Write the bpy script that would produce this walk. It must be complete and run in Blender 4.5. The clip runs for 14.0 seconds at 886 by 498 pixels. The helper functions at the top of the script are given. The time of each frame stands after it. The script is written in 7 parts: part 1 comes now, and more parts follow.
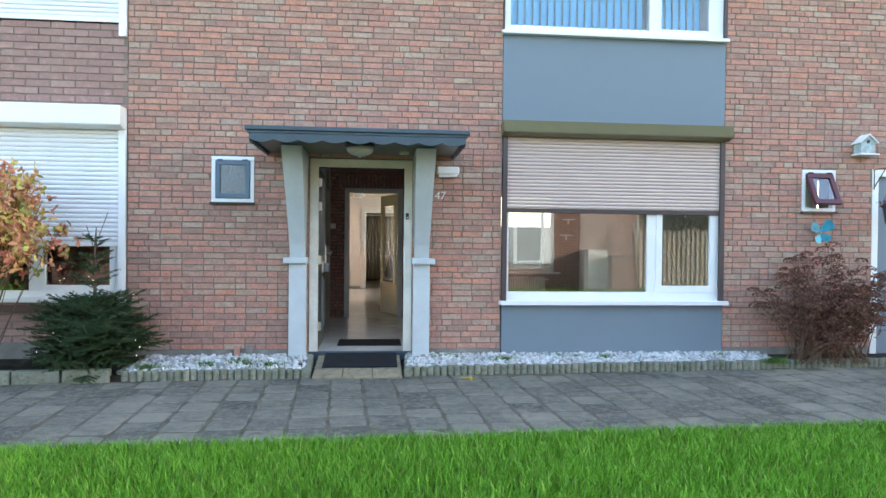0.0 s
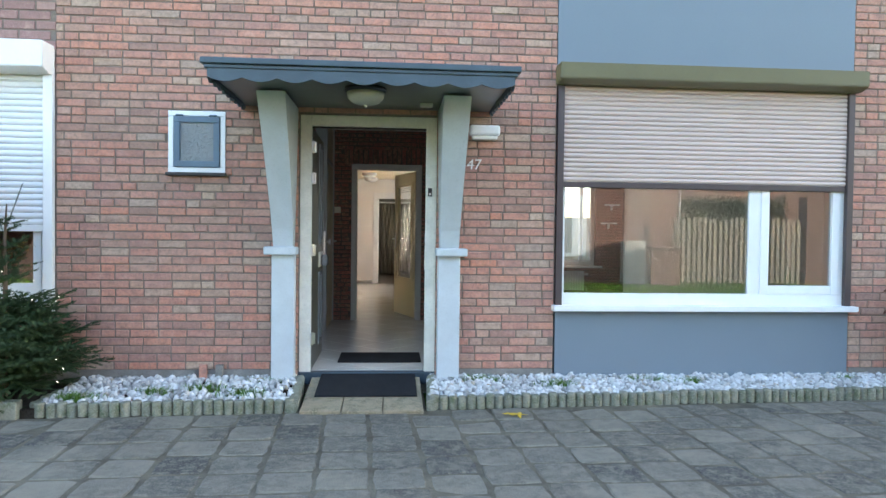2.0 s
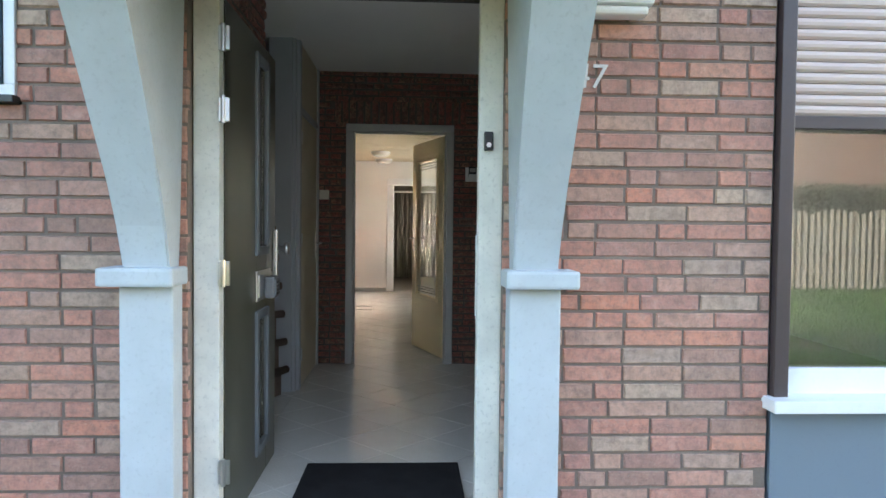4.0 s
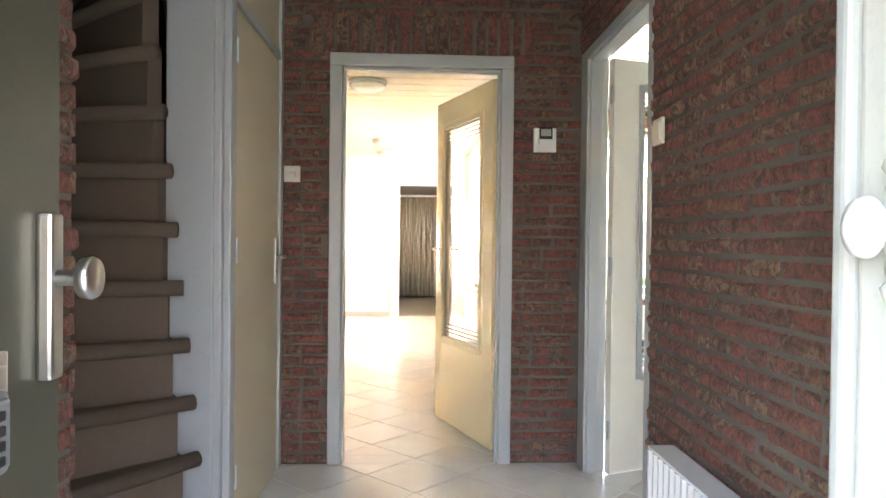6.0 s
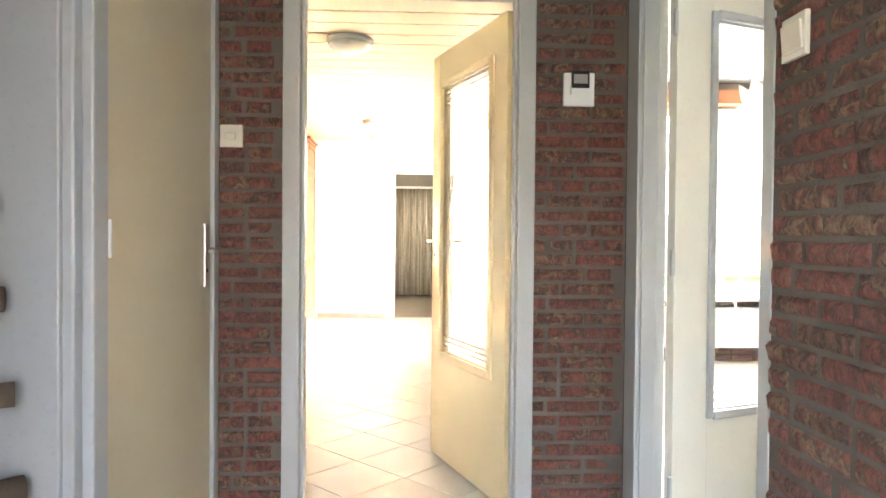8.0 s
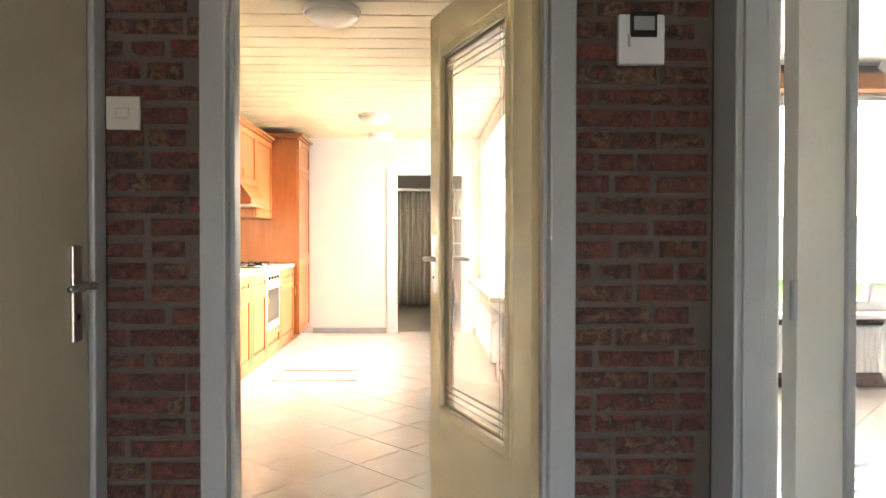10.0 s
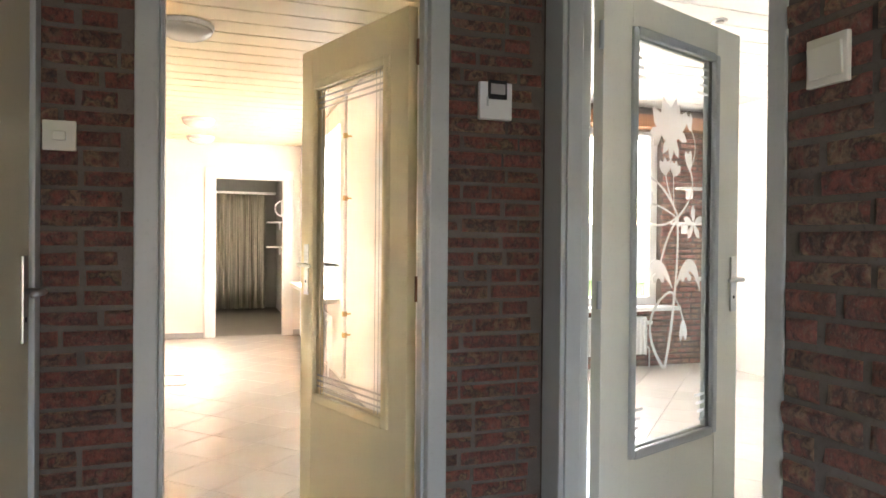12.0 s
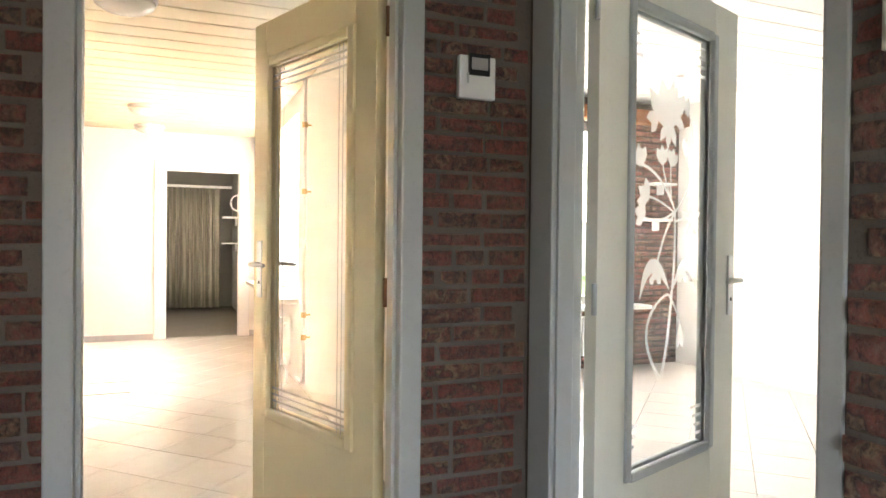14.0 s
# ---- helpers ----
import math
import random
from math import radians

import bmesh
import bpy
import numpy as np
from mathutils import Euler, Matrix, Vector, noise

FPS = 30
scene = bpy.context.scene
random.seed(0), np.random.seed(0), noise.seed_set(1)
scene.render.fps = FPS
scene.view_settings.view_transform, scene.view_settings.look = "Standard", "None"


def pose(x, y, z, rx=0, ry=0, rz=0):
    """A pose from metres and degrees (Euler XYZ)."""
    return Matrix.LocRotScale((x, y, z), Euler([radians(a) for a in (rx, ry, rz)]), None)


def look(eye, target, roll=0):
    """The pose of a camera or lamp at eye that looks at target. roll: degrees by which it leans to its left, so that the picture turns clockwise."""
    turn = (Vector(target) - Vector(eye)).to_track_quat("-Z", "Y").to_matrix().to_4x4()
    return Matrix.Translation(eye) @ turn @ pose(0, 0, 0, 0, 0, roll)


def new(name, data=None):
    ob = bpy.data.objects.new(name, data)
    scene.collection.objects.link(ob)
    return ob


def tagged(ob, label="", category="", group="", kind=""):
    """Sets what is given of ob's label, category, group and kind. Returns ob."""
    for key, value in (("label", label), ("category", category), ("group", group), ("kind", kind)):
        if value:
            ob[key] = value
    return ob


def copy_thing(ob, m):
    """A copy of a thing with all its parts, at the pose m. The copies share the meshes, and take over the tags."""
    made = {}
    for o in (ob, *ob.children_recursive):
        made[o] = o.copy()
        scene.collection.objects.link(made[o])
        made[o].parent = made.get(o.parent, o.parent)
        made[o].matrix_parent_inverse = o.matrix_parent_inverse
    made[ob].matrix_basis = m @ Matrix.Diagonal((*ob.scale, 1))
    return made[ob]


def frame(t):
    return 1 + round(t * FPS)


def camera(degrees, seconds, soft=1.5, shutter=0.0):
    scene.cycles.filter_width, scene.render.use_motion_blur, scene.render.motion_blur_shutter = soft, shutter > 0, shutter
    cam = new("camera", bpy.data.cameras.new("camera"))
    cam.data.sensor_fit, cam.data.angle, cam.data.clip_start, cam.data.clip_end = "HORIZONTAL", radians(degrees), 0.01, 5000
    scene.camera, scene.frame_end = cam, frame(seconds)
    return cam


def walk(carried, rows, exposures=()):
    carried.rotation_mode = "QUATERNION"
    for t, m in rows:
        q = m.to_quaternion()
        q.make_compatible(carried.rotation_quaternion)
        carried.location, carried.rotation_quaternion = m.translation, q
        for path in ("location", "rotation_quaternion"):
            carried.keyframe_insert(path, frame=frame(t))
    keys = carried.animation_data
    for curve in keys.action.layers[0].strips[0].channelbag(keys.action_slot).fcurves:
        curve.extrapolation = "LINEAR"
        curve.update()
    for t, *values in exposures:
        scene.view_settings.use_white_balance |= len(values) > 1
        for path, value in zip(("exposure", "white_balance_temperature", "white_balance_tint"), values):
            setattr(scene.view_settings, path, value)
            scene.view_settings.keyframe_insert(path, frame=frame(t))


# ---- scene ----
cam = camera(67.2, 14.0)

PATH = [
    (0, (0.756, -7.483, 1.231), (0.951, -5.493, 1.211), 0.6),
    (0.5, (0.78, -7.436, 1.221), (0.958, -5.444, 1.199), 0.5),
    (1, (0.788, -7.138, 1.196), (0.939, -5.143, 1.163), 0.6),
    (1.5, (0.758, -6.432, 1.176), (0.911, -4.438, 1.134), 0.7),
    (2, (0.774, -5.595, 1.166), (0.925, -3.601, 1.122), 0.7),
    (2.5, (0.851, -4.772, 1.172), (1.001, -2.778, 1.128), 0.5),
    (3, (0.783, -3.99, 1.182), (0.914, -1.994, 1.141), 0.9),
    (3.2, (0.81, -3.669, 1.196), (0.919, -1.673, 1.133), 0.9),
    (5.3, (0.748, -0.682, 1.172), (0.833, 1.316, 1.133), 0.5),
    (5.5, (0.715, -0.445, 1.156), (0.816, 1.552, 1.127), 0.4),
    (6, (0.646, -0.011, 1.143), (0.738, 1.987, 1.12), 0.6),
    (6.5, (0.648, 0.269, 1.14), (0.746, 2.266, 1.12), 0.4),
    (7, (0.672, 0.366, 1.131), (0.781, 2.363, 1.118), 0.4),
    (7.5, (0.688, 0.419, 1.122), (0.797, 2.416, 1.108), 0.3),
    (8, (0.707, 0.907, 1.108), (0.795, 2.904, 1.075), 0.5),
    (8.2, (0.717, 1.054, 1.106), (0.807, 3.052, 1.074), 0.3),
    (10.3, (0.776, 1.758, 1.167), (0.826, 3.758, 1.144), 0.2),
    (10.5, (0.706, 1.769, 1.166), (0.747, 3.769, 1.149), 0.4),
    (11, (0.529, 1.623, 1.187), (0.841, 3.599, 1.179), 0.7),
    (11.5, (0.475, 1.372, 1.192), (1.001, 3.301, 1.187), 0.5),
    (12, (0.439, 1.333, 1.189), (1.086, 3.225, 1.174), 0.5),
    (12.5, (0.438, 1.33, 1.185), (1.143, 3.201, 1.168), 0.5),
    (13, (0.449, 1.336, 1.182), (1.185, 3.196, 1.163), 0.4),
    (13.5, (0.459, 1.4, 1.177), (1.2, 3.257, 1.154), 0.4),
    (14, (0.497, 1.614, 1.191), (1.253, 3.465, 1.166), 0.6),
]
EXPOSURES = [(0.0, 2.80, 6600, 11), (3.2, 2.95, 6600, 11), (5.3, 4.15, 6800, 12), (5.5, 4.55, 6900, 14), (6.0, 5.40, 7300, 17), (6.5, 6.02, 7500, 18), (8.2, 5.90, 7500, 17), (10.3, 4.76, 7350, 18), (14.0, 5.04, 7250, 16)]
walk(cam, [(t, look(eye, target, roll)) for t, eye, target, roll in PATH], EXPOSURES)

# ---- world, sun and exposure ----
SUN_ELEV, SUN_AZ = 16.0, 17.0          # azimuth from +x towards +y, degrees
world = bpy.data.worlds.new("world")
scene.world = world
world.use_nodes = True
wn = world.node_tree
sky = wn.nodes.new("ShaderNodeTexSky")
sky.sky_type = "NISHITA"
sky.sun_disc = False
sky.sun_elevation = radians(SUN_ELEV)
sky.sun_rotation = radians(90 - SUN_AZ)
wn.links.new(sky.outputs[0], wn.nodes["Background"].inputs[0])
wn.nodes["Background"].inputs[1].default_value = 0.15

sun_data = bpy.data.lights.new("sun", "SUN")
sun_data.energy, sun_data.angle, sun_data.color = 2.0, radians(0.6), (1.0, 0.93, 0.82)
sun = new("sun", sun_data)
sun_dir = Vector((math.cos(radians(SUN_ELEV)) * math.cos(radians(SUN_AZ)), math.cos(radians(SUN_ELEV)) * math.sin(radians(SUN_AZ)), math.sin(radians(SUN_ELEV))))
sun.matrix_world = look(Vector((0, 0, 30)) + sun_dir * 20, (0, 0, 30))


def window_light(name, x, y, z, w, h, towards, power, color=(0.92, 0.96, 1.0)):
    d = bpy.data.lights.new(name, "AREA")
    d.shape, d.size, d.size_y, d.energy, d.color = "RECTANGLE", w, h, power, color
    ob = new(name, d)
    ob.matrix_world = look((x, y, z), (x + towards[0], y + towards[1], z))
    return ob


window_light("kitchen_window_daylight", 1.56, 8.475, 1.475, 2.45, 1.5, (-1, 0), 1.5, (0.94, 0.97, 1.0))
window_light("living_window_daylight", 3.35, 6.92, 1.55, 2.3, 1.45, (0, -1), 0.56, (0.86, 0.93, 1.0))

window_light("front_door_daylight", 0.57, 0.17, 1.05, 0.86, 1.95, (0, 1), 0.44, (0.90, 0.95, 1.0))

# ---- materials ----
MATS = {}


def shader(name):
    m = bpy.data.materials.new(name)
    m.use_nodes = True
    nt = m.node_tree
    b = nt.nodes["Principled BSDF"]
    MATS[name] = m
    return m, nt, b


def node(nt, kind, **inputs):
    n = nt.nodes.new(kind)
    for k, v in inputs.items():
        n.inputs[k.replace("_", " ")].default_value = v
    return n


def ramp(nt, fac, stops):
    r = nt.nodes.new("ShaderNodeValToRGB")
    el = r.color_ramp.elements
    while len(el) < len(stops):
        el.new(0.5)
    for e, (p, c) in zip(el, stops):
        e.position, e.color = p, (*c, 1)
    nt.links.new(fac, r.inputs[0])
    return r.outputs[0]


def mix(nt, fac, a, b, mode="MIX"):
    m = nt.nodes.new("ShaderNodeMix")
    m.data_type, m.blend_type = "RGBA", mode
    for sock, v in ((m.inputs[0], fac), (m.inputs[6], a), (m.inputs[7], b)):
        if isinstance(v, (int, float)):
            sock.default_value = v
        elif isinstance(v, tuple):
            sock.default_value = (*v, 1)
        else:
            nt.links.new(v, sock)
    return m.outputs[2]


def coords(nt, space="Object", scale=(1, 1, 1)):
    t = nt.nodes.new("ShaderNodeTexCoord")
    mp = nt.nodes.new("ShaderNodeMapping")
    mp.inputs["Scale"].default_value = scale
    nt.links.new(t.outputs[space], mp.inputs[0])
    return mp.outputs[0]


def world_coords(nt, scale=(1, 1, 1)):
    g = nt.nodes.new("ShaderNodeNewGeometry")
    mp = nt.nodes.new("ShaderNodeMapping")
    mp.inputs["Scale"].default_value = scale
    nt.links.new(g.outputs["Position"], mp.inputs[0])
    return mp.outputs[0]


def noise_tex(nt, vec, scale, detail=4, rough=0.6):
    n = node(nt, "ShaderNodeTexNoise", Scale=scale, Detail=detail, Roughness=rough)
    nt.links.new(vec, n.inputs["Vector"])
    return n.outputs[0]


def bump(nt, b, height, strength, dist=0.01):
    n = node(nt, "ShaderNodeBump", Strength=strength, Distance=dist)
    nt.links.new(height, n.inputs["Height"])
    nt.links.new(n.outputs[0], b.inputs["Normal"])


def rand(nt, island):
    if island:
        return nt.nodes.new("ShaderNodeNewGeometry").outputs["Random Per Island"]
    return nt.nodes.new("ShaderNodeObjectInfo").outputs["Random"]


def painted(name, col, rough=0.45, dirt=0.12, scale=3.0, bmp=0.05, grain=60, spec=0.5):
    """Paint or plaster: faint blotches, fine relief and a few worn specks."""
    m, nt, b = shader(name)
    v = world_coords(nt)
    big = noise_tex(nt, v, scale, 5)
    fine = noise_tex(nt, v, grain, 3)
    dark = tuple(c * (1 - dirt) for c in col)
    c1 = mix(nt, ramp(nt, big, [(0.35, (0, 0, 0)), (0.7, (1, 1, 1))]), dark, col)
    c2 = mix(nt, ramp(nt, fine, [(0.3, (0.7, 0.7, 0.7)), (0.45, (0, 0, 0))]), c1, tuple(c * (1 - dirt * 1.6) for c in col))
    nt.links.new(c2, b.inputs["Base Color"])
    b.inputs["Roughness"].default_value = rough
    b.inputs["Specular IOR Level"].default_value = spec
    bump(nt, b, fine, bmp, 0.003)
    return m


def brick_mat(name, stops, island, rough=0.85, bmp=0.5, stain=0.35, rustic=False):
    m, nt, b = shader(name)
    r = rand(nt, island)
    v = world_coords(nt)
    if rustic:                                   # each brick fired unevenly, in zones of a hand's width
        zone = nt.nodes.new("ShaderNodeMath")
        zone.operation = "MULTIPLY_ADD"
        nt.links.new(noise_tex(nt, v, 13, 3, 0.6), zone.inputs[0])
        zone.inputs[1].default_value = 1.5
        nt.links.new(r, zone.inputs[2])
        turn = nt.nodes.new("ShaderNodeMath")
        turn.operation = "FRACT"
        nt.links.new(zone.outputs[0], turn.inputs[0])
        r = turn.outputs[0]
    base = ramp(nt, r, stops)
    for e in [n for n in nt.nodes if n.type == "VALTORGB"]:
        e.color_ramp.interpolation = "LINEAR"
    spots = noise_tex(nt, v, 38, 6, 0.75)
    big = noise_tex(nt, v, 1.6, 4)
    c = mix(nt, ramp(nt, spots, [(0.45, (0, 0, 0)), (0.66, (stain * 1.5,) * 3)]), base, (0.13, 0.10, 0.09))
    c = mix(nt, ramp(nt, big, [(0.45, (0, 0, 0)), (0.75, (0.15, 0.15, 0.15))]), c, (0.40, 0.30, 0.25))
    if rustic:                                   # fired skin flaking in dark and pale scales
        flake = noise_tex(nt, world_coords(nt, (1.7, 1.7, 0.8)), 48, 8, 0.82)
        c = mix(nt, ramp(nt, flake, [(0.38, (0.7,) * 3), (0.48, (0, 0, 0))]), c, (0.07, 0.045, 0.038))
        c = mix(nt, ramp(nt, flake, [(0.54, (0, 0, 0)), (0.66, (0.5,) * 3)]), c, (0.58, 0.40, 0.30))
        spots = flake
    else:
        blotch = noise_tex(nt, v, 11, 5, 0.7)
        c = mix(nt, ramp(nt, blotch, [(0.36, (0.45,) * 3), (0.50, (0, 0, 0))]), c, (0.24, 0.15, 0.12))
        c = mix(nt, ramp(nt, blotch, [(0.54, (0, 0, 0)), (0.70, (0.4,) * 3)]), c, (0.62, 0.40, 0.31))
    fine = noise_tex(nt, v, 150, 3)
    c = mix(nt, ramp(nt, fine, [(0.58, (0, 0, 0)), (0.72, (0.4, 0.4, 0.4))]), c, (0.5, 0.42, 0.36))
    nt.links.new(c, b.inputs["Base Color"])
    b.inputs["Roughness"].default_value = rough
    bump(nt, b, spots, bmp, 0.03 if rustic else 0.014)
    return m


FACADE = [(0.0, (0.58, 0.26, 0.18)), (0.10, (0.52, 0.25, 0.185)), (0.20, (0.38, 0.215, 0.165)), (0.30, (0.50, 0.30, 0.225)), (0.40, (0.57, 0.265, 0.19)), (0.50, (0.45, 0.22, 0.175)),
          (0.60, (0.48, 0.32, 0.24)), (0.68, (0.60, 0.25, 0.165)), (0.78, (0.47, 0.235, 0.185)), (0.88, (0.36, 0.205, 0.16)), (0.95, (0.52, 0.37, 0.27)), (1.0, (0.42, 0.30, 0.235))]
HALL = [(0.0, (0.46, 0.150, 0.116)), (0.14, (0.50, 0.167, 0.129)), (0.26, (0.26, 0.119, 0.095)), (0.38, (0.48, 0.158, 0.129)), (0.50, (0.44, 0.238, 0.163)),
        (0.60, (0.17, 0.097, 0.077)), (0.72, (0.40, 0.158, 0.120)), (0.82, (0.54, 0.343, 0.215)), (0.90, (0.20, 0.114, 0.090)), (1.0, (0.46, 0.150, 0.116))]
PINK = [(0.0, (0.36, 0.20, 0.17)), (0.5, (0.31, 0.17, 0.15)), (1.0, (0.40, 0.24, 0.20))]
M_FBRICK = brick_mat("facade_brick", FACADE, False)
M_FBRICK_J = brick_mat("facade_brick_field", FACADE, True)
M_HBRICK = brick_mat("rustic_brick", HALL, False, 0.75, 1.0, 0.45, True)
M_HBRICK_J = brick_mat("rustic_brick_field", HALL, True, 0.75, 1.0, 0.45, True)
M_PBRICK = brick_mat("pink_brick_field", PINK, True, 0.8, 0.3, 0.15)
M_MORTAR = painted("mortar", (0.265, 0.21, 0.175), 0.95, 0.3, 2.5, 0.6, 120, 0.2)
M_MORTAR_IN = painted("grey_mortar", (0.18, 0.15, 0.128), 0.95, 0.3, 2.5, 0.6, 120, 0.2)
M_POST = painted("pale_blue_grey_paint", (0.52, 0.57, 0.60), 0.5, 0.12, 5, 0.1)
M_CANOPY = painted("slate_blue_paint", (0.055, 0.088, 0.115), 0.4, 0.25, 5, 0.1)
M_SOFFIT = painted("soffit_grey_paint", (0.115, 0.13, 0.13), 0.3, 0.2, 5, 0.1)
M_FRAMEW = painted("off_white_frame_paint", (0.86, 0.84, 0.76), 0.4, 0.2, 6, 0.1)
M_WHITE = painted("white_plastic", (0.82, 0.83, 0.83), 0.3, 0.05, 4, 0.02)
M_PANEL = painted("blue_grey_panel", (0.17, 0.215, 0.26), 0.6, 0.05, 1.2, 0.03)
M_GREENBOX = painted("olive_shutter_box", (0.14, 0.125, 0.055), 0.4, 0.12, 3, 0.03)
M_DARKBROWN = painted("dark_brown_metal", (0.075, 0.055, 0.055), 0.4, 0.1, 4, 0.03)
M_SLATP = painted("pinkish_shutter_slat", (0.60, 0.47, 0.42), 0.45, 0.06, 4, 0.02)
M_SLATW = painted("white_shutter_slat", (0.80, 0.81, 0.82), 0.4, 0.05, 4, 0.02)
M_BLUEWIN = painted("steel_blue_frame_paint", (0.10, 0.16, 0.22), 0.4, 0.15, 6, 0.05)
M_REDFRAME = painted("wine_red_frame_paint", (0.10, 0.018, 0.028), 0.35, 0.15, 6, 0.05)
M_CREAM = painted("cream_door_paint", (0.62, 0.55, 0.40), 0.35, 0.06, 2, 0.04)
M_DOORK = painted("warm_cream_door_paint", (0.82, 0.70, 0.44), 0.32, 0.05, 2, 0.04)
M_DOORW = painted("pale_cream_door_paint", (0.80, 0.78, 0.69), 0.35, 0.05, 2, 0.04)
M_TRIM = painted("pale_grey_trim_paint", (0.47, 0.49, 0.49), 0.35, 0.08, 3, 0.04)
M_CUPBOARD = painted("greyish_white_cupboard_paint", (0.60, 0.60, 0.585), 0.4, 0.08, 4, 0.05)
# trim paint again, with the bluish shade by the stairs put into its colour
M_CLOSET = painted("blue_shade_trim_paint", (0.40, 0.43, 0.46), 0.35, 0.08, 3, 0.04)
M_PLASTER = painted("white_plaster", (0.84, 0.825, 0.79), 0.85, 0.05, 1.5, 0.15, 90, 0.2)
M_LRWALL = painted("white_wallpaper", (0.80, 0.81, 0.81), 0.85, 0.05, 1.5, 0.3, 60, 0.2)
# grey for the back room; in the stairwell it stands for shade
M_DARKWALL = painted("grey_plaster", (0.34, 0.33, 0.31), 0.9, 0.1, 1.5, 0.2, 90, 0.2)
# dark taupe that stands for an unlit interior
M_DARK_ROOM = painted("room_darkness_taupe", (0.22, 0.20, 0.18), 0.9, 0.1, 1.5, 0.2, 90, 0.2)
M_BACKFLOOR = painted("dull_brown_floor", (0.115, 0.10, 0.08), 0.45, 0.2, 3, 0.05)
M_PLANKY = painted("cream_ceiling_board", (0.74, 0.66, 0.48), 0.45, 0.06, 1.5, 0.04)
M_PLANKW = painted("white_ceiling_board", (0.80, 0.81, 0.80), 0.45, 0.05, 1.5, 0.04)
M_FDOOR = painted("dark_grey_green_door_paint", (0.062, 0.062, 0.045), 0.35, 0.12, 4, 0.05)
M_CHROME = painted("brushed_metal", (0.66, 0.66, 0.65), 0.28, 0.08, 10, 0.02)
M_CHROME.node_tree.nodes["Principled BSDF"].inputs["Metallic"].default_value = 1.0
M_BRASS = painted("brass", (0.62, 0.42, 0.16), 0.3, 0.1, 10, 0.02)
M_BRASS.node_tree.nodes["Principled BSDF"].inputs["Metallic"].default_value = 1.0
M_COPPER = painted("bronzed_hinge_metal", (0.30, 0.16, 0.10), 0.35, 0.2, 12, 0.02)
M_COPPER.node_tree.nodes["Principled BSDF"].inputs["Metallic"].default_value = 0.8
M_SWITCH = painted("ivory_plastic", (0.74, 0.71, 0.62), 0.3, 0.03, 4, 0.0)
M_BLACK = painted("black_plastic", (0.015, 0.015, 0.016), 0.35, 0.1, 6, 0.02)
M_RUBBER = painted("black_ribbed_mat", (0.018, 0.019, 0.022), 0.9, 0.4, 9, 0.9, 160, 0.3)
M_RAD = painted("white_radiator_enamel", (0.78, 0.79, 0.79), 0.3, 0.04, 4, 0.02)
M_LAMPDULL = painted("dull_opal_glass", (0.40, 0.42, 0.38), 0.4, 0.15, 8, 0.0)
M_BEAD = painted("grey_blue_bead_paint", (0.13, 0.15, 0.165), 0.45, 0.15, 5, 0.05)
M_LAMPGLASS = painted("opal_glass", (0.80, 0.79, 0.74), 0.25, 0.04, 4, 0.0)
M_PAPER = painted("white_number_paint", (0.78, 0.77, 0.74), 0.6, 0.2, 20, 0.05)
M_TURQ = painted("turquoise_enamel", (0.07, 0.55, 0.74), 0.35, 0.25, 25, 0.05)
M_PLINTH = painted("cement_plinth", (0.27, 0.26, 0.24), 0.9, 0.35, 5, 0.5, 90, 0.2)
M_ROOF = painted("roof_tile_brown", (0.12, 0.07, 0.055), 0.8, 0.3, 4, 0.5)
M_BIRD = painted("weathered_pale_blue_wood", (0.50, 0.60, 0.62), 0.8, 0.4, 20, 0.3)
M_KEYSAFE = painted("grey_key_safe_plastic", (0.15, 0.165, 0.18), 0.4, 0.1, 8, 0.05)
M_STEEL = painted("oven_steel", (0.42, 0.41, 0.40), 0.3, 0.08, 8, 0.02)
M_WORKTOP = painted("cream_worktop", (0.76, 0.72, 0.62), 0.35, 0.08, 30, 0.02)
M_TILEW = painted("white_wall_tile", (0.76, 0.76, 0.74), 0.2, 0.04, 6, 0.02)
M_POT = painted("dark_flower_pot", (0.03, 0.035, 0.05), 0.5, 0.2, 6, 0.05)


def wood(name, a, c, scale=(14, 14, 1.2), rough=0.4, island=False):
    m, nt, b = shader(name)
    v = world_coords(nt, scale)
    g = noise_tex(nt, v, 2.5, 6, 0.65)
    f = noise_tex(nt, v, 14, 3)
    r = rand(nt, island)
    col = mix(nt, ramp(nt, g, [(0.3, (0, 0, 0)), (0.7, (1, 1, 1))]), a, c)
    col = mix(nt, ramp(nt, f, [(0.5, (0, 0, 0)), (0.75, (0.35,) * 3)]), col, tuple(x * 0.55 for x in a))
    col = mix(nt, 0.35, col, ramp(nt, r, [(0, tuple(x * 0.8 for x in a)), (1, c)]))
    nt.links.new(col, b.inputs["Base Color"])
    b.inputs["Roughness"].default_value = rough
    bump(nt, b, f, 0.1, 0.003)
    return m


M_CHERRY = wood("cherry_cabinet_wood", (0.27, 0.085, 0.03), (0.40, 0.15, 0.055), (10, 10, 1.0), 0.32)
M_FENCE = wood("weathered_fence_wood", (0.46, 0.39, 0.29), (0.66, 0.58, 0.46), (20, 20, 1.5), 0.8)
M_BROWNBEAM = wood("orange_brown_wood", (0.30, 0.11, 0.04), (0.42, 0.18, 0.07), (1.2, 14, 14), 0.5)
M_BARK = wood("bark", (0.10, 0.07, 0.05), (0.17, 0.12, 0.085), (30, 30, 6), 0.9)


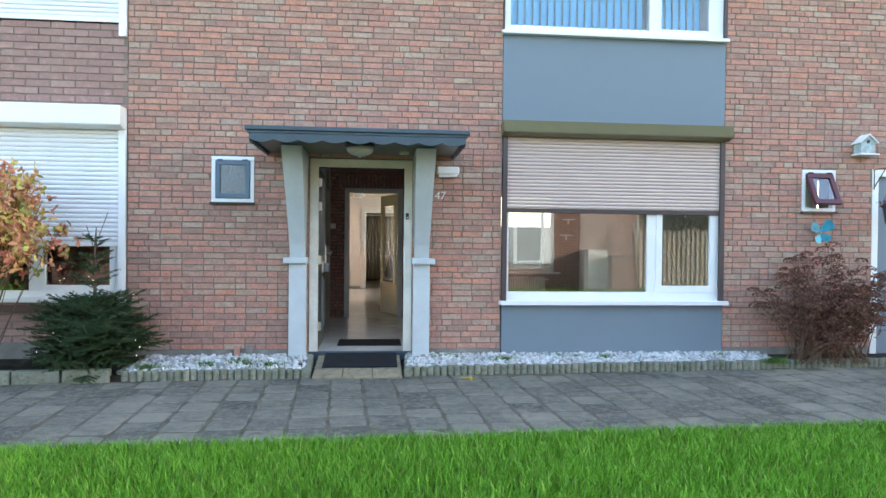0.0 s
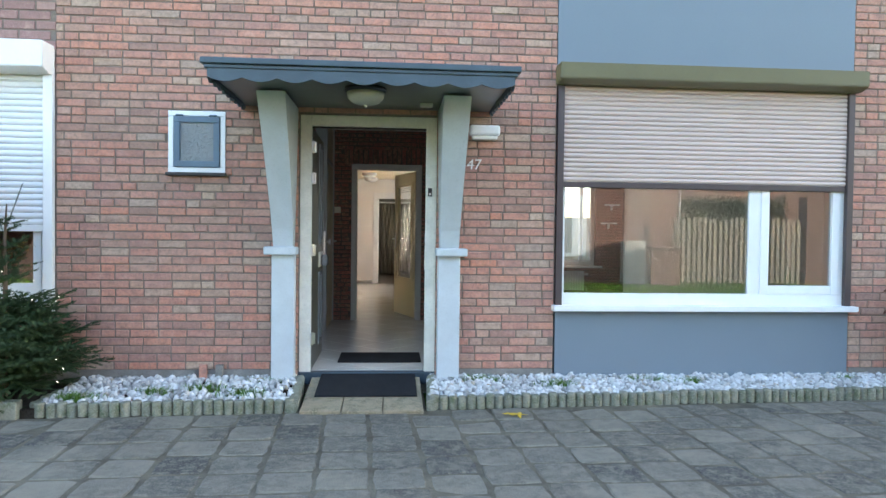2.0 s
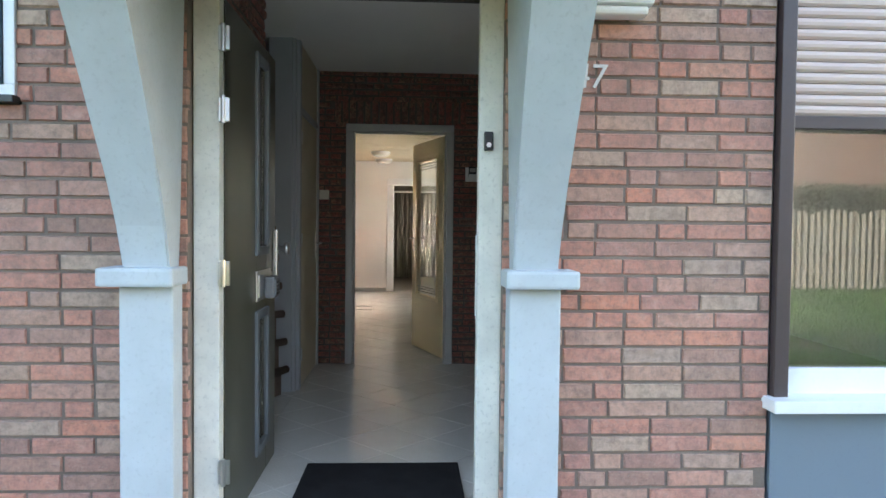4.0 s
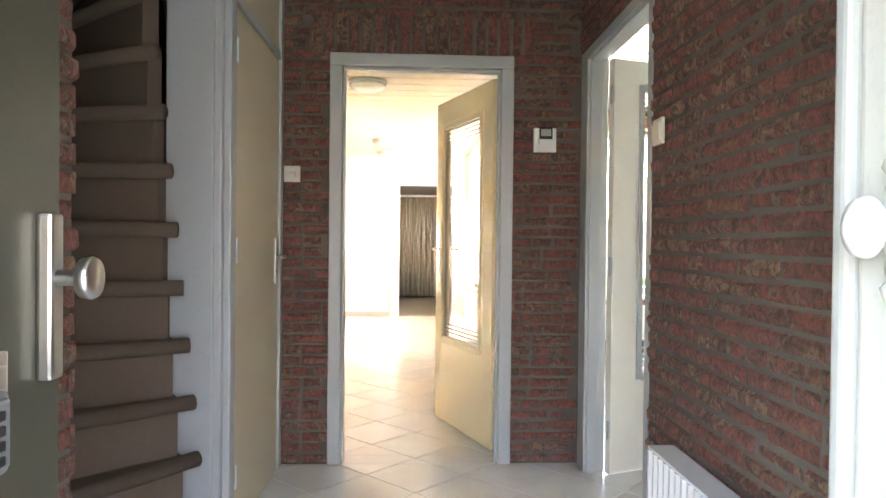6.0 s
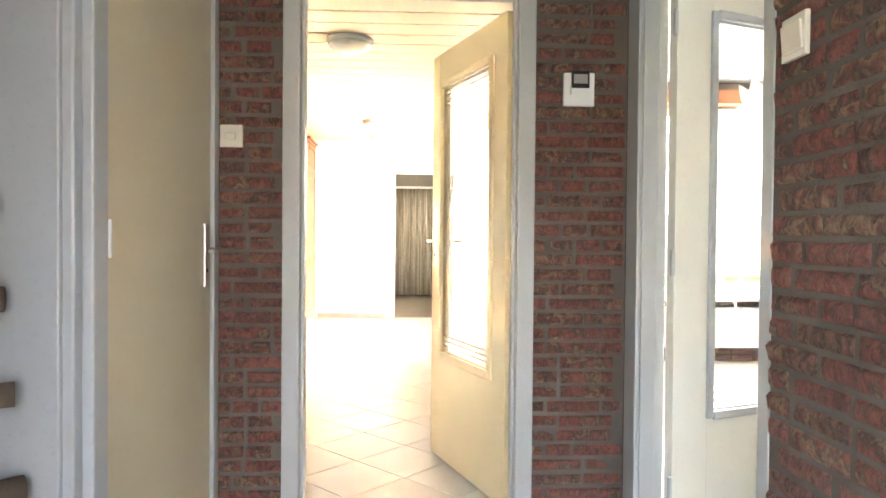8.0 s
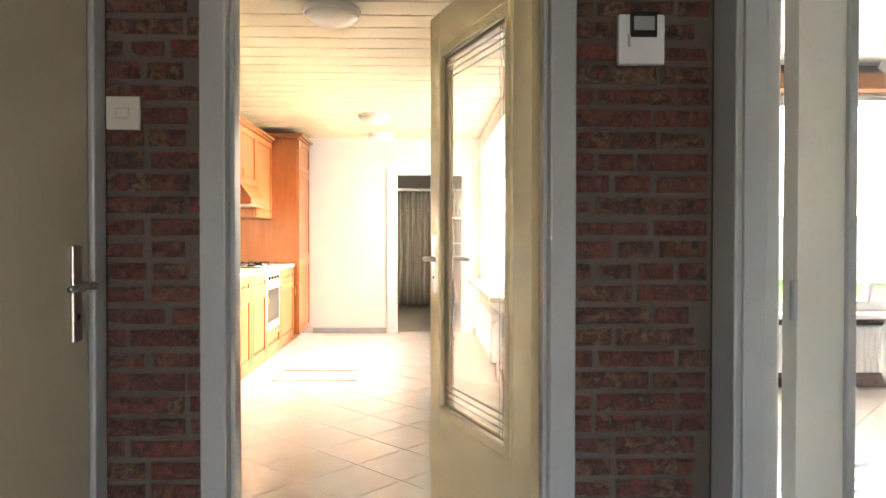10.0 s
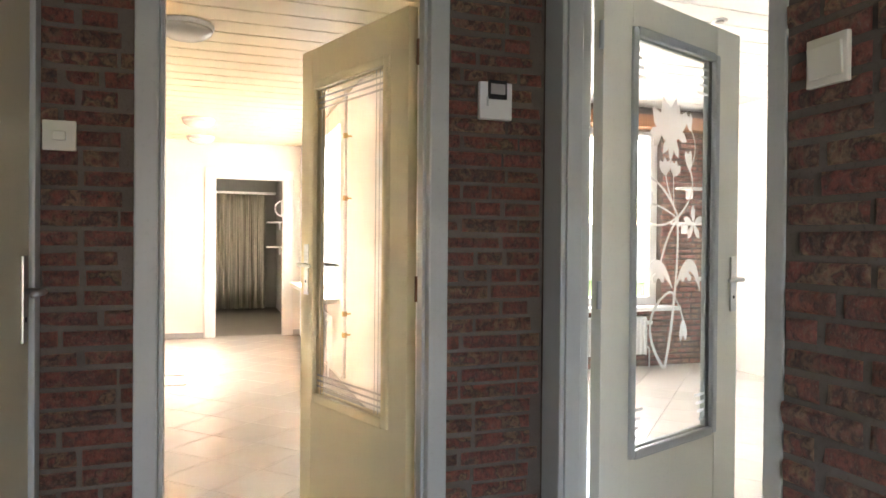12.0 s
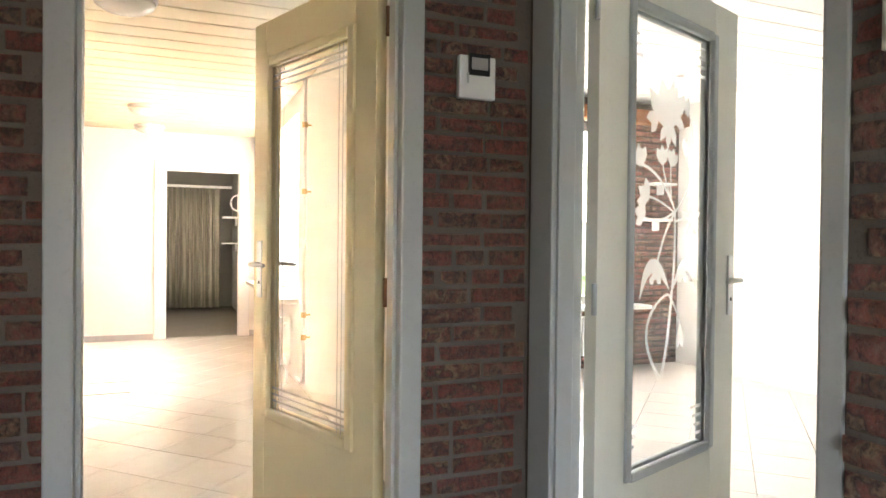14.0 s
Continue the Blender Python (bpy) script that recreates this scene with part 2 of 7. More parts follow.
def glass_mat(name, tint=(1, 1, 1), rough=0.0, bmp=0.0, sc=60, ior=1.45):
    m, nt, b = shader(name)
    b.inputs["Base Color"].default_value = (*tint, 1)
    b.inputs["Transmission Weight"].default_value = 1.0
    b.inputs["Roughness"].default_value = rough
    b.inputs["IOR"].default_value = ior
    if bmp:
        bump(nt, b, noise_tex(nt, world_coords(nt), sc, 2), bmp, 0.01)
    return m


M_GLASS = glass_mat("clear_glass")
M_MIRROR_GLASS = glass_mat("reflective_window_glass", (0.50, 0.51, 0.49), 0.0, 0.0, 60, 2.1)
M_PATTERN = glass_mat("patterned_glass", (0.42, 0.45, 0.46), 0.12, 1.0, 48)
M_PATTERN.node_tree.nodes["Principled BSDF"].inputs["Transmission Weight"].default_value = 0.5
M_FDGLASS = glass_mat("figured_door_glass", (0.85, 0.86, 0.78), 0.25, 0.5, 40)


def etch_mat():
    """Sandblasted glass: scatters light from both sides."""
    m, nt, b = shader("frosted_etching")
    tr = node(nt, "ShaderNodeBsdfTranslucent", Color=(0.95, 0.96, 0.97, 1))
    df = node(nt, "ShaderNodeBsdfDiffuse", Color=(0.9, 0.91, 0.92, 1))
    mx = nt.nodes.new("ShaderNodeMixShader")
    mx.inputs[0].default_value = 0.6
    nt.links.new(df.outputs[0], mx.inputs[1])
    nt.links.new(tr.outputs[0], mx.inputs[2])
    thin = nt.nodes.new("ShaderNodeMixShader")   # the blasting is shallow
    thin.inputs[0].default_value = 0.45
    clear = nt.nodes.new("ShaderNodeBsdfTransparent")
    nt.links.new(mx.outputs[0], thin.inputs[1])
    nt.links.new(clear.outputs[0], thin.inputs[2])
    nt.links.new(thin.outputs[0], nt.nodes["Material Output"].inputs[0])
    return m


M_ETCH = etch_mat()


def tile_mat(name, a, c, rough, joint_scale=9.0, bmp=0.1, dark=(0.1, 0.1, 0.1), amount=0.3, patches=None):
    m, nt, b = shader(name)
    r = rand(nt, False)
    v = world_coords(nt)
    base = ramp(nt, r, [(0, a), (0.5, tuple((x + y) / 2 for x, y in zip(a, c))), (1, c)])
    n1 = noise_tex(nt, v, joint_scale, 6, 0.7)
    n2 = noise_tex(nt, v, 110, 3)
    col = mix(nt, ramp(nt, n1, [(0.42, (0, 0, 0)), (0.72, (amount,) * 3)]), base, dark)
    col = mix(nt, ramp(nt, n2, [(0.5, (0, 0, 0)), (0.7, (amount * 0.7,) * 3)]), col, tuple(min(1, x * 1.5) for x in c))
    if patches:                                  # sand trodden over several slabs
        n3 = noise_tex(nt, v, 1.1, 5, 0.7)
        col = mix(nt, ramp(nt, n3, [(0.50, (0, 0, 0)), (0.66, (0.8,) * 3)]), col, patches)
        n4 = noise_tex(nt, v, 13.0, 7, 0.8)
        col = mix(nt, ramp(nt, n4, [(0.48, (0, 0, 0)), (0.60, (0.65,) * 3)]), col, tuple(x * 0.9 for x in patches))
    nt.links.new(col, b.inputs["Base Color"])
    b.inputs["Roughness"].default_value = rough
    bump(nt, b, n2, bmp, 0.006)
    return m


M_PAVE = tile_mat("concrete_paving", (0.05, 0.05, 0.046), (0.215, 0.20, 0.16), 0.85, 4.5, 1.5, (0.03, 0.032, 0.027), 0.75, (0.27, 0.25, 0.195))
M_STOOP = tile_mat("yellowish_paving", (0.24, 0.195, 0.13), (0.34, 0.28, 0.19), 0.9, 12, 1.4, (0.10, 0.105, 0.06), 0.9)
M_PALISADE = tile_mat("mossy_concrete_edging", (0.17, 0.175, 0.14), (0.25, 0.245, 0.19), 0.9, 14, 0.7, (0.06, 0.085, 0.03), 0.9)
M_SAND = painted("joint_sand", (0.19, 0.17, 0.125), 0.95, 0.5, 4, 0.6, 120, 0.2)
M_FTILE = tile_mat("pale_ceramic_tile", (0.66, 0.645, 0.60), (0.72, 0.705, 0.66), 0.16, 5, 0.015, (0.55, 0.53, 0.48), 0.35)
M_GROUT = painted("tile_grout", (0.58, 0.56, 0.51), 0.9, 0.2, 6, 0.2)
M_HATCH = painted("grey_hatch_trim", (0.22, 0.22, 0.22), 0.4, 0.1, 6, 0.05)
M_SOIL = painted("dark_soil", (0.06, 0.05, 0.038), 0.95, 0.6, 7, 0.9, 60, 0.1)
M_LAWN = painted("lawn_soil_green", (0.07, 0.14, 0.02), 0.95, 0.5, 6, 0.9, 60, 0.1)


def leaf_mat(name, stops, rough=0.6, spec=0.3):
    m, nt, b = shader(name)
    c = ramp(nt, rand(nt, True), stops)
    big = noise_tex(nt, world_coords(nt), 3.0, 3)
    c = mix(nt, ramp(nt, big, [(0.4, (0, 0, 0)), (0.7, (0.35,) * 3)]), c, tuple(x * 0.55 for x in stops[0][1]))
    nt.links.new(c, b.inputs["Base Color"])
    b.inputs["Roughness"].default_value = rough
    b.inputs["Specular IOR Level"].default_value = spec
    return m


M_GRASS = leaf_mat("grass_blade", [(0, (0.09, 0.23, 0.012)), (0.5, (0.15, 0.38, 0.02)), (0.92, (0.22, 0.46, 0.04)), (1, (0.34, 0.36, 0.10))])
M_WEED = leaf_mat("weed_leaf", [(0, (0.05, 0.13, 0.015)), (1, (0.13, 0.24, 0.04))])
M_NEEDLE = leaf_mat("fir_needle", [(0, (0.018, 0.04, 0.014)), (0.7, (0.035, 0.07, 0.025)), (1, (0.06, 0.085, 0.03))])
M_AUTUMN = leaf_mat("autumn_leaf", [(0, (0.52, 0.15, 0.10)), (0.25, (0.60, 0.26, 0.15)), (0.5, (0.62, 0.34, 0.17)), (0.7, (0.64, 0.46, 0.12)), (0.88, (0.58, 0.50, 0.14)), (1, (0.30, 0.34, 0.08))])
M_DRIED = leaf_mat("dried_flower", [(0, (0.10, 0.04, 0.03)), (0.6, (0.18, 0.08, 0.058)), (1, (0.28, 0.16, 0.11))], 0.9)
M_TWIG = leaf_mat("dry_twig", [(0, (0.09, 0.05, 0.035)), (1, (0.20, 0.13, 0.085))], 0.9)
M_PEBBLE = leaf_mat("white_pebble", [(0, (0.26, 0.26, 0.25)), (0.25, (0.48, 0.475, 0.45)), (0.6, (0.66, 0.66, 0.64)), (0.92, (0.78, 0.78, 0.77)), (1, (0.44, 0.36, 0.26))], 0.7)
M_HEDGE = leaf_mat("hedge_leaf", [(0, (0.02, 0.05, 0.012)), (1, (0.06, 0.11, 0.03))])
M_YELLOWLEAF = leaf_mat("fallen_leaf", [(0, (0.60, 0.38, 0.03)), (1, (0.62, 0.42, 0.05))])


def carpet_mat():
    m, nt, b = shader("taupe_stair_carpet")
    v = world_coords(nt)
    n1 = noise_tex(nt, v, 260, 3, 0.8)
    n2 = noise_tex(nt, v, 7, 4)
    c = mix(nt, n1, (0.10, 0.076, 0.062), (0.25, 0.195, 0.16))
    c = mix(nt, ramp(nt, n2, [(0.4, (0, 0, 0)), (0.75, (0.4,) * 3)]), c, (0.13, 0.105, 0.09))
    nt.links.new(c, b.inputs["Base Color"])
    b.inputs["Roughness"].default_value = 1.0
    b.inputs["Specular IOR Level"].default_value = 0.1
    bump(nt, b, n1, 0.8, 0.006)
    return m


M_CARPET = carpet_mat()


def curtain_mat():
    m, nt, b = shader("striped_curtain_cloth")
    v = world_coords(nt, (1, 1, 0.02))
    n1 = noise_tex(nt, v, 26, 2)
    c = ramp(nt, n1, [(0.35, (0.24, 0.225, 0.18)), (0.5, (0.33, 0.31, 0.25)), (0.65, (0.44, 0.41, 0.33))])
    nt.links.new(c, b.inputs["Base Color"])
    b.inputs["Roughness"].default_value = 0.9
    return m


M_CURTAIN = curtain_mat()
# blind slats coloured blue in place of the sky mirrored by the panes
M_BLIND = painted("sky_reflection_blind_cloth", (0.24, 0.60, 0.92), 0.7, 0.05, 5, 0.1)


def fairy_mat():
    m, nt, b = shader("fairy_light_glow")
    b.inputs["Emission Color"].default_value = (1, 0.9, 0.7, 1)
    b.inputs["Emission Strength"].default_value = 1.5
    return m


M_FAIRY = fairy_mat()

# ---- mesh helpers ----


def box(bm, x0, y0, z0, x1, y1, z1, bev=0.0, m=None):
    vs = bmesh.ops.create_cube(bm, size=1.0)["verts"]
    t = Matrix.Translation(((x0 + x1) / 2, (y0 + y1) / 2, (z0 + z1) / 2)) @ Matrix.Diagonal((abs(x1 - x0), abs(y1 - y0), abs(z1 - z0), 1))
    bmesh.ops.transform(bm, matrix=t, verts=vs)
    if bev:
        es = list({e for v in vs for e in v.link_edges})
        out = bmesh.ops.bevel(bm, geom=es, offset=bev, segments=2, affect="EDGES", profile=0.6)
        vs = list({v for f in out["faces"] for v in f.verts} | {v for v in vs if v.is_valid})
    if m:
        bmesh.ops.transform(bm, matrix=m, verts=[v for v in vs if v.is_valid])
    return vs


def cyl(bm, p, q, r0, r1=None, seg=16):
    p, q = Vector(p), Vector(q)
    r1 = r0 if r1 is None else r1
    d = q - p
    m = Matrix.Translation((p + q) / 2) @ d.to_track_quat("Z", "Y").to_matrix().to_4x4()
    return bmesh.ops.create_cone(bm, cap_ends=True, segments=seg, radius1=r0, radius2=r1, depth=d.length, matrix=m)["verts"]


def tube(bm, pts, r, seg=8):
    """A bent rod through pts."""
    pts = [Vector(p) for p in pts]
    rings = []
    for i, p in enumerate(pts):
        d = (pts[min(i + 1, len(pts) - 1)] - pts[max(i - 1, 0)]).normalized()
        a = d.cross(Vector((0, 0, 1)))
        if a.length < 1e-3:
            a = d.cross(Vector((1, 0, 0)))
        a.normalize()
        c = d.cross(a)
        rr = r[i] if isinstance(r, (list, tuple)) else r
        rings.append([bm.verts.new(p + (a * math.cos(k * 2 * math.pi / seg) + c * math.sin(k * 2 * math.pi / seg)) * rr) for k in range(seg)])
    for u, w in zip(rings, rings[1:]):
        for k in range(seg):
            bm.faces.new((u[k], u[(k + 1) % seg], w[(k + 1) % seg], w[k]))
    bm.faces.new(rings[0][::-1])
    bm.faces.new(rings[-1])


def prism(bm, poly, lo, hi, axis="z"):
    """A flat outline pushed from lo to hi along an axis; poly holds the two other coordinates."""
    def at(p, h):
        return {"z": (p[0], p[1], h), "y": (p[0], h, p[1]), "x": (h, p[0], p[1])}[axis]
    a = [bm.verts.new(at(p, lo)) for p in poly]
    c = [bm.verts.new(at(p, hi)) for p in poly]
    bm.faces.new(a)
    bm.faces.new(c[::-1])
    n = len(poly)
    for i in range(n):
        bm.faces.new((a[i], c[i], c[(i + 1) % n], a[(i + 1) % n]))
    bmesh.ops.recalc_face_normals(bm, faces=bm.faces)


def lathe(bm, profile, m, seg=24):
    """A turned shape: profile of (radius, height)."""
    rings = []
    for r, h in profile:
        rings.append([bm.verts.new(m @ Vector((r * math.cos(k * 2 * math.pi / seg), r * math.sin(k * 2 * math.pi / seg), h))) for k in range(seg)])
    for u, w in zip(rings, rings[1:]):
        for k in range(seg):
            bm.faces.new((u[k], u[(k + 1) % seg], w[(k + 1) % seg], w[k]))
    bm.faces.new(rings[0][::-1])
    bm.faces.new(rings[-1])


def mesh_of(name, bm, material, smooth=False):
    me = bpy.data.meshes.new(name)
    bmesh.ops.recalc_face_normals(bm, faces=bm.faces)
    bm.to_mesh(me)
    bm.free()
    me.materials.append(material)
    if smooth:
        for p in me.polygons:
            p.use_smooth = True
    return me


def part(name, bm, material, parent, label="", smooth=False):
    ob = new(name, mesh_of(name, bm, material, smooth))
    if parent:
        ob.parent = parent
    if label:
        ob["label"] = label
    return ob


def thing(name, label, category, x=0, y=0, z=0, rz=0, group="", kind=""):
    ob = new(name)
    ob.empty_display_size = 0.1
    ob.matrix_world = pose(x, y, z, 0, 0, rz)
    return tagged(ob, label, category, group, kind)


def single(name, bm, material, label="", category="", group="", kind="", smooth=False):
    return tagged(part(name, bm, material, None, "", smooth), label, category, group, kind)


def boxes(*dims, bev=0.0):
    bm = bmesh.new()
    for d in dims:
        box(bm, *d, bev=bev)
    return bm


def from_lists(name, verts, faces, material, parent=None):
    me = bpy.data.meshes.new(name)
    me.from_pydata(verts, [], faces)
    me.materials.append(material)
    ob = new(name, me)
    if parent:
        ob.parent = parent
    return ob

# ---- masonry and paving helpers ----


def brick_verts(L, h, seed, rough):
    """A brick face of length L and height h, centred; front at y=0, chamfered, slightly uneven."""
    rnd = random.Random(seed)
    j = lambda s: rnd.uniform(-s, s)
    a, c = L / 2, h / 2
    k = 0.004 + 0.004 * rough
    out = [(-a + k + j(0.002), j(0.002 + 0.004 * rough), -c + k + j(0.002)), (a - k + j(0.002), j(0.002 + 0.004 * rough), -c + k + j(0.002)),
           (a - k + j(0.002), j(0.002 + 0.004 * rough), c - k + j(0.002)), (-a + k + j(0.002), j(0.002 + 0.004 * rough), c - k + j(0.002)),
           (j(0.02), j(0.002) - 0.004 * rough, j(0.008))]
    back = [(-a + j(0.0015), 0.007, -c + j(0.0015)), (a + j(0.0015), 0.007, -c + j(0.0015)), (a + j(0.0015), 0.007, c + j(0.0015)), (-a + j(0.0015), 0.007, c + j(0.0015))]
    deep = [(x, 0.03, z) for x, _, z in back]
    v = out + back + deep
    f = [(0, 1, 4), (1, 2, 4), (2, 3, 4), (3, 0, 4)]
    for i in range(4):
        n = (i + 1) % 4
        f.append((5 + i, 5 + n, n, i))
        f.append((9 + i, 9 + n, 5 + n, 5 + i))
    return v, f


BRICK_MESHES = {}


def brick_mesh(L, h, variant, rough, material):
    key = (round(L, 2), h, variant, rough, material.name)
    if key not in BRICK_MESHES:
        v, f = brick_verts(round(L, 2), h, key[2] * 977 + int(key[0] * 1000), rough)
        me = bpy.data.meshes.new("brick")
        me.from_pydata(v, [], f)
        me.materials.append(material)
        BRICK_MESHES[key] = me
    return BRICK_MESHES[key]


def lay_courses(u0, u1, z0, z1, course, holes, seed, stretch=0.215, header=0.102, joint=0.012, wild=True):
    """Yields (u centre, z centre, length, height) for each brick of a wall, leaving the holes (u0, u1, z0, z1) free."""
    rnd = random.Random(seed)
    n = int(round((z1 - z0) / course))
    for k in range(n):
        za, zb = z0 + k * course, z0 + (k + 1) * course
        zm = (za + zb) / 2
        spans = [(u0, u1)]
        for a, c, lo, hi in holes:
            if lo < zm < hi:
                spans = [s for p, q in spans for s in ((p, min(q, a)), (max(p, c), q)) if s[1] - s[0] > 0.03]
        for p, q in spans:
            x = p - rnd.choice((0.0, header, stretch / 2, stretch * 0.75) if wild else ((0.0, stretch / 2)[k % 2],))
            while x < q - 0.02:
                L = header if (wild and rnd.random() < 0.33) else stretch
                a, c = max(x, p), min(x + L, q)
                if c - a > 0.035:
                    yield ((a + c) / 2, zm, c - a, course - joint)
                x += L + joint


def brick_wall(parent, place, bricks, mat_piece, mat_field, near, rough, label="", field_name="brick_field"):
    """place: matrix that takes (u, depth, z) to the world. near(u, z): bricks that become objects of their own."""
    rnd = random.Random(len(bricks))
    singles = sorted(bricks, key=lambda b: near(b[0], b[1]))[:300]
    rest = sorted(bricks, key=lambda b: near(b[0], b[1]))[300:]
    if rest:
        V, F = [], []
        for i, (u, z, L, h) in enumerate(rest):
            v, f = brick_verts(L, h, i, rough)
            o = len(V)
            dy = rnd.uniform(-0.0015, 0.0015) * (1 + 2 * rough)
            V += [tuple(place @ Vector((u + a, y + dy, z + c))) for a, y, c in v]
            F += [tuple(o + k for k in q) for q in f]
        ob = from_lists(field_name, V, F, mat_field, parent)
        ob["kind"] = "stuff"
    return [(place @ Matrix.Translation((u, rnd.uniform(-0.0015, 0.0015) * (1 + 2 * rough), z)), L, h, rnd.randrange(5), rough, mat_piece, parent) for u, z, L, h in singles]


PENDING = []      # single pieces, linked at the end of the file


def clip_poly(poly, x0, y0, x1, y1):
    for ax, lim, sign in ((0, x0, 1), (0, x1, -1), (1, y0, 1), (1, y1, -1)):
        out = []
        for i, p in enumerate(poly):
            q = poly[(i + 1) % len(poly)]
            dp, dq = (p[ax] - lim) * sign, (q[ax] - lim) * sign
            if dp >= 0:
                out.append(p)
            if dp * dq < 0:
                t = dp / (dp - dq)
                out.append((p[0] + (q[0] - p[0]) * t, p[1] + (q[1] - p[1]) * t))
        poly = out
        if len(poly) < 3:
            return []
    return poly


def tile_floor(parent, x0, y0, x1, y1, side, ox, oy, material, name="tile", gap=0.0028, top=0.0):
    """Diagonal tiles with open joints over a rectangle, each a piece of its own."""
    d = side * math.sqrt(2) / 2
    for i in range(-40, 41):
        for j in range(-40, 41):
            if (i + j) % 2:
                continue
            cx, cy = ox + i * d, oy + j * d
            if not (x0 - d < cx < x1 + d and y0 - d < cy < y1 + d):
                continue
            r = d - gap * 0.7
            poly = clip_poly([(cx - r, cy), (cx, cy - r), (cx + r, cy), (cx, cy + r)], x0, y0, x1, y1)
            if len(poly) >= 3:
                area = abs(sum(a[0] * c[1] - c[0] * a[1] for a, c in zip(poly, poly[1:] + poly[:1]))) / 2
                if area > 0.002:
                    PENDING.append(("poly", name, poly, top, 0.006, material, parent))


# ---- large structure: ground ----
GZ = -0.15
BED_A, BED_S = -0.66, 0.055        # front edge of the planting bed: y = A + S x


def bed_y(x):
    return BED_A + BED_S * x


def grass_y(x):
    return -2.92 + 0.035 * x


bm = bmesh.new()
bmesh.ops.create_grid(bm, x_segments=2, y_segments=2, size=1, matrix=Matrix.Translation((0, 0, GZ - 0.05)) @ Matrix.Diagonal((600, 600, 1, 1)))
single("ground", bm, M_LAWN, kind="structure")
bm = bmesh.new()
prism(bm, [(-9, bed_y(-9) - 0.02), (10, bed_y(10) - 0.02), (10, grass_y(10)), (-9, grass_y(-9))], GZ - 0.06, GZ - 0.004)
pavement = single("pavement", bm, M_SAND, "weathered grey concrete paving slabs with sandy joints", "pavement", kind="structure")
bm = bmesh.new()
prism(bm, [(-30, -30), (30, -30), (30, grass_y(30)), (-30, grass_y(-30))], GZ - 0.07, GZ - 0.01)
single("lawn", bm, M_LAWN, "green lawn turf in front of the pavement", "lawn", kind="structure")
bm = bmesh.new()
for xa, xb in ((-9, 0.05), (1.07, 10)):
    q = [[bm.verts.new((x, y, z)) for x, y, z in ((xa, bed_y(xa), a), (xb, bed_y(xb), a), (xb, 0.012, c), (xa, 0.012, c))] for a, c in ((GZ - 0.06, GZ - 0.06), (GZ + 0.055, GZ + 0.095))]
    bm.faces.new(q[0][::-1])
    bm.faces.new(q[1])
    for k in range(4):
        bm.faces.new((q[0][k], q[0][(k + 1) % 4], q[1][(k + 1) % 4], q[1][k]))
single("planting_bed", bm, M_SOIL, "dark soil bed under white pebbles along the facade", "soil", kind="structure")

# ---- facade ----
H_DOOR = (-0.005, 1.14, -0.2, 2.155)
H_WC = (-1.05, -0.60, 1.64, 2.15)
H_BAY = (2.15, 4.80, -0.2, 6.0)
H_RWIN = (5.77, 6.19, 1.64, 2.14)
H_RDOOR = (6.67, 7.6, -0.2, 2.16)
FX0, FX1, FTOP = -1.93, 9.5, 5.4


def wall_boxes(holes, u0, u1, z0, z1, y0, y1, axis="x"):
    """Wall slab with real openings, cut into blocks that butt end to end."""
    bm = bmesh.new()
    us = sorted({u0, u1, *[c for h in holes for c in h[:2] if u0 < c < u1]})
    for a, c in zip(us, us[1:]):
        m = (a + c) / 2
        cuts = sorted((max(h[2], z0), min(h[3], z1)) for h in holes if h[0] < m < h[1])
        z = z0
        for lo, hi in cuts + [(z1, z1)]:
            if lo - z > 1e-3:
                if axis == "x":
                    box(bm, a, y0, z, c, y1, lo)
                else:
                    box(bm, y0, a, z, y1, c, lo)
            z = max(z, hi)
    return bm


holes = [H_DOOR, H_WC, H_BAY, H_RWIN, H_RDOOR]
wall_front = single("wall_front", wall_boxes(holes, FX0, FX1, -0.2, FTOP, 0.008, 0.30), M_MORTAR, "mixed red and brown brick facade with grey mortar", "brick wall", kind="structure")
bricks = list(lay_courses(FX0, FX1, -0.1055, FTOP, 0.0665, holes, 11, 0.216, 0.104, 0.0105))
PENDING += [("brick", *b) for b in brick_wall(wall_front, Matrix(), bricks, M_FBRICK, M_FBRICK_J,
                                              lambda u, z: abs(u - 0.5) + 0.8 * abs(z - 1.0), 0.0)]
# plinth strip of cement at the foot
bm = boxes((FX0, -0.008, -0.16, -0.205, 0.004, 0.03), (1.345, -0.008, -0.16, 2.145, 0.004, 0.03), (4.805, -0.008, -0.16, 6.66, 0.004, 0.03), bev=0.003)
single("plinth_strip", bm, M_PLINTH, "grey cement plinth strip at the wall foot", "plinth", kind="structure")

# added box, coloured dark, keeps daylight from showing through the neighbour's windows
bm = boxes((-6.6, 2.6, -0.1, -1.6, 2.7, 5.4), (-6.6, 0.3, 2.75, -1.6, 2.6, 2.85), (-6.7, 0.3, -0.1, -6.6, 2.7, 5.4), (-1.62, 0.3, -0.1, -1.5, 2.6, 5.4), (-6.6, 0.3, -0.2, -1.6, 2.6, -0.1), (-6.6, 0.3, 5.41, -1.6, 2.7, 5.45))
single("wall_neighbour_room", bm, M_DARK_ROOM, "added dark-coloured box that closes the view behind the neighbour's windows", "wall", kind="structure")

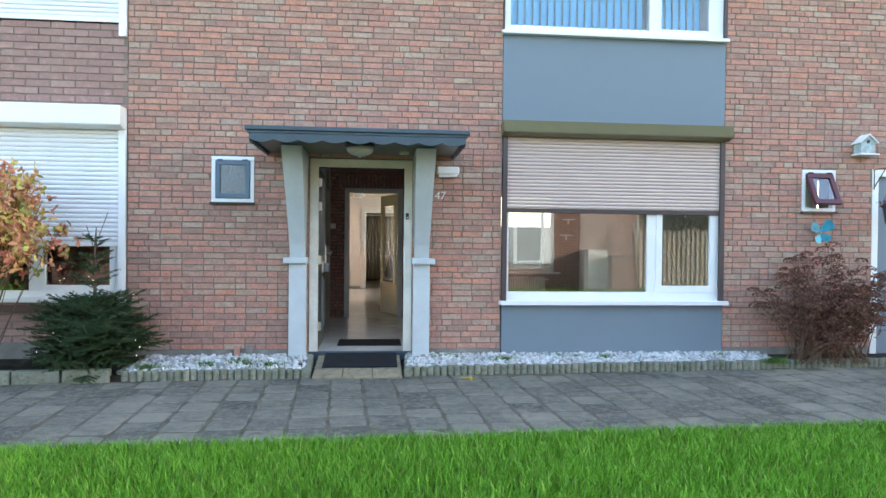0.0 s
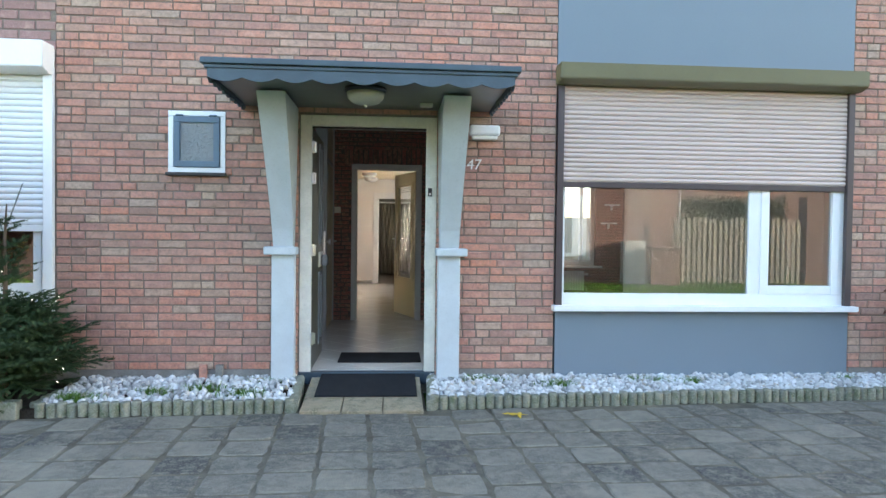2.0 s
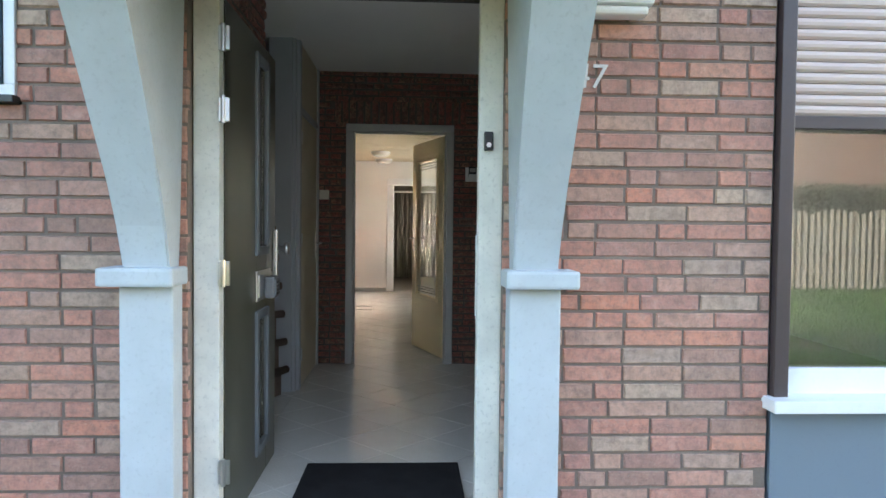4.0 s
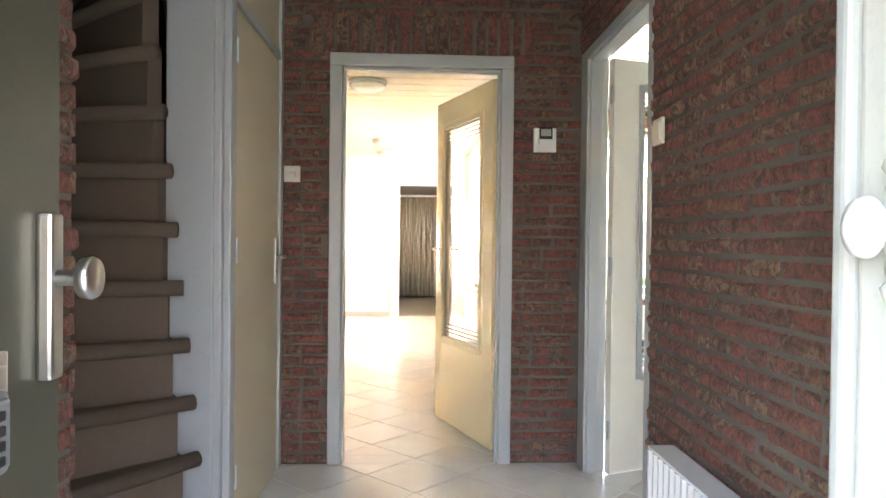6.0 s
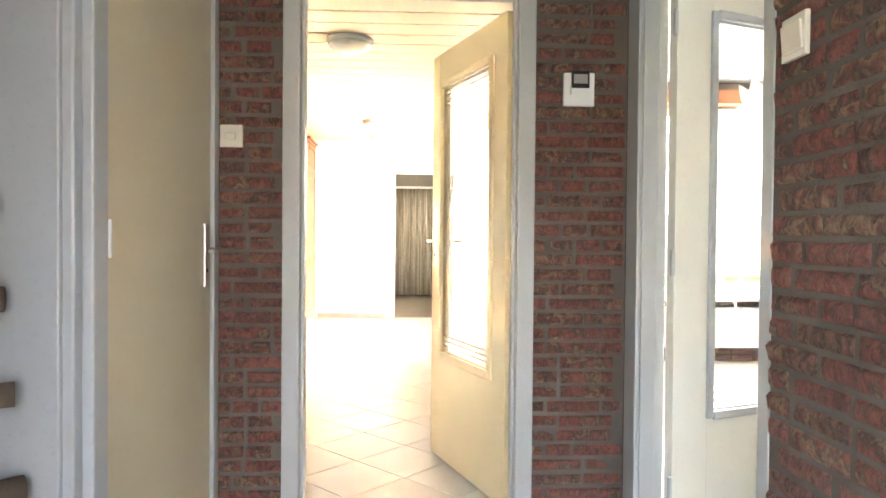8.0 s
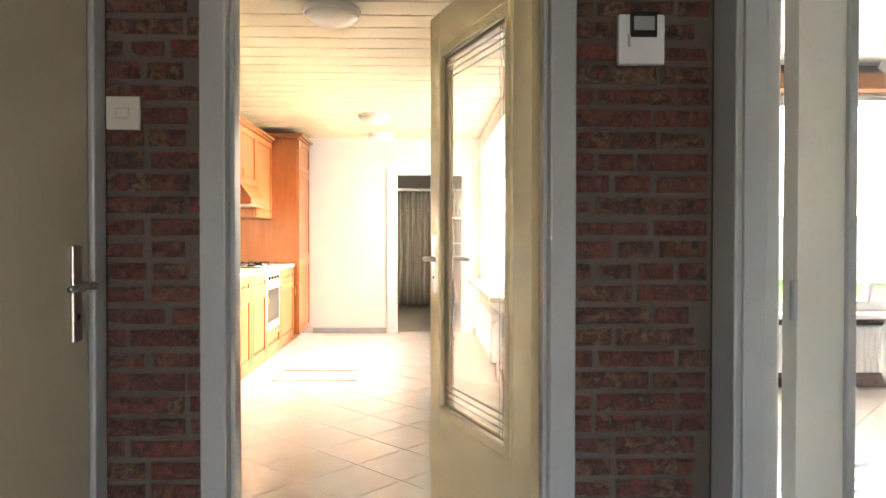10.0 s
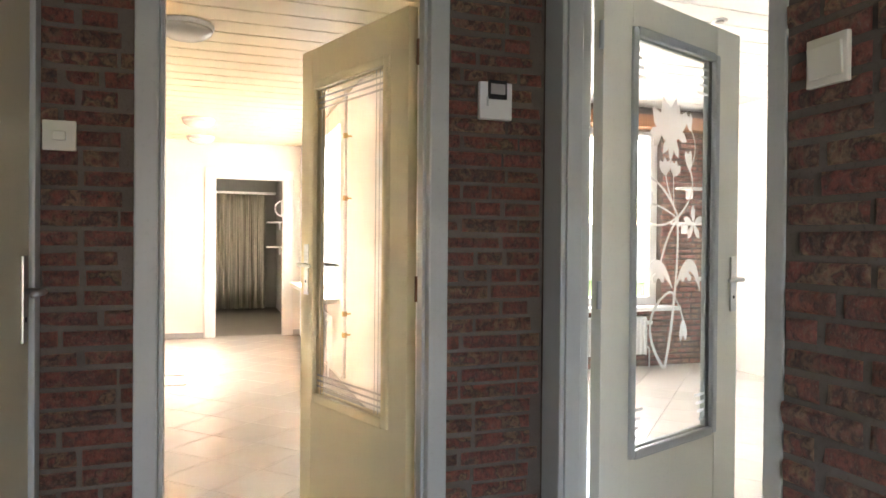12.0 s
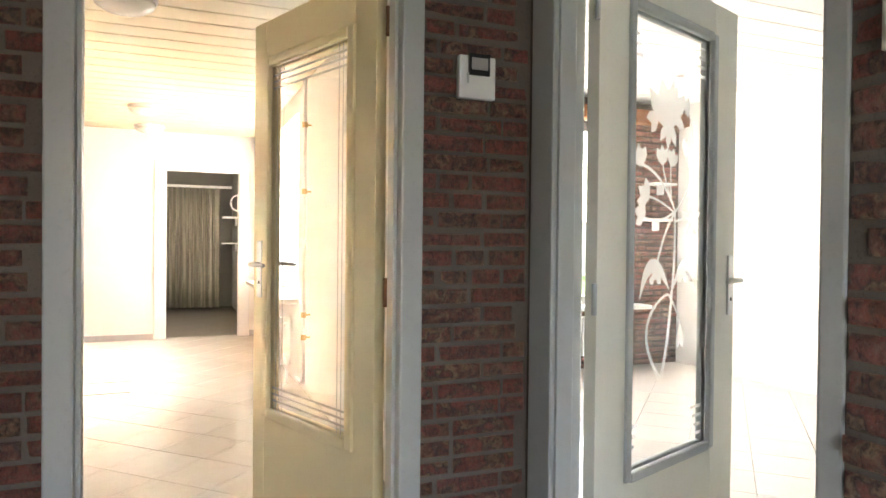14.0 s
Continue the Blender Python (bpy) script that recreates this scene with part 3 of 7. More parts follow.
# roof and upper storey closing the terrace, front and back
bm = bmesh.new()
prism(bm, [(-0.35, 5.5), (3.5, 8.6), (7.5, 5.5)], -30, 42, "x")
single("roof", bm, M_ROOF, "brown tiled terrace roof", "roof", kind="structure")
bm = boxes((-30, 0.0, FTOP, 42, 0.3, 5.5), (FX1, 0.0, -0.2, 42, 0.3, FTOP), (-30, 6.92, 2.75, 42, 7.15, 5.5))
single("wall_terrace", bm, M_MORTAR, "plain terrace walls that close the row", "wall", kind="structure")

# neighbour at the other side of the party line
NBX0, NBX1 = -6.5, -1.935
H_NB1, H_NB2 = (-5.2, -1.95, 0.56, 2.40), (-5.2, -1.95, 3.52, 5.0)
wall_nb = single("wall_neighbour", wall_boxes([H_NB1, H_NB2], NBX0 - 24, NBX1, -0.2, FTOP, 0.012, 0.30), M_MORTAR, "pinkish brick wall of the neighbouring house", "brick wall", kind="structure")
nb_bricks = list(lay_courses(NBX0, NBX1, 0.03, FTOP, 0.078, [H_NB1, H_NB2], 5, 0.24, 0.11, 0.012, False))
V, F = [], []
for i, (u, z, L, h) in enumerate(nb_bricks):
    v, f = brick_verts(L, h, i, 0.0)
    o = len(V)
    V += [(u + a, 0.004 + y, z + c) for a, y, c in v]
    F += [tuple(o + k for k in q) for q in f]
from_lists("brick_field", V, F, M_PBRICK, wall_nb)["kind"] = "stuff"
single("plinth_neighbour", boxes((NBX0, -0.004, -0.16, NBX1, 0.01, 0.12)), M_PLINTH, "grey cement plinth of the neighbouring house", "plinth", kind="structure")


def roller_shutter(x0, x1, z_top, z_bot, y, slat_h, slat_mat, frame_mat, box_mat, label, box_h, box_d, guide, box_over=0.0, z_rail=0.0):
    t = thing("roller_shutter", label, "roller shutter", (x0 + x1) / 2, y, z_bot)
    inv = t.matrix_world.inverted()
    bm = bmesh.new()
    prof = [(0, 0.0), (-box_d * 0.55, 0.0), (-box_d, 0.03), (-box_d, box_h), (0, box_h)]
    prism(bm, [(y + a, z_top + c) for a, c in prof], x0 - guide - box_over, x1 + guide + box_over, "x")
    bmesh.ops.bevel(bm, geom=bm.edges[:], offset=0.006, segments=2, affect="EDGES")
    bm.transform(inv)
    part("shutter_box", bm, box_mat, t)
    for a, c in ((x0 - guide, x0), (x1, x1 + guide)):
        bm = boxes((a, y - 0.045, z_rail, c, y + 0.0, z_top + 0.004), bev=0.004)
        bm.transform(inv)
        part("guide_rail", bm, frame_mat, t)
    n = int((z_top - z_bot - 0.05) / slat_h)
    z = z_top
    for i in range(n):
        bm = bmesh.new()
        w = slat_h
        prism(bm, [(y - 0.012, z - w * 0.97), (y - 0.020, z - w * 0.75), (y - 0.022, z - w * 0.45), (y - 0.017, z - w * 0.15), (y - 0.010, z - 0.001), (y - 0.004, z - 0.001), (y - 0.004, z - w * 0.97)], x0 + 0.002, x1 - 0.002, "x")
        bm.transform(inv)
        part("slat", bm, slat_mat, t)
        z -= w
    bm = boxes((x0 + 0.002, y - 0.024, z - 0.05, x1 - 0.002, y - 0.002, z - 0.001), bev=0.004)
    bm.transform(inv)
    part("end_rail", bm, frame_mat, t)
    return t


def window_unit(name, x0, x1, z0, z1, y, frame_w, mat, lights, glass, label, sill=None, blinds=False):
    """Window of several lights; lights: (a, b, sash) in x, sash: width of an extra casement frame."""
    t = thing(name, label, "window", (x0 + x1) / 2, y, z0, kind="structure")
    inv = t.matrix_world.inverted()
    dims = [(x0, y, z0, x1, y + 0.07, z0 + frame_w), (x0, y, z1 - frame_w, x1, y + 0.07, z1)]
    xs = [x0] + [v for l in lights for v in l[:2]] + [x1]
    for a, c in zip(xs[::2], xs[1::2]):
        dims.append((a, y + 0.002, z0 + frame_w, c, y + 0.068, z1 - frame_w))
    bm = boxes(*dims, bev=0.004)
    bm.transform(inv)
    part("window_frame", bm, mat, t)
    for a, c, s in lights:
        za, zb = z0 + frame_w, z1 - frame_w
        if s:
            bm = boxes((a, y - 0.008, za, a + s, y + 0.05, zb), (c - s, y - 0.008, za, c, y + 0.05, zb), (a + s, y - 0.006, za, c - s, y + 0.05, za + s), (a + s, y - 0.006, zb - s, c - s, y + 0.05, zb), bev=0.004)
            bm.transform(inv)
            part("casement", bm, mat, t)
            a, c, za, zb = a + s, c - s, za + s, zb - s
        bm = boxes((a - 0.004, y + 0.02, za - 0.004, c + 0.004, y + 0.026, zb + 0.004))
        bm.transform(inv)
        g = part("pane", bm, glass, t)
        g.visible_shadow = False
        if blinds:
            k = a + 0.02
            while k < c - 0.08:
                bm = bmesh.new()
                box(bm, -0.043, -0.001, za, 0.043, 0.001, zb, m=Matrix.Translation((k + 0.045, y + 0.16, 0)) @ Matrix.Rotation(radians(22), 4, "Z"))
                bm.transform(inv)
                part("blind_slat", bm, M_BLIND, t)
                k += 0.089
    if sill:
        bm = boxes(sill, bev=0.006)
        bm.transform(inv)
        part("window_sill", bm, mat, t)
    return t


# bay: panels, living-room window, shutter, upper window
bm = boxes((2.155, 0.0, 2.60, 4.795, 0.12, 3.60), bev=0.003)
single("facade_panel", bm, M_PANEL, "flat blue-grey facade panel under the upper window", "facade panel", kind="structure")
bm = boxes((2.165, 0.0, -0.16, 4.795, 0.30, 0.548), bev=0.003)
single("facade_panel", bm, M_PANEL, "flat blue-grey facade panel under the living-room window", "facade panel", kind="structure")
window_unit("window_1", 2.17, 4.78, 0.575, 2.46, 0.03, 0.10, M_WHITE, [(2.245, 3.883, 0), (3.99, 4.72, 0.075)], M_MIRROR_GLASS,
            "white plastic living-room window with fixed and opening lights", (2.13, -0.09, 0.53, 4.83, 0.10, 0.577))
roller_shutter(2.215, 4.745, 2.44, 1.56, 0.02, 0.0405, M_SLATP, M_DARKBROWN, M_GREENBOX, "half-lowered pinkish roller shutter with an olive box", 0.16, 0.19, 0.055, 0.02, 0.55)
window_unit("window_2", 2.17, 4.78, 3.63, 5.2, 0.03, 0.09, M_WHITE, [(2.24, 3.88, 0), (4.00, 4.62, 0.02)], M_GLASS,
            "white upper-floor window, vertical blinds tinted with the sky's reflection", (2.13, -0.07, 3.595, 4.81, 0.10, 3.635), True)
bm = boxes((2.155, -0.01, 3.64, 2.168, 0.04, 5.2), (4.782, -0.03, 3.64, 4.80, 0.04, 5.2))
single("trim_upper_window", bm, M_DARKBROWN, kind="structure")
bm = boxes((2.15, 0.32, 3.2, 2.2, 2.4, 5.4), (4.8, 0.32, 3.2, 4.85, 2.4, 5.4), (2.15, 2.4, 3.2, 4.85, 2.45, 5.4))
single("wall_bedroom", bm, M_PLASTER, kind="structure")

# neighbour's windows and shutters
window_unit("window_3", -5.2, -2.0, 0.60, 2.40, 0.03, 0.07, M_WHITE, [(-4.9, -2.95, 0), (-2.84, -2.06, 0.06)], M_MIRROR_GLASS,
            "white window of the neighbouring house behind shrubs", (-5.2, -0.06, 0.55, -1.94, 0.08, 0.60))
roller_shutter(-5.2, -2.02, 2.40, 1.12, 0.015, 0.05, M_SLATW, M_WHITE, M_WHITE, "lowered white roller shutter of the neighbouring house", 0.235, 0.2, 0.075, 0.0, 0.5)
roller_shutter(-5.2, -2.02, 4.9, 3.55, 0.015, 0.05, M_SLATW, M_WHITE, M_WHITE, "lowered white upper roller shutter of the neighbouring house", 0.235, 0.2, 0.075, 0.0, 3.4)
single("sill_brick_neighbour", boxes((-5.2, -0.045, 0.44, -1.96, 0.02, 0.52), bev=0.004), M_ROOF, "dark red brick window sill", "sill", kind="structure")


def small_window(name, x0, x1, z0, z1, outer, inner, label, tilt):
    t = thing(name, label, "window", (x0 + x1) / 2, 0, z0, kind="structure")
    inv = t.matrix_world.inverted()
    w = 0.04
    bm = boxes((x0, -0.012, z0, x1, 0.06, z0 + w), (x0, -0.012, z1 - w, x1, 0.06, z1), (x0, -0.010, z0 + w, x0 + w, 0.058, z1 - w), (x1 - w, -0.010, z0 + w, x1, 0.058, z1 - w), bev=0.004)
    bm.transform(inv)
    part("window_frame", bm, outer, t)
    a, c, lo, hi = x0 + w + 0.004, x1 - w - 0.004, z0 + w + 0.004, z1 - w - 0.004
    piv = Matrix.Translation((0, -0.02, hi)) @ Matrix.Rotation(radians(-tilt), 4, "X") @ Matrix.Translation((0, 0.02, -hi))
    s = 0.05 if tilt == 0 else 0.058
    bm = boxes((a, -0.022, lo, c, 0.02, lo + s), (a, -0.022, hi - s, c, 0.02, hi), (a, -0.020, lo + s, a + s, 0.018, hi - s), (c - s, -0.020, lo + s, c, 0.018, hi - s), bev=0.005)
    bm.transform(inv @ piv)
    part("casement", bm, inner, t)
    bm = boxes((a + s - 0.004, -0.006, lo + s - 0.004, c - s + 0.004, 0.0, hi - s + 0.004))
    bm.transform(inv @ piv)
    part("pane", bm, M_PATTERN if tilt == 0 else M_MIRROR_GLASS, t)
    for hx in (a + 0.05, c - 0.05):
        bm = bmesh.new()
        cyl(bm, (hx - 0.03, -0.026, hi + 0.006), (hx + 0.03, -0.026, hi + 0.006), 0.007, seg=10)
        bm.transform(inv)
        part("hinge", bm, inner, t)
    bm = boxes((x0 - 0.012, -0.045, z0 - 0.028, x1 + 0.012, 0.05, z0 - 0.001), bev=0.004)
    bm.transform(inv)
    part("window_sill", bm, M_BLACK if tilt == 0 else M_DARKBROWN, t)
    bm = boxes((x0 + 0.01, 0.31, z0, x1 - 0.01, 0.33, z1))
    bm.transform(inv)
    part("inner_lining", bm, M_PLASTER, t)


small_window("window_4", -1.052, -0.598, 1.645, 2.145, M_WHITE, M_BLUEWIN, "small steel-blue toilet window with patterned glass", 0)
small_window("window_5", 5.77, 6.19, 1.645, 2.14, M_WHITE, M_REDFRAME, "small wine-red toilet window tilted open", 26)

# front door frame with hinges and bell
door_frame = thing("door_frame_front", "worn off-white front door frame set back in brick", "door frame", 0.57, 0.06, 0, kind="structure")
inv = door_frame.matrix_world.inverted()
bm = boxes((0.0, 0.05, -0.09, 0.095, 0.108, 2.15), (1.05, 0.05, -0.09, 1.14, 0.108, 2.15), (0.095, 0.05, 2.06, 1.05, 0.108, 2.15), bev=0.004)
bm.transform(inv)
part("frame", bm, M_FRAMEW, door_frame)
bm = boxes((0.095, 0.085, 2.045, 1.05, 0.1, 2.059))
bm.transform(inv)
part("weather_strip", bm, M_BLACK, door_frame)
for hz in (0.28, 1.02, 1.62, 1.88):
    bm = boxes((0.093, 0.038, hz - 0.045, 0.135, 0.052, hz + 0.045), bev=0.003)
    cyl(bm, (0.112, 0.038, hz - 0.05), (0.112, 0.038, hz + 0.05), 0.009, seg=12)
    bm.transform(inv)
    part("hinge", bm, M_CHROME, door_frame, "silver door hinge")
bm = boxes((1.046, 0.088, 0.86, 1.0497, 0.104, 1.17), bev=0.001)
bm.transform(inv)
strike = part("strike_plate", bm, M_RAD, door_frame, "metal strike plate")
for lo, hi in ((1.04, 1.10), (0.985, 1.03)):
    bm = boxes((1.0452, 0.091, lo, 1.0459, 0.103, hi))
    bm.transform(inv)
    part("latch_slot", bm, M_BLACK, strike)
bell = thing("doorbell", "small black video doorbell on the door frame", "doorbell", 1.085, 0.048, 1.52)
bm = boxes((-0.017, -0.02, -0.035, 0.017, 0.002, 0.035), bev=0.005)
part("body", bm, M_BLACK, bell)
bm = bmesh.new()
cyl(bm, (0, -0.024, -0.015), (0, -0.018, -0.015), 0.009)
part("button", bm, M_CHROME, bell)
single("threshold", boxes((-0.005, 0.035, -0.105, 1.14, 0.109, -0.002), bev=0.006), M_CANOPY, "dark blue-grey door threshold", "threshold", kind="structure")

# canopy on two brackets
canopy = thing("door_canopy", "slate-blue wooden door canopy with scalloped edge", "canopy", 0.57, 0, 2.2)
inv = canopy.matrix_world.inverted()
bm = boxes((-0.43, -1.07, 2.20, 1.57, 0.0, 2.2155), bev=0.003)
bm.transform(inv)
part("soffit", bm, M_SOFFIT, canopy, "grey painted canopy underside")
for d in ((-0.49, -1.13, 2.265, 1.63, 0.0, 2.305), (-0.47, -1.11, 2.238, 1.61, 0.0, 2.264), (-0.45, -1.085, 2.216, 1.59, 0.0, 2.237)):
    bm = boxes(d, bev=0.006)
    bm.transform(inv)
    part("roof_board", bm, M_CANOPY, canopy)


def scallop(u0, u1, top, deep, n):
    """Board outline with a gently waved lower edge."""
    pts = [(u0, top), (u1, top)]
    steps = n * 8
    for i in range(steps + 1):
        u = u1 + (u0 - u1) * i / steps
        pts.append((u, top - deep * (0.68 + 0.32 * abs(math.sin(math.pi * n * i / steps)))))
    return pts


bm = bmesh.new()
prism(bm, scallop(-0.45, 1.59, 2.24, 0.085, 9), -1.10, -1.08, "y")
bm.transform(inv)
part("scalloped_fascia", bm, M_CANOPY, canopy)
for xa in (-0.455, 1.575):
    bm = bmesh.new()
    prism(bm, scallop(-1.08, -0.005, 2.24, 0.085, 9), xa, xa + 0.02, "x")
    bm.transform(inv)
    part("scalloped_fascia", bm, M_CANOPY, canopy)
bm = bmesh.new()
lathe(bm, [(0.0, 0), (0.14, 0.0), (0.15, -0.025), (0.14, -0.035), (0.132, -0.04)], Matrix.Translation((0.54, -0.52, 2.185)), 32)
bm.transform(inv)
lamp = thing("canopy_lamp", "round opal ceiling lamp under the canopy", "lamp", 0.572, -0.79, 2.20)
bm2 = bmesh.new()
lathe(bm2, [(0.0, 0), (0.145, 0.0), (0.152, -0.02), (0.14, -0.034)], Matrix(), 32)
part("base", bm2, M_BLACK, lamp)
bm2 = bmesh.new()
lathe(bm2, [(0.134, -0.034), (0.128, -0.07), (0.10, -0.10), (0.05, -0.118), (0.01, -0.122)], Matrix(), 32)
part("shade", bm2, M_LAMPDULL, lamp, "", True)
bm2 = bmesh.new()
lathe(bm2, [(0.012, -0.12), (0.010, -0.132), (0.004, -0.138)], Matrix(), 12)
part("finial", bm2, M_CHROME, lamp)
bm.free()
bm = boxes((0.98, -0.33, 2.17, 1.08, -0.27, 2.199), bev=0.006)
single("junction_box", bm, M_SWITCH, "small ivory junction box under the canopy", "junction box")


def bracket(x0, x1, flip):
    t = thing("canopy_bracket", "pale blue-grey wooden bracket post with a cap", "bracket", (x0 + x1) / 2, 0, 0, group="canopy brackets")
    inv = t.matrix_world.inverted()
    bm = boxes((x0, -0.10, -0.11, x1, -0.001, 0.985), bev=0.008)
    bm.transform(inv)
    part("post", bm, M_POST, t)
    o = 0.035
    bm = boxes((x0 - (0.055 if not flip else 0.02), -0.16, 0.985, x1 + (0.02 if not flip else 0.055), -0.001, 1.05), bev=0.012)
    bm.transform(inv)
    part("cap", bm, M_POST, t)
    bm = bmesh.new()
    # flared upper limb: grows forward towards the canopy's front
    lo = [(x0 + 0.012, -0.10), (x1 - 0.012, -0.10), (x1 - 0.012, -0.001), (x0 + 0.012, -0.001)]
    hi = [(x0 - 0.01, -0.70), (x1 + 0.01, -0.70), (x1 + 0.01, -0.001), (x0 - 0.01, -0.001)]
    rings = []
    for k in range(9):
        f = k / 8
        g = f ** 1.25
        rings.append([bm.verts.new((a[0] + (c[0] - a[0]) * f, a[1] + (c[1] - a[1]) * g, 1.05 + 1.135 * f)) for a, c in zip(lo, hi)])
    for u, w in zip(rings, rings[1:]):
        for k in range(4):
            bm.faces.new((u[k], u[(k + 1) % 4], w[(k + 1) % 4], w[k]))
    bm.faces.new(rings[0][::-1])
    bm.faces.new(rings[-1])
    bmesh.ops.bevel(bm, geom=[e for e in bm.edges if abs(e.verts[0].co.z - e.verts[1].co.z) > 0.05], offset=0.006, segments=2, affect="EDGES")
    bm.transform(inv)
    part("limb", bm, M_POST, t)


bracket(-0.205, -0.02, False)
bracket(1.15, 1.335, True)

# wall lamp and house number
wl = thing("wall_lamp", "flat white outdoor wall lamp on brick", "lamp", 1.53, 0, 2.02)
bm = bmesh.new()
box(bm, -0.125, -0.11, -0.03, 0.125, -0.0005, 0.055, bev=0.02)
part("housing", bm, M_WHITE, wl)
bm = boxes((-0.105, -0.095, -0.062, 0.105, -0.012, -0.031), bev=0.012)
part("diffuser", bm, M_LAMPGLASS, wl)
cu = bpy.data.curves.new("house_number", "FONT")
cu.body, cu.size, cu.extrude, cu.shear = "47", 0.125, 0.003, 0.1
txt = new("house_number_source", cu)
dg = bpy.context.evaluated_depsgraph_get()
me = bpy.data.meshes.new_from_object(txt.evaluated_get(dg))
bpy.data.objects.remove(txt)
me.materials.clear()
me.materials.append(M_PAPER)
num = tagged(new("house_number", me), "white house number 47 on the brick wall", "house number")
num.matrix_world = pose(1.385, -0.006, 1.715, 90, 0, 0)

# ---- hall structure ----
KY = 3.40           # wall with the kitchen door
single("floor", boxes((-1.35, 0.24, -0.25, 5.4, 13.9, -0.0065), (0.0, 0.1095, -0.25, 1.14, 0.24, -0.0065)), M_GROUT, "pale diagonal ceramic floor tiles", "floor", kind="structure")
floor_hall = bpy.data.objects["floor"]
single("ceiling_hall", boxes((-1.2, 0.3, 2.54, 1.6, KY, 2.72)), M_PLASTER, "white hall ceiling", "ceiling", kind="structure")
H_KD = (0.225, 1.155, -0.1, 2.09)
wall_k = single("wall_kitchen_side", wall_boxes([H_KD], -1.4, 1.60, 0.0, 2.9, KY + 0.008, KY + 0.12), M_MORTAR_IN, "dark rustic brick wall round the kitchen door", "brick wall", kind="structure")
kb = list(lay_courses(-0.02, 1.50, 0.0, 2.54, 0.0556, [H_KD, (0.12, 1.26, 2.09, 2.30)], 21, 0.195, 0.093, 0.013))
u = 0.125
while u < 1.25:                                   # soldier course over the door
    kb.append((u + 0.026, 2.195, 0.052, 0.205))
    u += 0.064
PENDING += [("brick", *b) for b in brick_wall(wall_k, Matrix.Translation((0, KY, 0)), kb, M_HBRICK, M_HBRICK_J, lambda u, z: abs(z - 1.0), 1.0)]
single("plaster_kitchen_side", wall_boxes([H_KD], -1.4, 1.5, 0.0, 2.9, KY + 0.121, KY + 0.14), M_PLASTER, "white plastered wall beside the kitchen door", "wall", kind="structure")

# right wall with the living-room opening
RX = 1.50
H_RD = (2.362, 3.36, -0.1, 2.10)
wall_r = single("wall_living_side", wall_boxes([H_RD], 0.3, KY, 0.0, 2.9, RX + 0.008, RX + 0.11, "y"), M_MORTAR_IN, "rustic red and brown brick wall of the hall", "brick wall", kind="structure")
rb = list(lay_courses(0.3, 2.36, 0.0, 2.54, 0.0556, [H_RD], 22, 0.195, 0.093, 0.013))
rb += list(lay_courses(2.36, KY, 2.113, 2.54, 0.0556, [], 23, 0.195, 0.093, 0.013))
m = Matrix(((0, 1, 0, RX), (1, 0, 0, 0), (0, 0, 1, 0), (0, 0, 0, 1)))
PENDING += [("brick", *b) for b in brick_wall(wall_r, m, rb, M_HBRICK, M_HBRICK_J, lambda u, z: 1.2 * abs(u - 1.9) + abs(z - 1.2), 1.0)]
single("plaster_living_side", wall_boxes([H_RD], 0.3, 7.1, 0.0, 2.9, RX + 0.111, RX + 0.13, "y"), M_LRWALL, "white living-room wall beside the hall", "wall", kind="structure")
# left brick return between the front door and the stairs
wall_l = single("wall_hall_return", boxes((-0.14, 0.3, 0.0, -0.028, 1.34, 2.54)), M_MORTAR_IN, "rustic brick return beside the stairs", "brick wall", kind="structure")
lb = list(lay_courses(0.3, 1.34, 0.0, 2.54, 0.0556, [], 25, 0.195, 0.093, 0.013))
m = Matrix(((0, -1, 0, -0.02), (1, 0, 0, 0), (0, 0, 1, 0), (0, 0, 0, 1)))
PENDING += [("brick", *b) for b in brick_wall(wall_l, m, lb, M_HBRICK, M_HBRICK_J, lambda u, z: -u, 1.0)]
lb = list(lay_courses(-0.14, -0.02, 0.0, 2.54, 0.0556, [], 26, 0.195, 0.093, 0.013))
m = Matrix(((1, 0, 0, 0), (0, -1, 0, 1.347), (0, 0, 1, 0), (0, 0, 0, 1)))
PENDING += [("brick", *b) for b in brick_wall(wall_l, m, lb, M_HBRICK, M_HBRICK_J, lambda u, z: -u, 1.0)]
# stairwell walls, coloured grey to stand for the shade above
single("wall_stairwell", boxes((-1.3, 0.3, 0.0, -1.15, 5.2, 5.2), (-1.15, 0.3, 0.0, -0.14, 0.34, 5.2), (-1.15, KY + 0.13, 2.2, -0.2, KY + 0.16, 5.2), (-0.2, 0.3, 2.72, -0.12, KY + 0.13, 5.2)), M_DARKWALL, "stairwell walls with shade put into their grey colour", "wall", kind="structure")

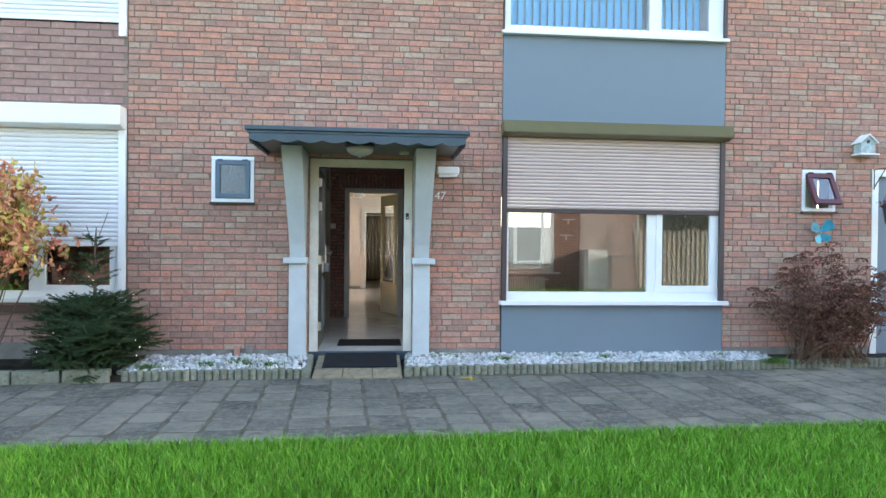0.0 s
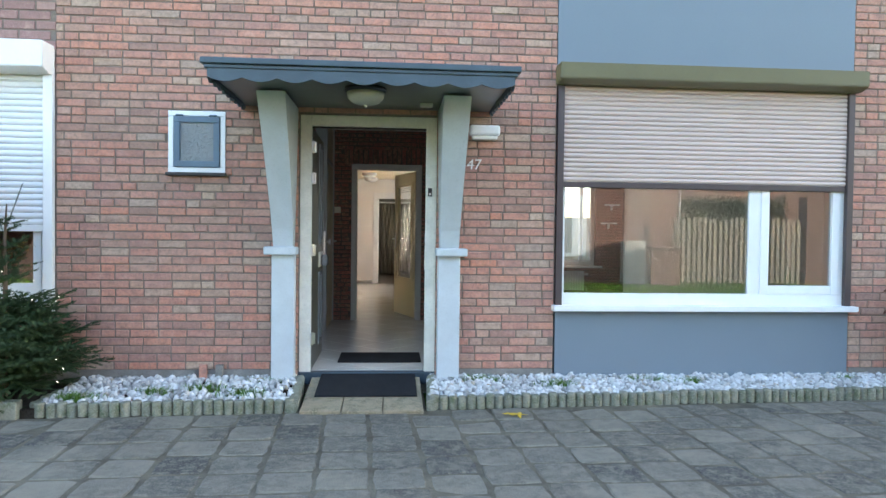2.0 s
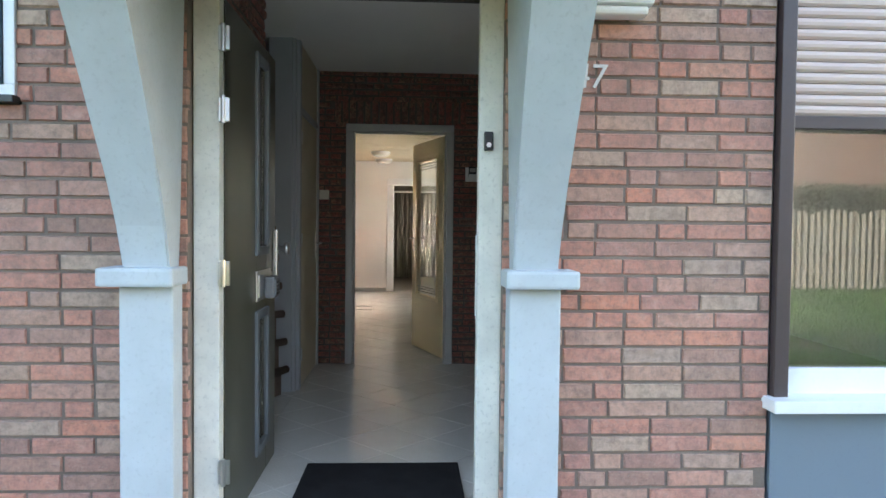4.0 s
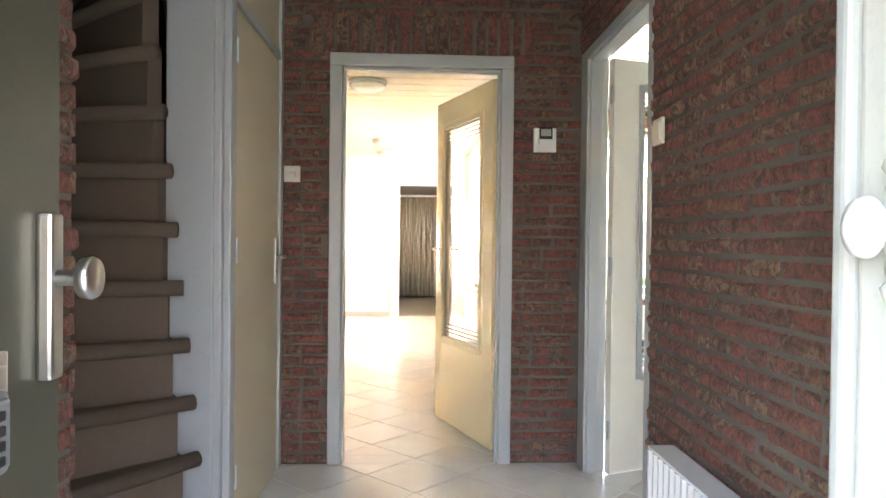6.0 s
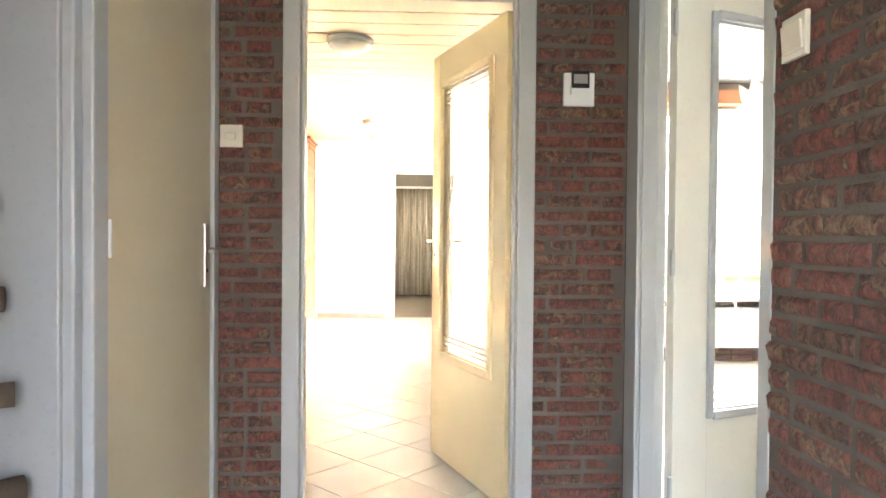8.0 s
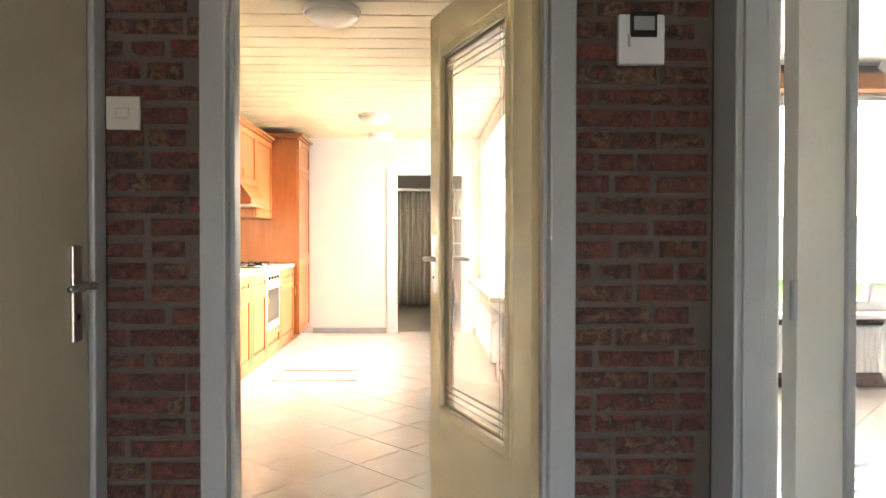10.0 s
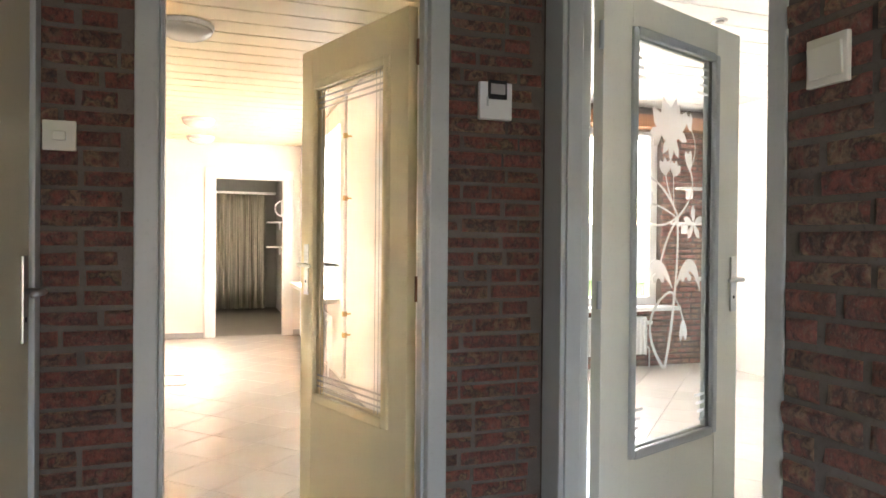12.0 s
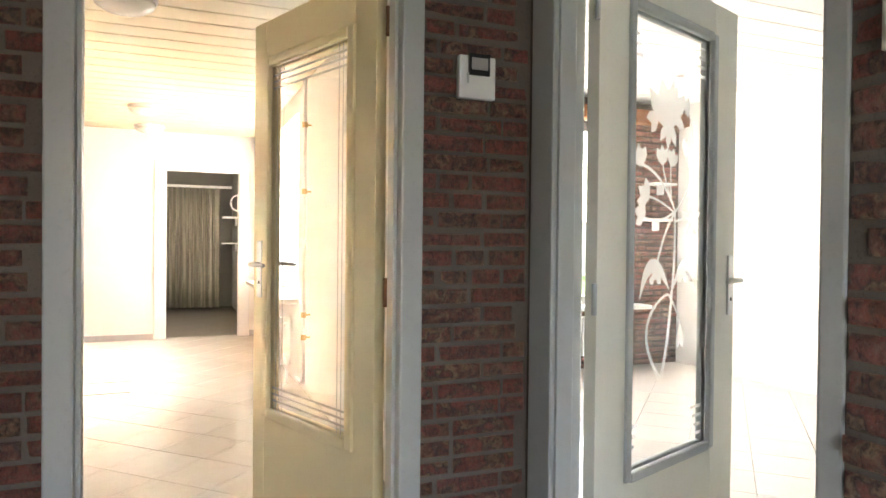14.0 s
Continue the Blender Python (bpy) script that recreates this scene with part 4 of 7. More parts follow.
# stairs: carpeted winders round the closet corner
stairs = thing("staircase", "winding staircase covered in taupe carpet", "staircase", -0.12, 2.32, 0)
ANG = [249, 235, 223, 212, 200, 188, 176, 164, 152, 140, 128, 116]
PIV = (-0.0, 0.0)
for i, a in enumerate(ANG[:-1]):
    z = 0.2 * (i + 1)
    sx = -0.018 * i
    da, db = radians(a), radians(ANG[i + 1] - 10)
    R = 1.45
    bm = bmesh.new()
    # tread body from its riser to behind the next one
    nrm = Vector((math.sin(da), -math.cos(da)))       # points down the stairs
    if nrm.x * math.cos(radians(a + 90)) + nrm.y * math.sin(radians(a + 90)) < 0:
        nrm = -nrm
    p0 = Vector((sx, 0)) - nrm * 0.0
    p1 = p0 + Vector((math.cos(da), math.sin(da))) * R
    p2 = p0 + Vector((math.cos(db), math.sin(db))) * R
    back = p0 - nrm * 0.05 + Vector((0.0, 0.02))
    prism(bm, [(p0.x, p0.y), (p1.x, p1.y), (p2.x, p2.y), (back.x, back.y)], z - 0.2 if i == 0 else z - 0.24, z - 0.006)
    part("step", bm, M_CARPET, stairs)
    bm = bmesh.new()
    q0 = p0 + nrm * 0.012 - Vector((math.cos(da), math.sin(da))) * 0.05
    q1 = p1 + nrm * 0.012
    tube(bm, [(q0.x, q0.y, z - 0.027), (q1.x, q1.y, z - 0.027)], 0.027, 12)
    part("nosing", bm, M_CARPET, stairs, "", True)

# closet with cream door under the stairs
closet = thing("closet_door", "closed cream flush door with a lever handle and top panel", "door", -0.02, 2.5, 0)
inv = closet.matrix_world.inverted()
# near panel and jambs carry painted-in shade; the far jamb has plain trim paint
cparts = [("side_panel", M_CLOSET, [(-0.225, 2.385, 0.0, -0.06, 2.44, 2.54)], 0.004),
          ("jamb", M_CLOSET, [(-0.075, 2.44, 0.0, -0.012, 2.515, 2.54)], 0.006),
          ("jamb", M_CLOSET, [(-0.07, 2.40, 0.0, -0.035, 2.4395, 2.54)], 0.006),
          ("jamb", M_TRIM, [(-0.075, 3.335, 0.0, -0.008, 3.395, 2.54)], 0.006),
          ("leaf", M_CREAM, [(-0.06, 2.522, 0.008, -0.02, 3.328, 2.02)], 0.004),
          ("rail", M_TRIM, [(-0.075, 2.516, 2.03, -0.012, 3.334, 2.075)], 0.004),
          ("top_panel", M_CREAM, [(-0.05, 2.516, 2.076, -0.022, 3.334, 2.539)], 0.003)]
for nm, mt, dims, bv in cparts:
    bm = boxes(*dims, bev=bv)
    bm.transform(inv)
    part(nm, bm, mt, closet)
for hz in (0.25, 1.1, 1.85):
    bm = bmesh.new()
    cyl(bm, (-0.012, 2.519, hz - 0.045), (-0.012, 2.519, hz + 0.045), 0.007, seg=10)
    bm.transform(inv)
    part("hinge", bm, M_TRIM, closet)


def lever(parent, m, length=0.115, plate=(0.02, 0.11), mat=None):
    """Door plate with a bent lever; local x along the leaf towards its middle, y out of the face."""
    mat = mat or M_CHROME
    bm = boxes((-plate[0], 0.0, -plate[1] - 0.02, plate[0], 0.008, plate[1] - 0.02), bev=0.003)
    bm.transform(m)
    h = part("handle_plate", bm, mat, parent, "brushed metal handle plate")
    bm = bmesh.new()
    tube(bm, [(0, 0.006, 0), (0, 0.04, 0), (0.012, 0.05, 0), (0.05, 0.052, 0), (length, 0.05, -0.002)], [0.009, 0.009, 0.0095, 0.0085, 0.008], 10)
    bm.transform(m)
    part("lever", bm, mat, h, "", True)
    bm = bmesh.new()
    cyl(bm, (0, 0.006, -0.072), (0, 0.0095, -0.072), 0.007, seg=10)
    bm.transform(m)
    part("keyhole", bm, M_BLACK, h)


lever(closet, inv @ Matrix(((0, 1, 0, -0.02), (-1, 0, 0, 3.265), (0, 0, 1, 1.06), (0, 0, 0, 1))))

# kitchen door frame
def door_frame_unit(name, label, u0, u1, top, face, axis, w=0.065, depth=0.14, proud=0.018, mat=None, w2=0.0):
    t = thing(name, label, "door frame", kind="structure")
    mat = mat or M_TRIM
    w2 = w2 or w
    a, c = face - proud, face + depth
    def b(p, q, lo, hi, y0, y1):
        return (p, y0, lo, q, y1, hi) if axis == "x" else (y0, p, lo, y1, q, hi)
    for dims, nm in (([b(u0, u0 + w, 0, top - w, a, c)], "jamb"), ([b(u1 - w2, u1, 0, top - w, a, c)], "jamb"), ([b(u0, u1, top - w, top, a, c)], "head")):
        bm = boxes(*dims, bev=0.006)
        part(nm, bm, mat, t)
    for dims in ([b(u0 + w, u0 + w + 0.012, 0, top - w - 0.012, face + 0.02, face + 0.075)], [b(u1 - w2 - 0.012, u1 - w2, 0, top - w - 0.012, face + 0.02, face + 0.075)], [b(u0 + w, u1 - w2, top - w - 0.012, top - w, face + 0.02, face + 0.075)]):
        part("stop", boxes(*dims, bev=0.003), mat, t)
    return t


door_frame_unit("door_frame_kitchen", "pale grey painted kitchen door frame", 0.222, 1.158, 2.092, KY, "x", 0.065, 0.086)
door_frame_unit("door_frame_living", "pale grey painted living-room door frame", 2.362, 3.385, 2.105, RX, "y", 0.05, 0.112, -0.004, None, 0.123)


def glazed_door(name, label, hinge, free, w, h, mat, glass_box, rim, handle_z, etch, side=1, hinge_mat=None):
    """Leaf from the hinge point towards free. Local x along the leaf, y its face towards the hall."""
    d = Vector((free[0] - hinge[0], free[1] - hinge[1])).normalized()
    rz = math.degrees(math.atan2(d.y, d.x))
    t = thing(name, label, "door", hinge[0], hinge[1], 0.008, rz)
    g0, g1, za, zb = glass_box
    th, hx = 0.02, (0.058 if etch == "lines" else 0.042)
    dims = [(0, -th, 0, g0, th, h), (g1, -th, 0, w, th, h), (g0, -th + 0.0005, 0, g1, th - 0.0005, za), (g0, -th + 0.0005, zb, g1, th - 0.0005, h)]
    part("leaf", boxes(*dims, bev=0.002), mat, t)
    r = 0.034 if etch == "lines" else 0.026
    for s in (1, -1):
        y0, y1 = sorted((s * (th - 0.012), s * (th + 0.010)))
        bm = boxes((g0 - 0.006, y0, za, g0 + r, y1, zb), (g1 - r, y0, za, g1 + 0.006, y1, zb), (g0 + r, y0 + 0.0005, za - 0.006, g1 - r, y1 - 0.0005, za + r), (g0 + r, y0 + 0.0005, zb - r, g1 - r, y1 - 0.0005, zb + 0.006), bev=0.007)
        part("glazing_bead", bm, rim, t)
    p = part("pane", boxes((g0 + 0.01, -0.003, za + 0.01, g1 - 0.01, 0.003, zb - 0.01)), M_GLASS, t)
    p.visible_shadow = False
    for hz in (0.22, 1.02, 1.86):
        bm = bmesh.new()
        cyl(bm, (-0.008, side * 0.018, hz - 0.045), (-0.008, side * 0.018, hz + 0.045), 0.008, seg=10)
        box(bm, -0.004, side * 0.018 - 0.002, hz - 0.04, 0.004, side * 0.018 + 0.004, hz + 0.04)
        part("hinge", bm, hinge_mat, t)
    lever(t, Matrix.Translation((w - hx, 0.02, handle_z)) @ Matrix.Rotation(math.pi, 4, "Z") @ Matrix.Scale(-1, 4, (0, 1, 0)))
    lever(t, Matrix.Translation((w - hx, -0.02, handle_z)) @ Matrix.Rotation(math.pi, 4, "Z"))
    return t, p


def ribbon(bm, pts, w, y=0.0045, th=0.0008):
    """A thin raised band along points (x, z) on a pane."""
    L, R = [], []
    n = len(pts)
    for i, p in enumerate(pts):
        a, c = Vector(pts[max(i - 1, 0)]), Vector(pts[min(i + 1, n - 1)])
        d = (c - a).normalized()
        nn = Vector((-d.y, d.x))
        ww = w[i] if isinstance(w, (list, tuple)) else w
        L.append(bm.verts.new((p[0] + nn.x * ww / 2, y, p[1] + nn.y * ww / 2)))
        R.append(bm.verts.new((p[0] - nn.x * ww / 2, y, p[1] - nn.y * ww / 2)))
    for i in range(n - 1):
        bm.faces.new((L[i], L[i + 1], R[i + 1], R[i]))


def curve_pts(p, q, r, n=12):
    p, q, r = Vector(p), Vector(q), Vector(r)
    return [tuple((1 - t) ** 2 * p + 2 * t * (1 - t) * q + t * t * r) for t in [k / n for k in range(n + 1)]]


KH, KF = (1.097, 3.599), (0.822, 4.349)
kdoor, kpane = glazed_door("kitchen_door", "warm cream door with bevelled clear glass, standing open", KH, KF, 0.80, 2.018, M_DOORK, (0.115, 0.71, 0.500, 1.870), M_DOORK, 1.085, "lines", -1, M_COPPER)
bm = bmesh.new()
for k in range(3):                                  # polished line pattern
    e = 0.03 + 0.024 * k
    for zz in (1.836 - e, 0.534 + e):
        ribbon(bm, [(0.149, zz), (0.676, zz)], 0.008)
    for xx in (0.149 + e, 0.676 - e):
        ribbon(bm, [(xx, 0.534), (xx, 1.836)], 0.005)
part("etched_lines", bm, M_ETCH, kpane, "fine polished lines in the glass")

LH, LF = (1.615, 3.226), (2.553, 3.573)
ldoor, lpane = glazed_door("living_room_door", "pale cream door with flower-etched glass, standing open", LH, LF, 0.885, 2.036, M_DOORW, (0.158, 0.714, 0.455, 1.922), M_TRIM, 1.050, "flower", -1, M_TRIM)
LG0, LG1, LZA, LZB = 0.184, 0.688, 0.481, 1.896


def gp(x, z):
    """A place on the etched pane, in fractions of its width and height."""
    return (LG0 + (LG1 - LG0) * x, LZA + (LZB - LZA) * z)


bm = bmesh.new()
STEMS = (((0.43, 0.18), (0.52, 0.27), (0.555, 0.38), 0.016), ((0.555, 0.38), (0.60, 0.47), (0.58, 0.575), 0.013), ((0.42, 0.18), (0.10, 0.29), (0.36, 0.355), 0.014),
         ((0.36, 0.355), (0.50, 0.385), (0.53, 0.37), 0.009), ((0.53, 0.37), (0.62, 0.34), (0.67, 0.30), 0.009), ((0.37, 0.455), (0.45, 0.53), (0.62, 0.58), 0.011),
         ((0.62, 0.58), (0.86, 0.64), (0.74, 0.70), 0.008), ((0.74, 0.70), (0.88, 0.76), (0.74, 0.81), 0.006), ((0.58, 0.575), (0.40, 0.66), (0.17, 0.67), 0.010),
         ((0.55, 0.59), (0.44, 0.64), (0.42, 0.68), 0.008), ((0.53, 0.60), (0.52, 0.65), (0.52, 0.68), 0.007), ((0.57, 0.57), (0.36, 0.53), (0.14, 0.56), 0.008),
         ((0.56, 0.57), (0.36, 0.60), (0.24, 0.60), 0.007), ((0.58, 0.545), (0.68, 0.56), (0.80, 0.55), 0.008))
for a, c, e, w in STEMS:
    ribbon(bm, curve_pts(gp(*a), gp(*c), gp(*e)), w)
for a, c, e in (((0.16, 0.37), (0.28, 0.51), (0.52, 0.385)), ((0.56, 0.385), (0.78, 0.51), (0.90, 0.37))):
    ribbon(bm, curve_pts(gp(*a), gp(*c), gp(*e), 16), [0.004 + 0.042 * math.sin(math.pi * i / 16) for i in range(17)])
for side in (-1, 1):                                # scalloped inner rim of the arched leaves
    for i in range(4):
        c = gp(0.345 + side * 0.03 * (i - 1.5) + (0.36 if side > 0 else 0), 0.425 - 0.01 * abs(i - 1.5))
        bm.faces.new([bm.verts.new((c[0] + 0.014 * math.cos(q * math.pi / 4), 0.0046, c[1] + 0.014 * math.sin(q * math.pi / 4))) for q in range(8)])
part("etched_stem", bm, M_ETCH, lpane, "frosted stems and arched leaves")


def petal(bm, c, ang, L, w, y=0.005):
    d = Vector((math.cos(ang), math.sin(ang)))
    n = Vector((-d.y, d.x))
    c = Vector(c)
    pts = [c, c + d * L * 0.35 + n * w * 0.42, c + d * L * 0.7 + n * w * 0.5, c + d * L, c + d * L * 0.7 - n * w * 0.5, c + d * L * 0.35 - n * w * 0.42]
    bm.faces.new([bm.verts.new((p.x, y, p.y)) for p in pts])


# trumpet heads, buds and the large lily: (place, length, spread, direction, petals, slimness)
for fx, fz, size, spread, base, count, slim in ((0.48, 0.755, 0.185, 80, 92, 4, 0.32), (0.52, 0.80, 0.105, 140, 45, 4, 0.36), (0.50, 0.79, 0.11, 60, 265, 3, 0.30), (0.36, 0.79, 0.08, 40, 215, 2, 0.45),
                                                (0.16, 0.665, 0.075, 70, 105, 3, 0.45), (0.42, 0.675, 0.07, 60, 95, 3, 0.45), (0.53, 0.675, 0.065, 60, 75, 3, 0.45), (0.26, 0.595, 0.075, 80, 150, 3, 0.45),
                                                (0.22, 0.56, 0.07, 80, 170, 3, 0.45), (0.74, 0.695, 0.085, 22, 100, 2, 0.35), (0.74, 0.80, 0.075, 24, 100, 2, 0.35), (0.67, 0.305, 0.095, 24, 272, 2, 0.32),
                                                (0.80, 0.555, 0.075, 288, 20, 5, 0.38)):
    bm = bmesh.new()
    for j in range(count):
        a = radians(base + spread * (j / max(count - 1, 1) - 0.5))
        petal(bm, gp(fx, fz), a, size * (1 - 0.15 * abs(j - (count - 1) / 2) / max(count, 1)), size * slim, 0.005 + 0.0004 * j)
    part("etched_flower", bm, M_ETCH, lpane)
bm = bmesh.new()
for k in range(4):
    for zz in (1.865 - 0.032 * k, 0.512 + 0.032 * k):
        ribbon(bm, [(0.186, zz), (0.232 + 0.012 * k, zz)], 0.011)
        ribbon(bm, [(0.640 - 0.012 * k, zz), (0.686, zz)], 0.011)
part("etched_lines", bm, M_ETCH, lpane)


def light_switch(x, y, z, rz, w, h, label, rocker_whole=False):
    t = thing("light_switch", label, "light switch", x, y, z, rz)
    part("cover", boxes((-w / 2, -0.012, -h / 2, w / 2, 0.0, h / 2), bev=0.003), M_SWITCH, t)
    r = 0.42 if rocker_whole else 0.2
    bm = bmesh.new()
    box(bm, -w * r, -0.018, -h * r * 0.8, w * r, -0.011, h * r * 0.8, bev=0.003, m=Matrix.Rotation(radians(5), 4, "X"))
    part("rocker", bm, M_SWITCH, t)


light_switch(0.037, KY - 0.004, 1.475, 0, 0.082, 0.082, "square ivory light switch on the brick wall")
light_switch(RX - 0.004, 2.255, 1.528, -90, 0.086, 0.09, "wide ivory rocker switch on the brick wall", True)
th = thing("thermostat", "white room thermostat with a grey display on brick", "thermostat", 1.318, KY - 0.004, 1.665)
part("housing", boxes((-0.058, -0.025, -0.062, 0.058, 0.0, 0.062), bev=0.005), M_WHITE, th)
part("display_bezel", boxes((-0.031, -0.031, 0.004, 0.037, -0.024, 0.067), bev=0.003), M_BLACK, th, "black display surround")
part("display", boxes((-0.022, -0.0332, 0.02, 0.029, -0.0305, 0.054)), M_STEEL, th, "grey liquid crystal display")
part("slider", boxes((-0.036, -0.031, -0.02, -0.030, -0.027, 0.01)), M_TRIM, th)


def radiator(x, y, z, rz, w, h, label, ribs=24):
    t = thing("radiator", label, "radiator", x, y, z, rz)
    part("rear_panel", boxes((-w / 2, 0.02, 0.03, w / 2, 0.03, h - 0.02), bev=0.003), M_RAD, t)
    bm = bmesh.new()
    pts = []
    for i in range(ribs * 4 + 1):
        u = -w / 2 + w * i / (ribs * 4)
        pts.append((u, -0.05 - (0.008 if i % 4 in (1, 2) else 0.0)))
    prism(bm, pts + [(w / 2, -0.04), (-w / 2, -0.04)], 0.02, h - 0.01)
    part("front_panel", bm, M_RAD, t)
    part("top_grille", boxes((-w / 2, -0.055, h - 0.009, w / 2, 0.03, h), bev=0.003), M_RAD, t)
    for s in (-1, 1):
        part("side_cover", boxes((s * w / 2 - 0.003, -0.055, 0.01, s * w / 2 + 0.003, 0.03, h - 0.01), bev=0.002), M_RAD, t)
    for s in (-0.3, 0.3):
        part("wall_bracket", boxes((s * w - 0.015, 0.03, 0.1, s * w + 0.015, 0.05, h - 0.08)), M_RAD, t)
    bm = bmesh.new()
    tube(bm, [(w / 2, -0.01, 0.08), (w / 2 + 0.05, -0.01, 0.08), (w / 2 + 0.06, -0.01, 0.05), (w / 2 + 0.06, -0.01, -z)], 0.008)
    part("pipe", bm, M_RAD, t)
    bm = bmesh.new()
    cyl(bm, (w / 2 + 0.02, -0.01, h - 0.06), (w / 2 + 0.085, -0.01, h - 0.06), 0.02, 0.017)
    part("valve", bm, M_WHITE, t)
    return t


radiator(RX - 0.055, 1.62, 0.09, -90, 0.85, 0.42, "low white ribbed radiator on the hall's brick wall", 20)

# meter cupboard beside the front door with an ornate knob
mc = thing("meter_cupboard", "white meter cupboard with an ornate ceramic knob", "cupboard", 1.36, 0.71, 0)
inv = mc.matrix_world.inverted()
for nm, mt, dims, bv in (("side_panel", M_CUPBOARD, [(1.24, 0.84, 0.0, 1.478, 0.87, 2.535)], 0.005),
                         ("jamb", M_TRIM, [(1.215, 0.845, 0.0, 1.2395, 0.872, 2.535)], 0.008),
                         ("door", M_CUPBOARD, [(1.235, 0.56, 0.02, 1.26, 0.8395, 2.10)], 0.004),
                         ("top_panel", M_CUPBOARD, [(1.24, 0.56, 2.11, 1.26, 0.8395, 2.535)], 0.003)):
    bm = boxes(*dims, bev=bv)
    bm.transform(inv)
    part(nm, bm, mt, mc)
KNX, KNY, KNZ = 1.235, 0.765, 1.165
bm = bmesh.new()
mk = Matrix.Translation((KNX, KNY, KNZ)) @ Matrix.Rotation(radians(-90), 4, "Y")
lathe(bm, [(0.04, 0.0), (0.04, 0.004), (0.03, 0.008), (0.012, 0.012), (0.010, 0.035), (0.03, 0.04), (0.038, 0.046), (0.036, 0.054), (0.022, 0.058), (0.018, 0.056), (0.006, 0.058)], mk, 28)
bm.transform(inv)
knob = part("knob", bm, M_WHITE, mc, "round white ceramic knob", True)
for s in (-1, 1):
    bm = bmesh.new()
    for e in (-1, 1):
        tube(bm, [(KNX - 0.002, KNY + e * 0.022 * math.sin(q), KNZ + s * (0.03 + 0.022 * k)) for k, q in enumerate((0, 0.9, 1.7, 0.6, 0))], [0.012, 0.008, 0.009, 0.006, 0.008], 8)
    bm.transform(inv)
    part("scroll_plate", bm, M_WHITE, mc, "", True)
# brick pier between the door frame and the cupboard
wall_p = single("wall_hall_pier", boxes((1.245, 0.301, 0.0, 1.48, 0.555, 2.54), (1.245, 0.155, 0.0, 1.48, 0.3005, 2.54), (1.145, 0.109, 0.0, 1.2445, 0.2, 2.54)), M_MORTAR_IN, "brick pier beside the front door", "brick wall", kind="structure")
pb = list(lay_courses(0.205, 0.555, 0.0, 2.54, 0.0635, [], 27, 0.205, 0.1, 0.012))
m = Matrix(((0, 1, 0, 1.238), (1, 0, 0, 0), (0, 0, 1, 0), (0, 0, 0, 1)))
PENDING += [("brick", *q) for q in brick_wall(wall_p, m, pb, M_FBRICK, M_FBRICK_J, lambda u, z: abs(z - 1.2), 0.5)]

rv = list(lay_courses(0.112, 0.298, 0.0, 2.14, 0.0635, [], 28, 0.205, 0.1, 0.012))
m = Matrix(((0, 1, 0, 1.131), (1, 0, 0, 0), (0, 0, 1, 0), (0, 0, 0, 1)))
PENDING += [("brick", *q) for q in brick_wall(wall_p, m, rv, M_FBRICK, M_FBRICK_J, lambda u, z: abs(z - 1.2), 0.3)]

# front door leaf, open against the return
fd = thing("front_door", "dark grey-green front door standing open with glazed panels", "door", 0.076, 0.118, 0.004, 90.4)
W = 0.95
g = (0.53, 0.735)
za, zb, zc, zd = 0.16, 0.77, 1.085, 1.95
dims = [(0, -0.02, 0, g[0], 0.02, 2.045), (g[1], -0.02, 0, W, 0.02, 2.045), (g[0], -0.0195, 0, g[1], 0.0195, za), (g[0], -0.0195, zb, g[1], 0.0195, zc), (g[0], -0.0195, zd, g[1], 0.0195, 2.045)]
part("leaf", boxes(*dims, bev=0.002), M_FDOOR, fd)
for lo, hi in ((za, zb), (zc, zd)):
    for s in (-1, 1):
        y0, y1 = sorted((s * 0.012, s * 0.034))
        part("glazing_bead", boxes((g[0] - 0.03, y0, lo - 0.03, g[0] + 0.012, y1, hi + 0.03), (g[1] - 0.012, y0, lo - 0.03, g[1] + 0.03, y1, hi + 0.03), (g[0] + 0.012, y0 + 0.0005, lo - 0.03, g[1] - 0.012, y1 - 0.0005, lo + 0.012), (g[0] + 0.012, y0 + 0.0005, hi - 0.012, g[1] - 0.012, y1 - 0.0005, hi + 0.03), bev=0.006), M_BEAD, fd)
    part("pane", boxes((g[0] + 0.002, -0.004, lo + 0.002, g[1] - 0.002, 0.004, hi - 0.002)), M_FDGLASS, fd).visible_shadow = False
part("knob_plate", boxes((0.882, -0.044, 0.925, 0.918, -0.02, 1.175), bev=0.006), M_CHROME, fd, "brushed metal security plate")
bm = bmesh.new()
lathe(bm, [(0.012, 0.0), (0.012, 0.03), (0.03, 0.036), (0.033, 0.05), (0.030, 0.056), (0.0, 0.058)], Matrix.Translation((0.90, -0.044, 1.078)) @ Matrix.Rotation(radians(90), 4, "X"), 24)
part("door_knob", bm, M_CHROME, fd, "round metal knob", True)
lever(fd, Matrix.Translation((0.90, 0.02, 1.08)) @ Matrix.Rotation(math.pi, 4, "Z") @ Matrix.Scale(-1, 4, (0, 1, 0)))
bm = boxes((0.50, -0.030, 0.845, 0.80, -0.0205, 0.985), bev=0.004)
flap = part("letter_plate", bm, M_CHROME, fd, "metal letter plate")
bm = boxes((0.515, -0.037, 0.862, 0.785, -0.0305, 0.968), bev=0.003)
part("flap", bm, M_CHROME, flap)
ks = thing("key_safe", "grey plastic key safe hung on the front door", "key safe", 0.072, 0.770, 0.905, 90)
part("body", boxes((-0.055, -0.089, -0.05, 0.055, -0.038, 0.055), bev=0.014), M_KEYSAFE, ks)
part("cover", boxes((-0.045, -0.093, -0.04, 0.045, -0.084, 0.045), bev=0.006), M_KEYSAFE, ks)
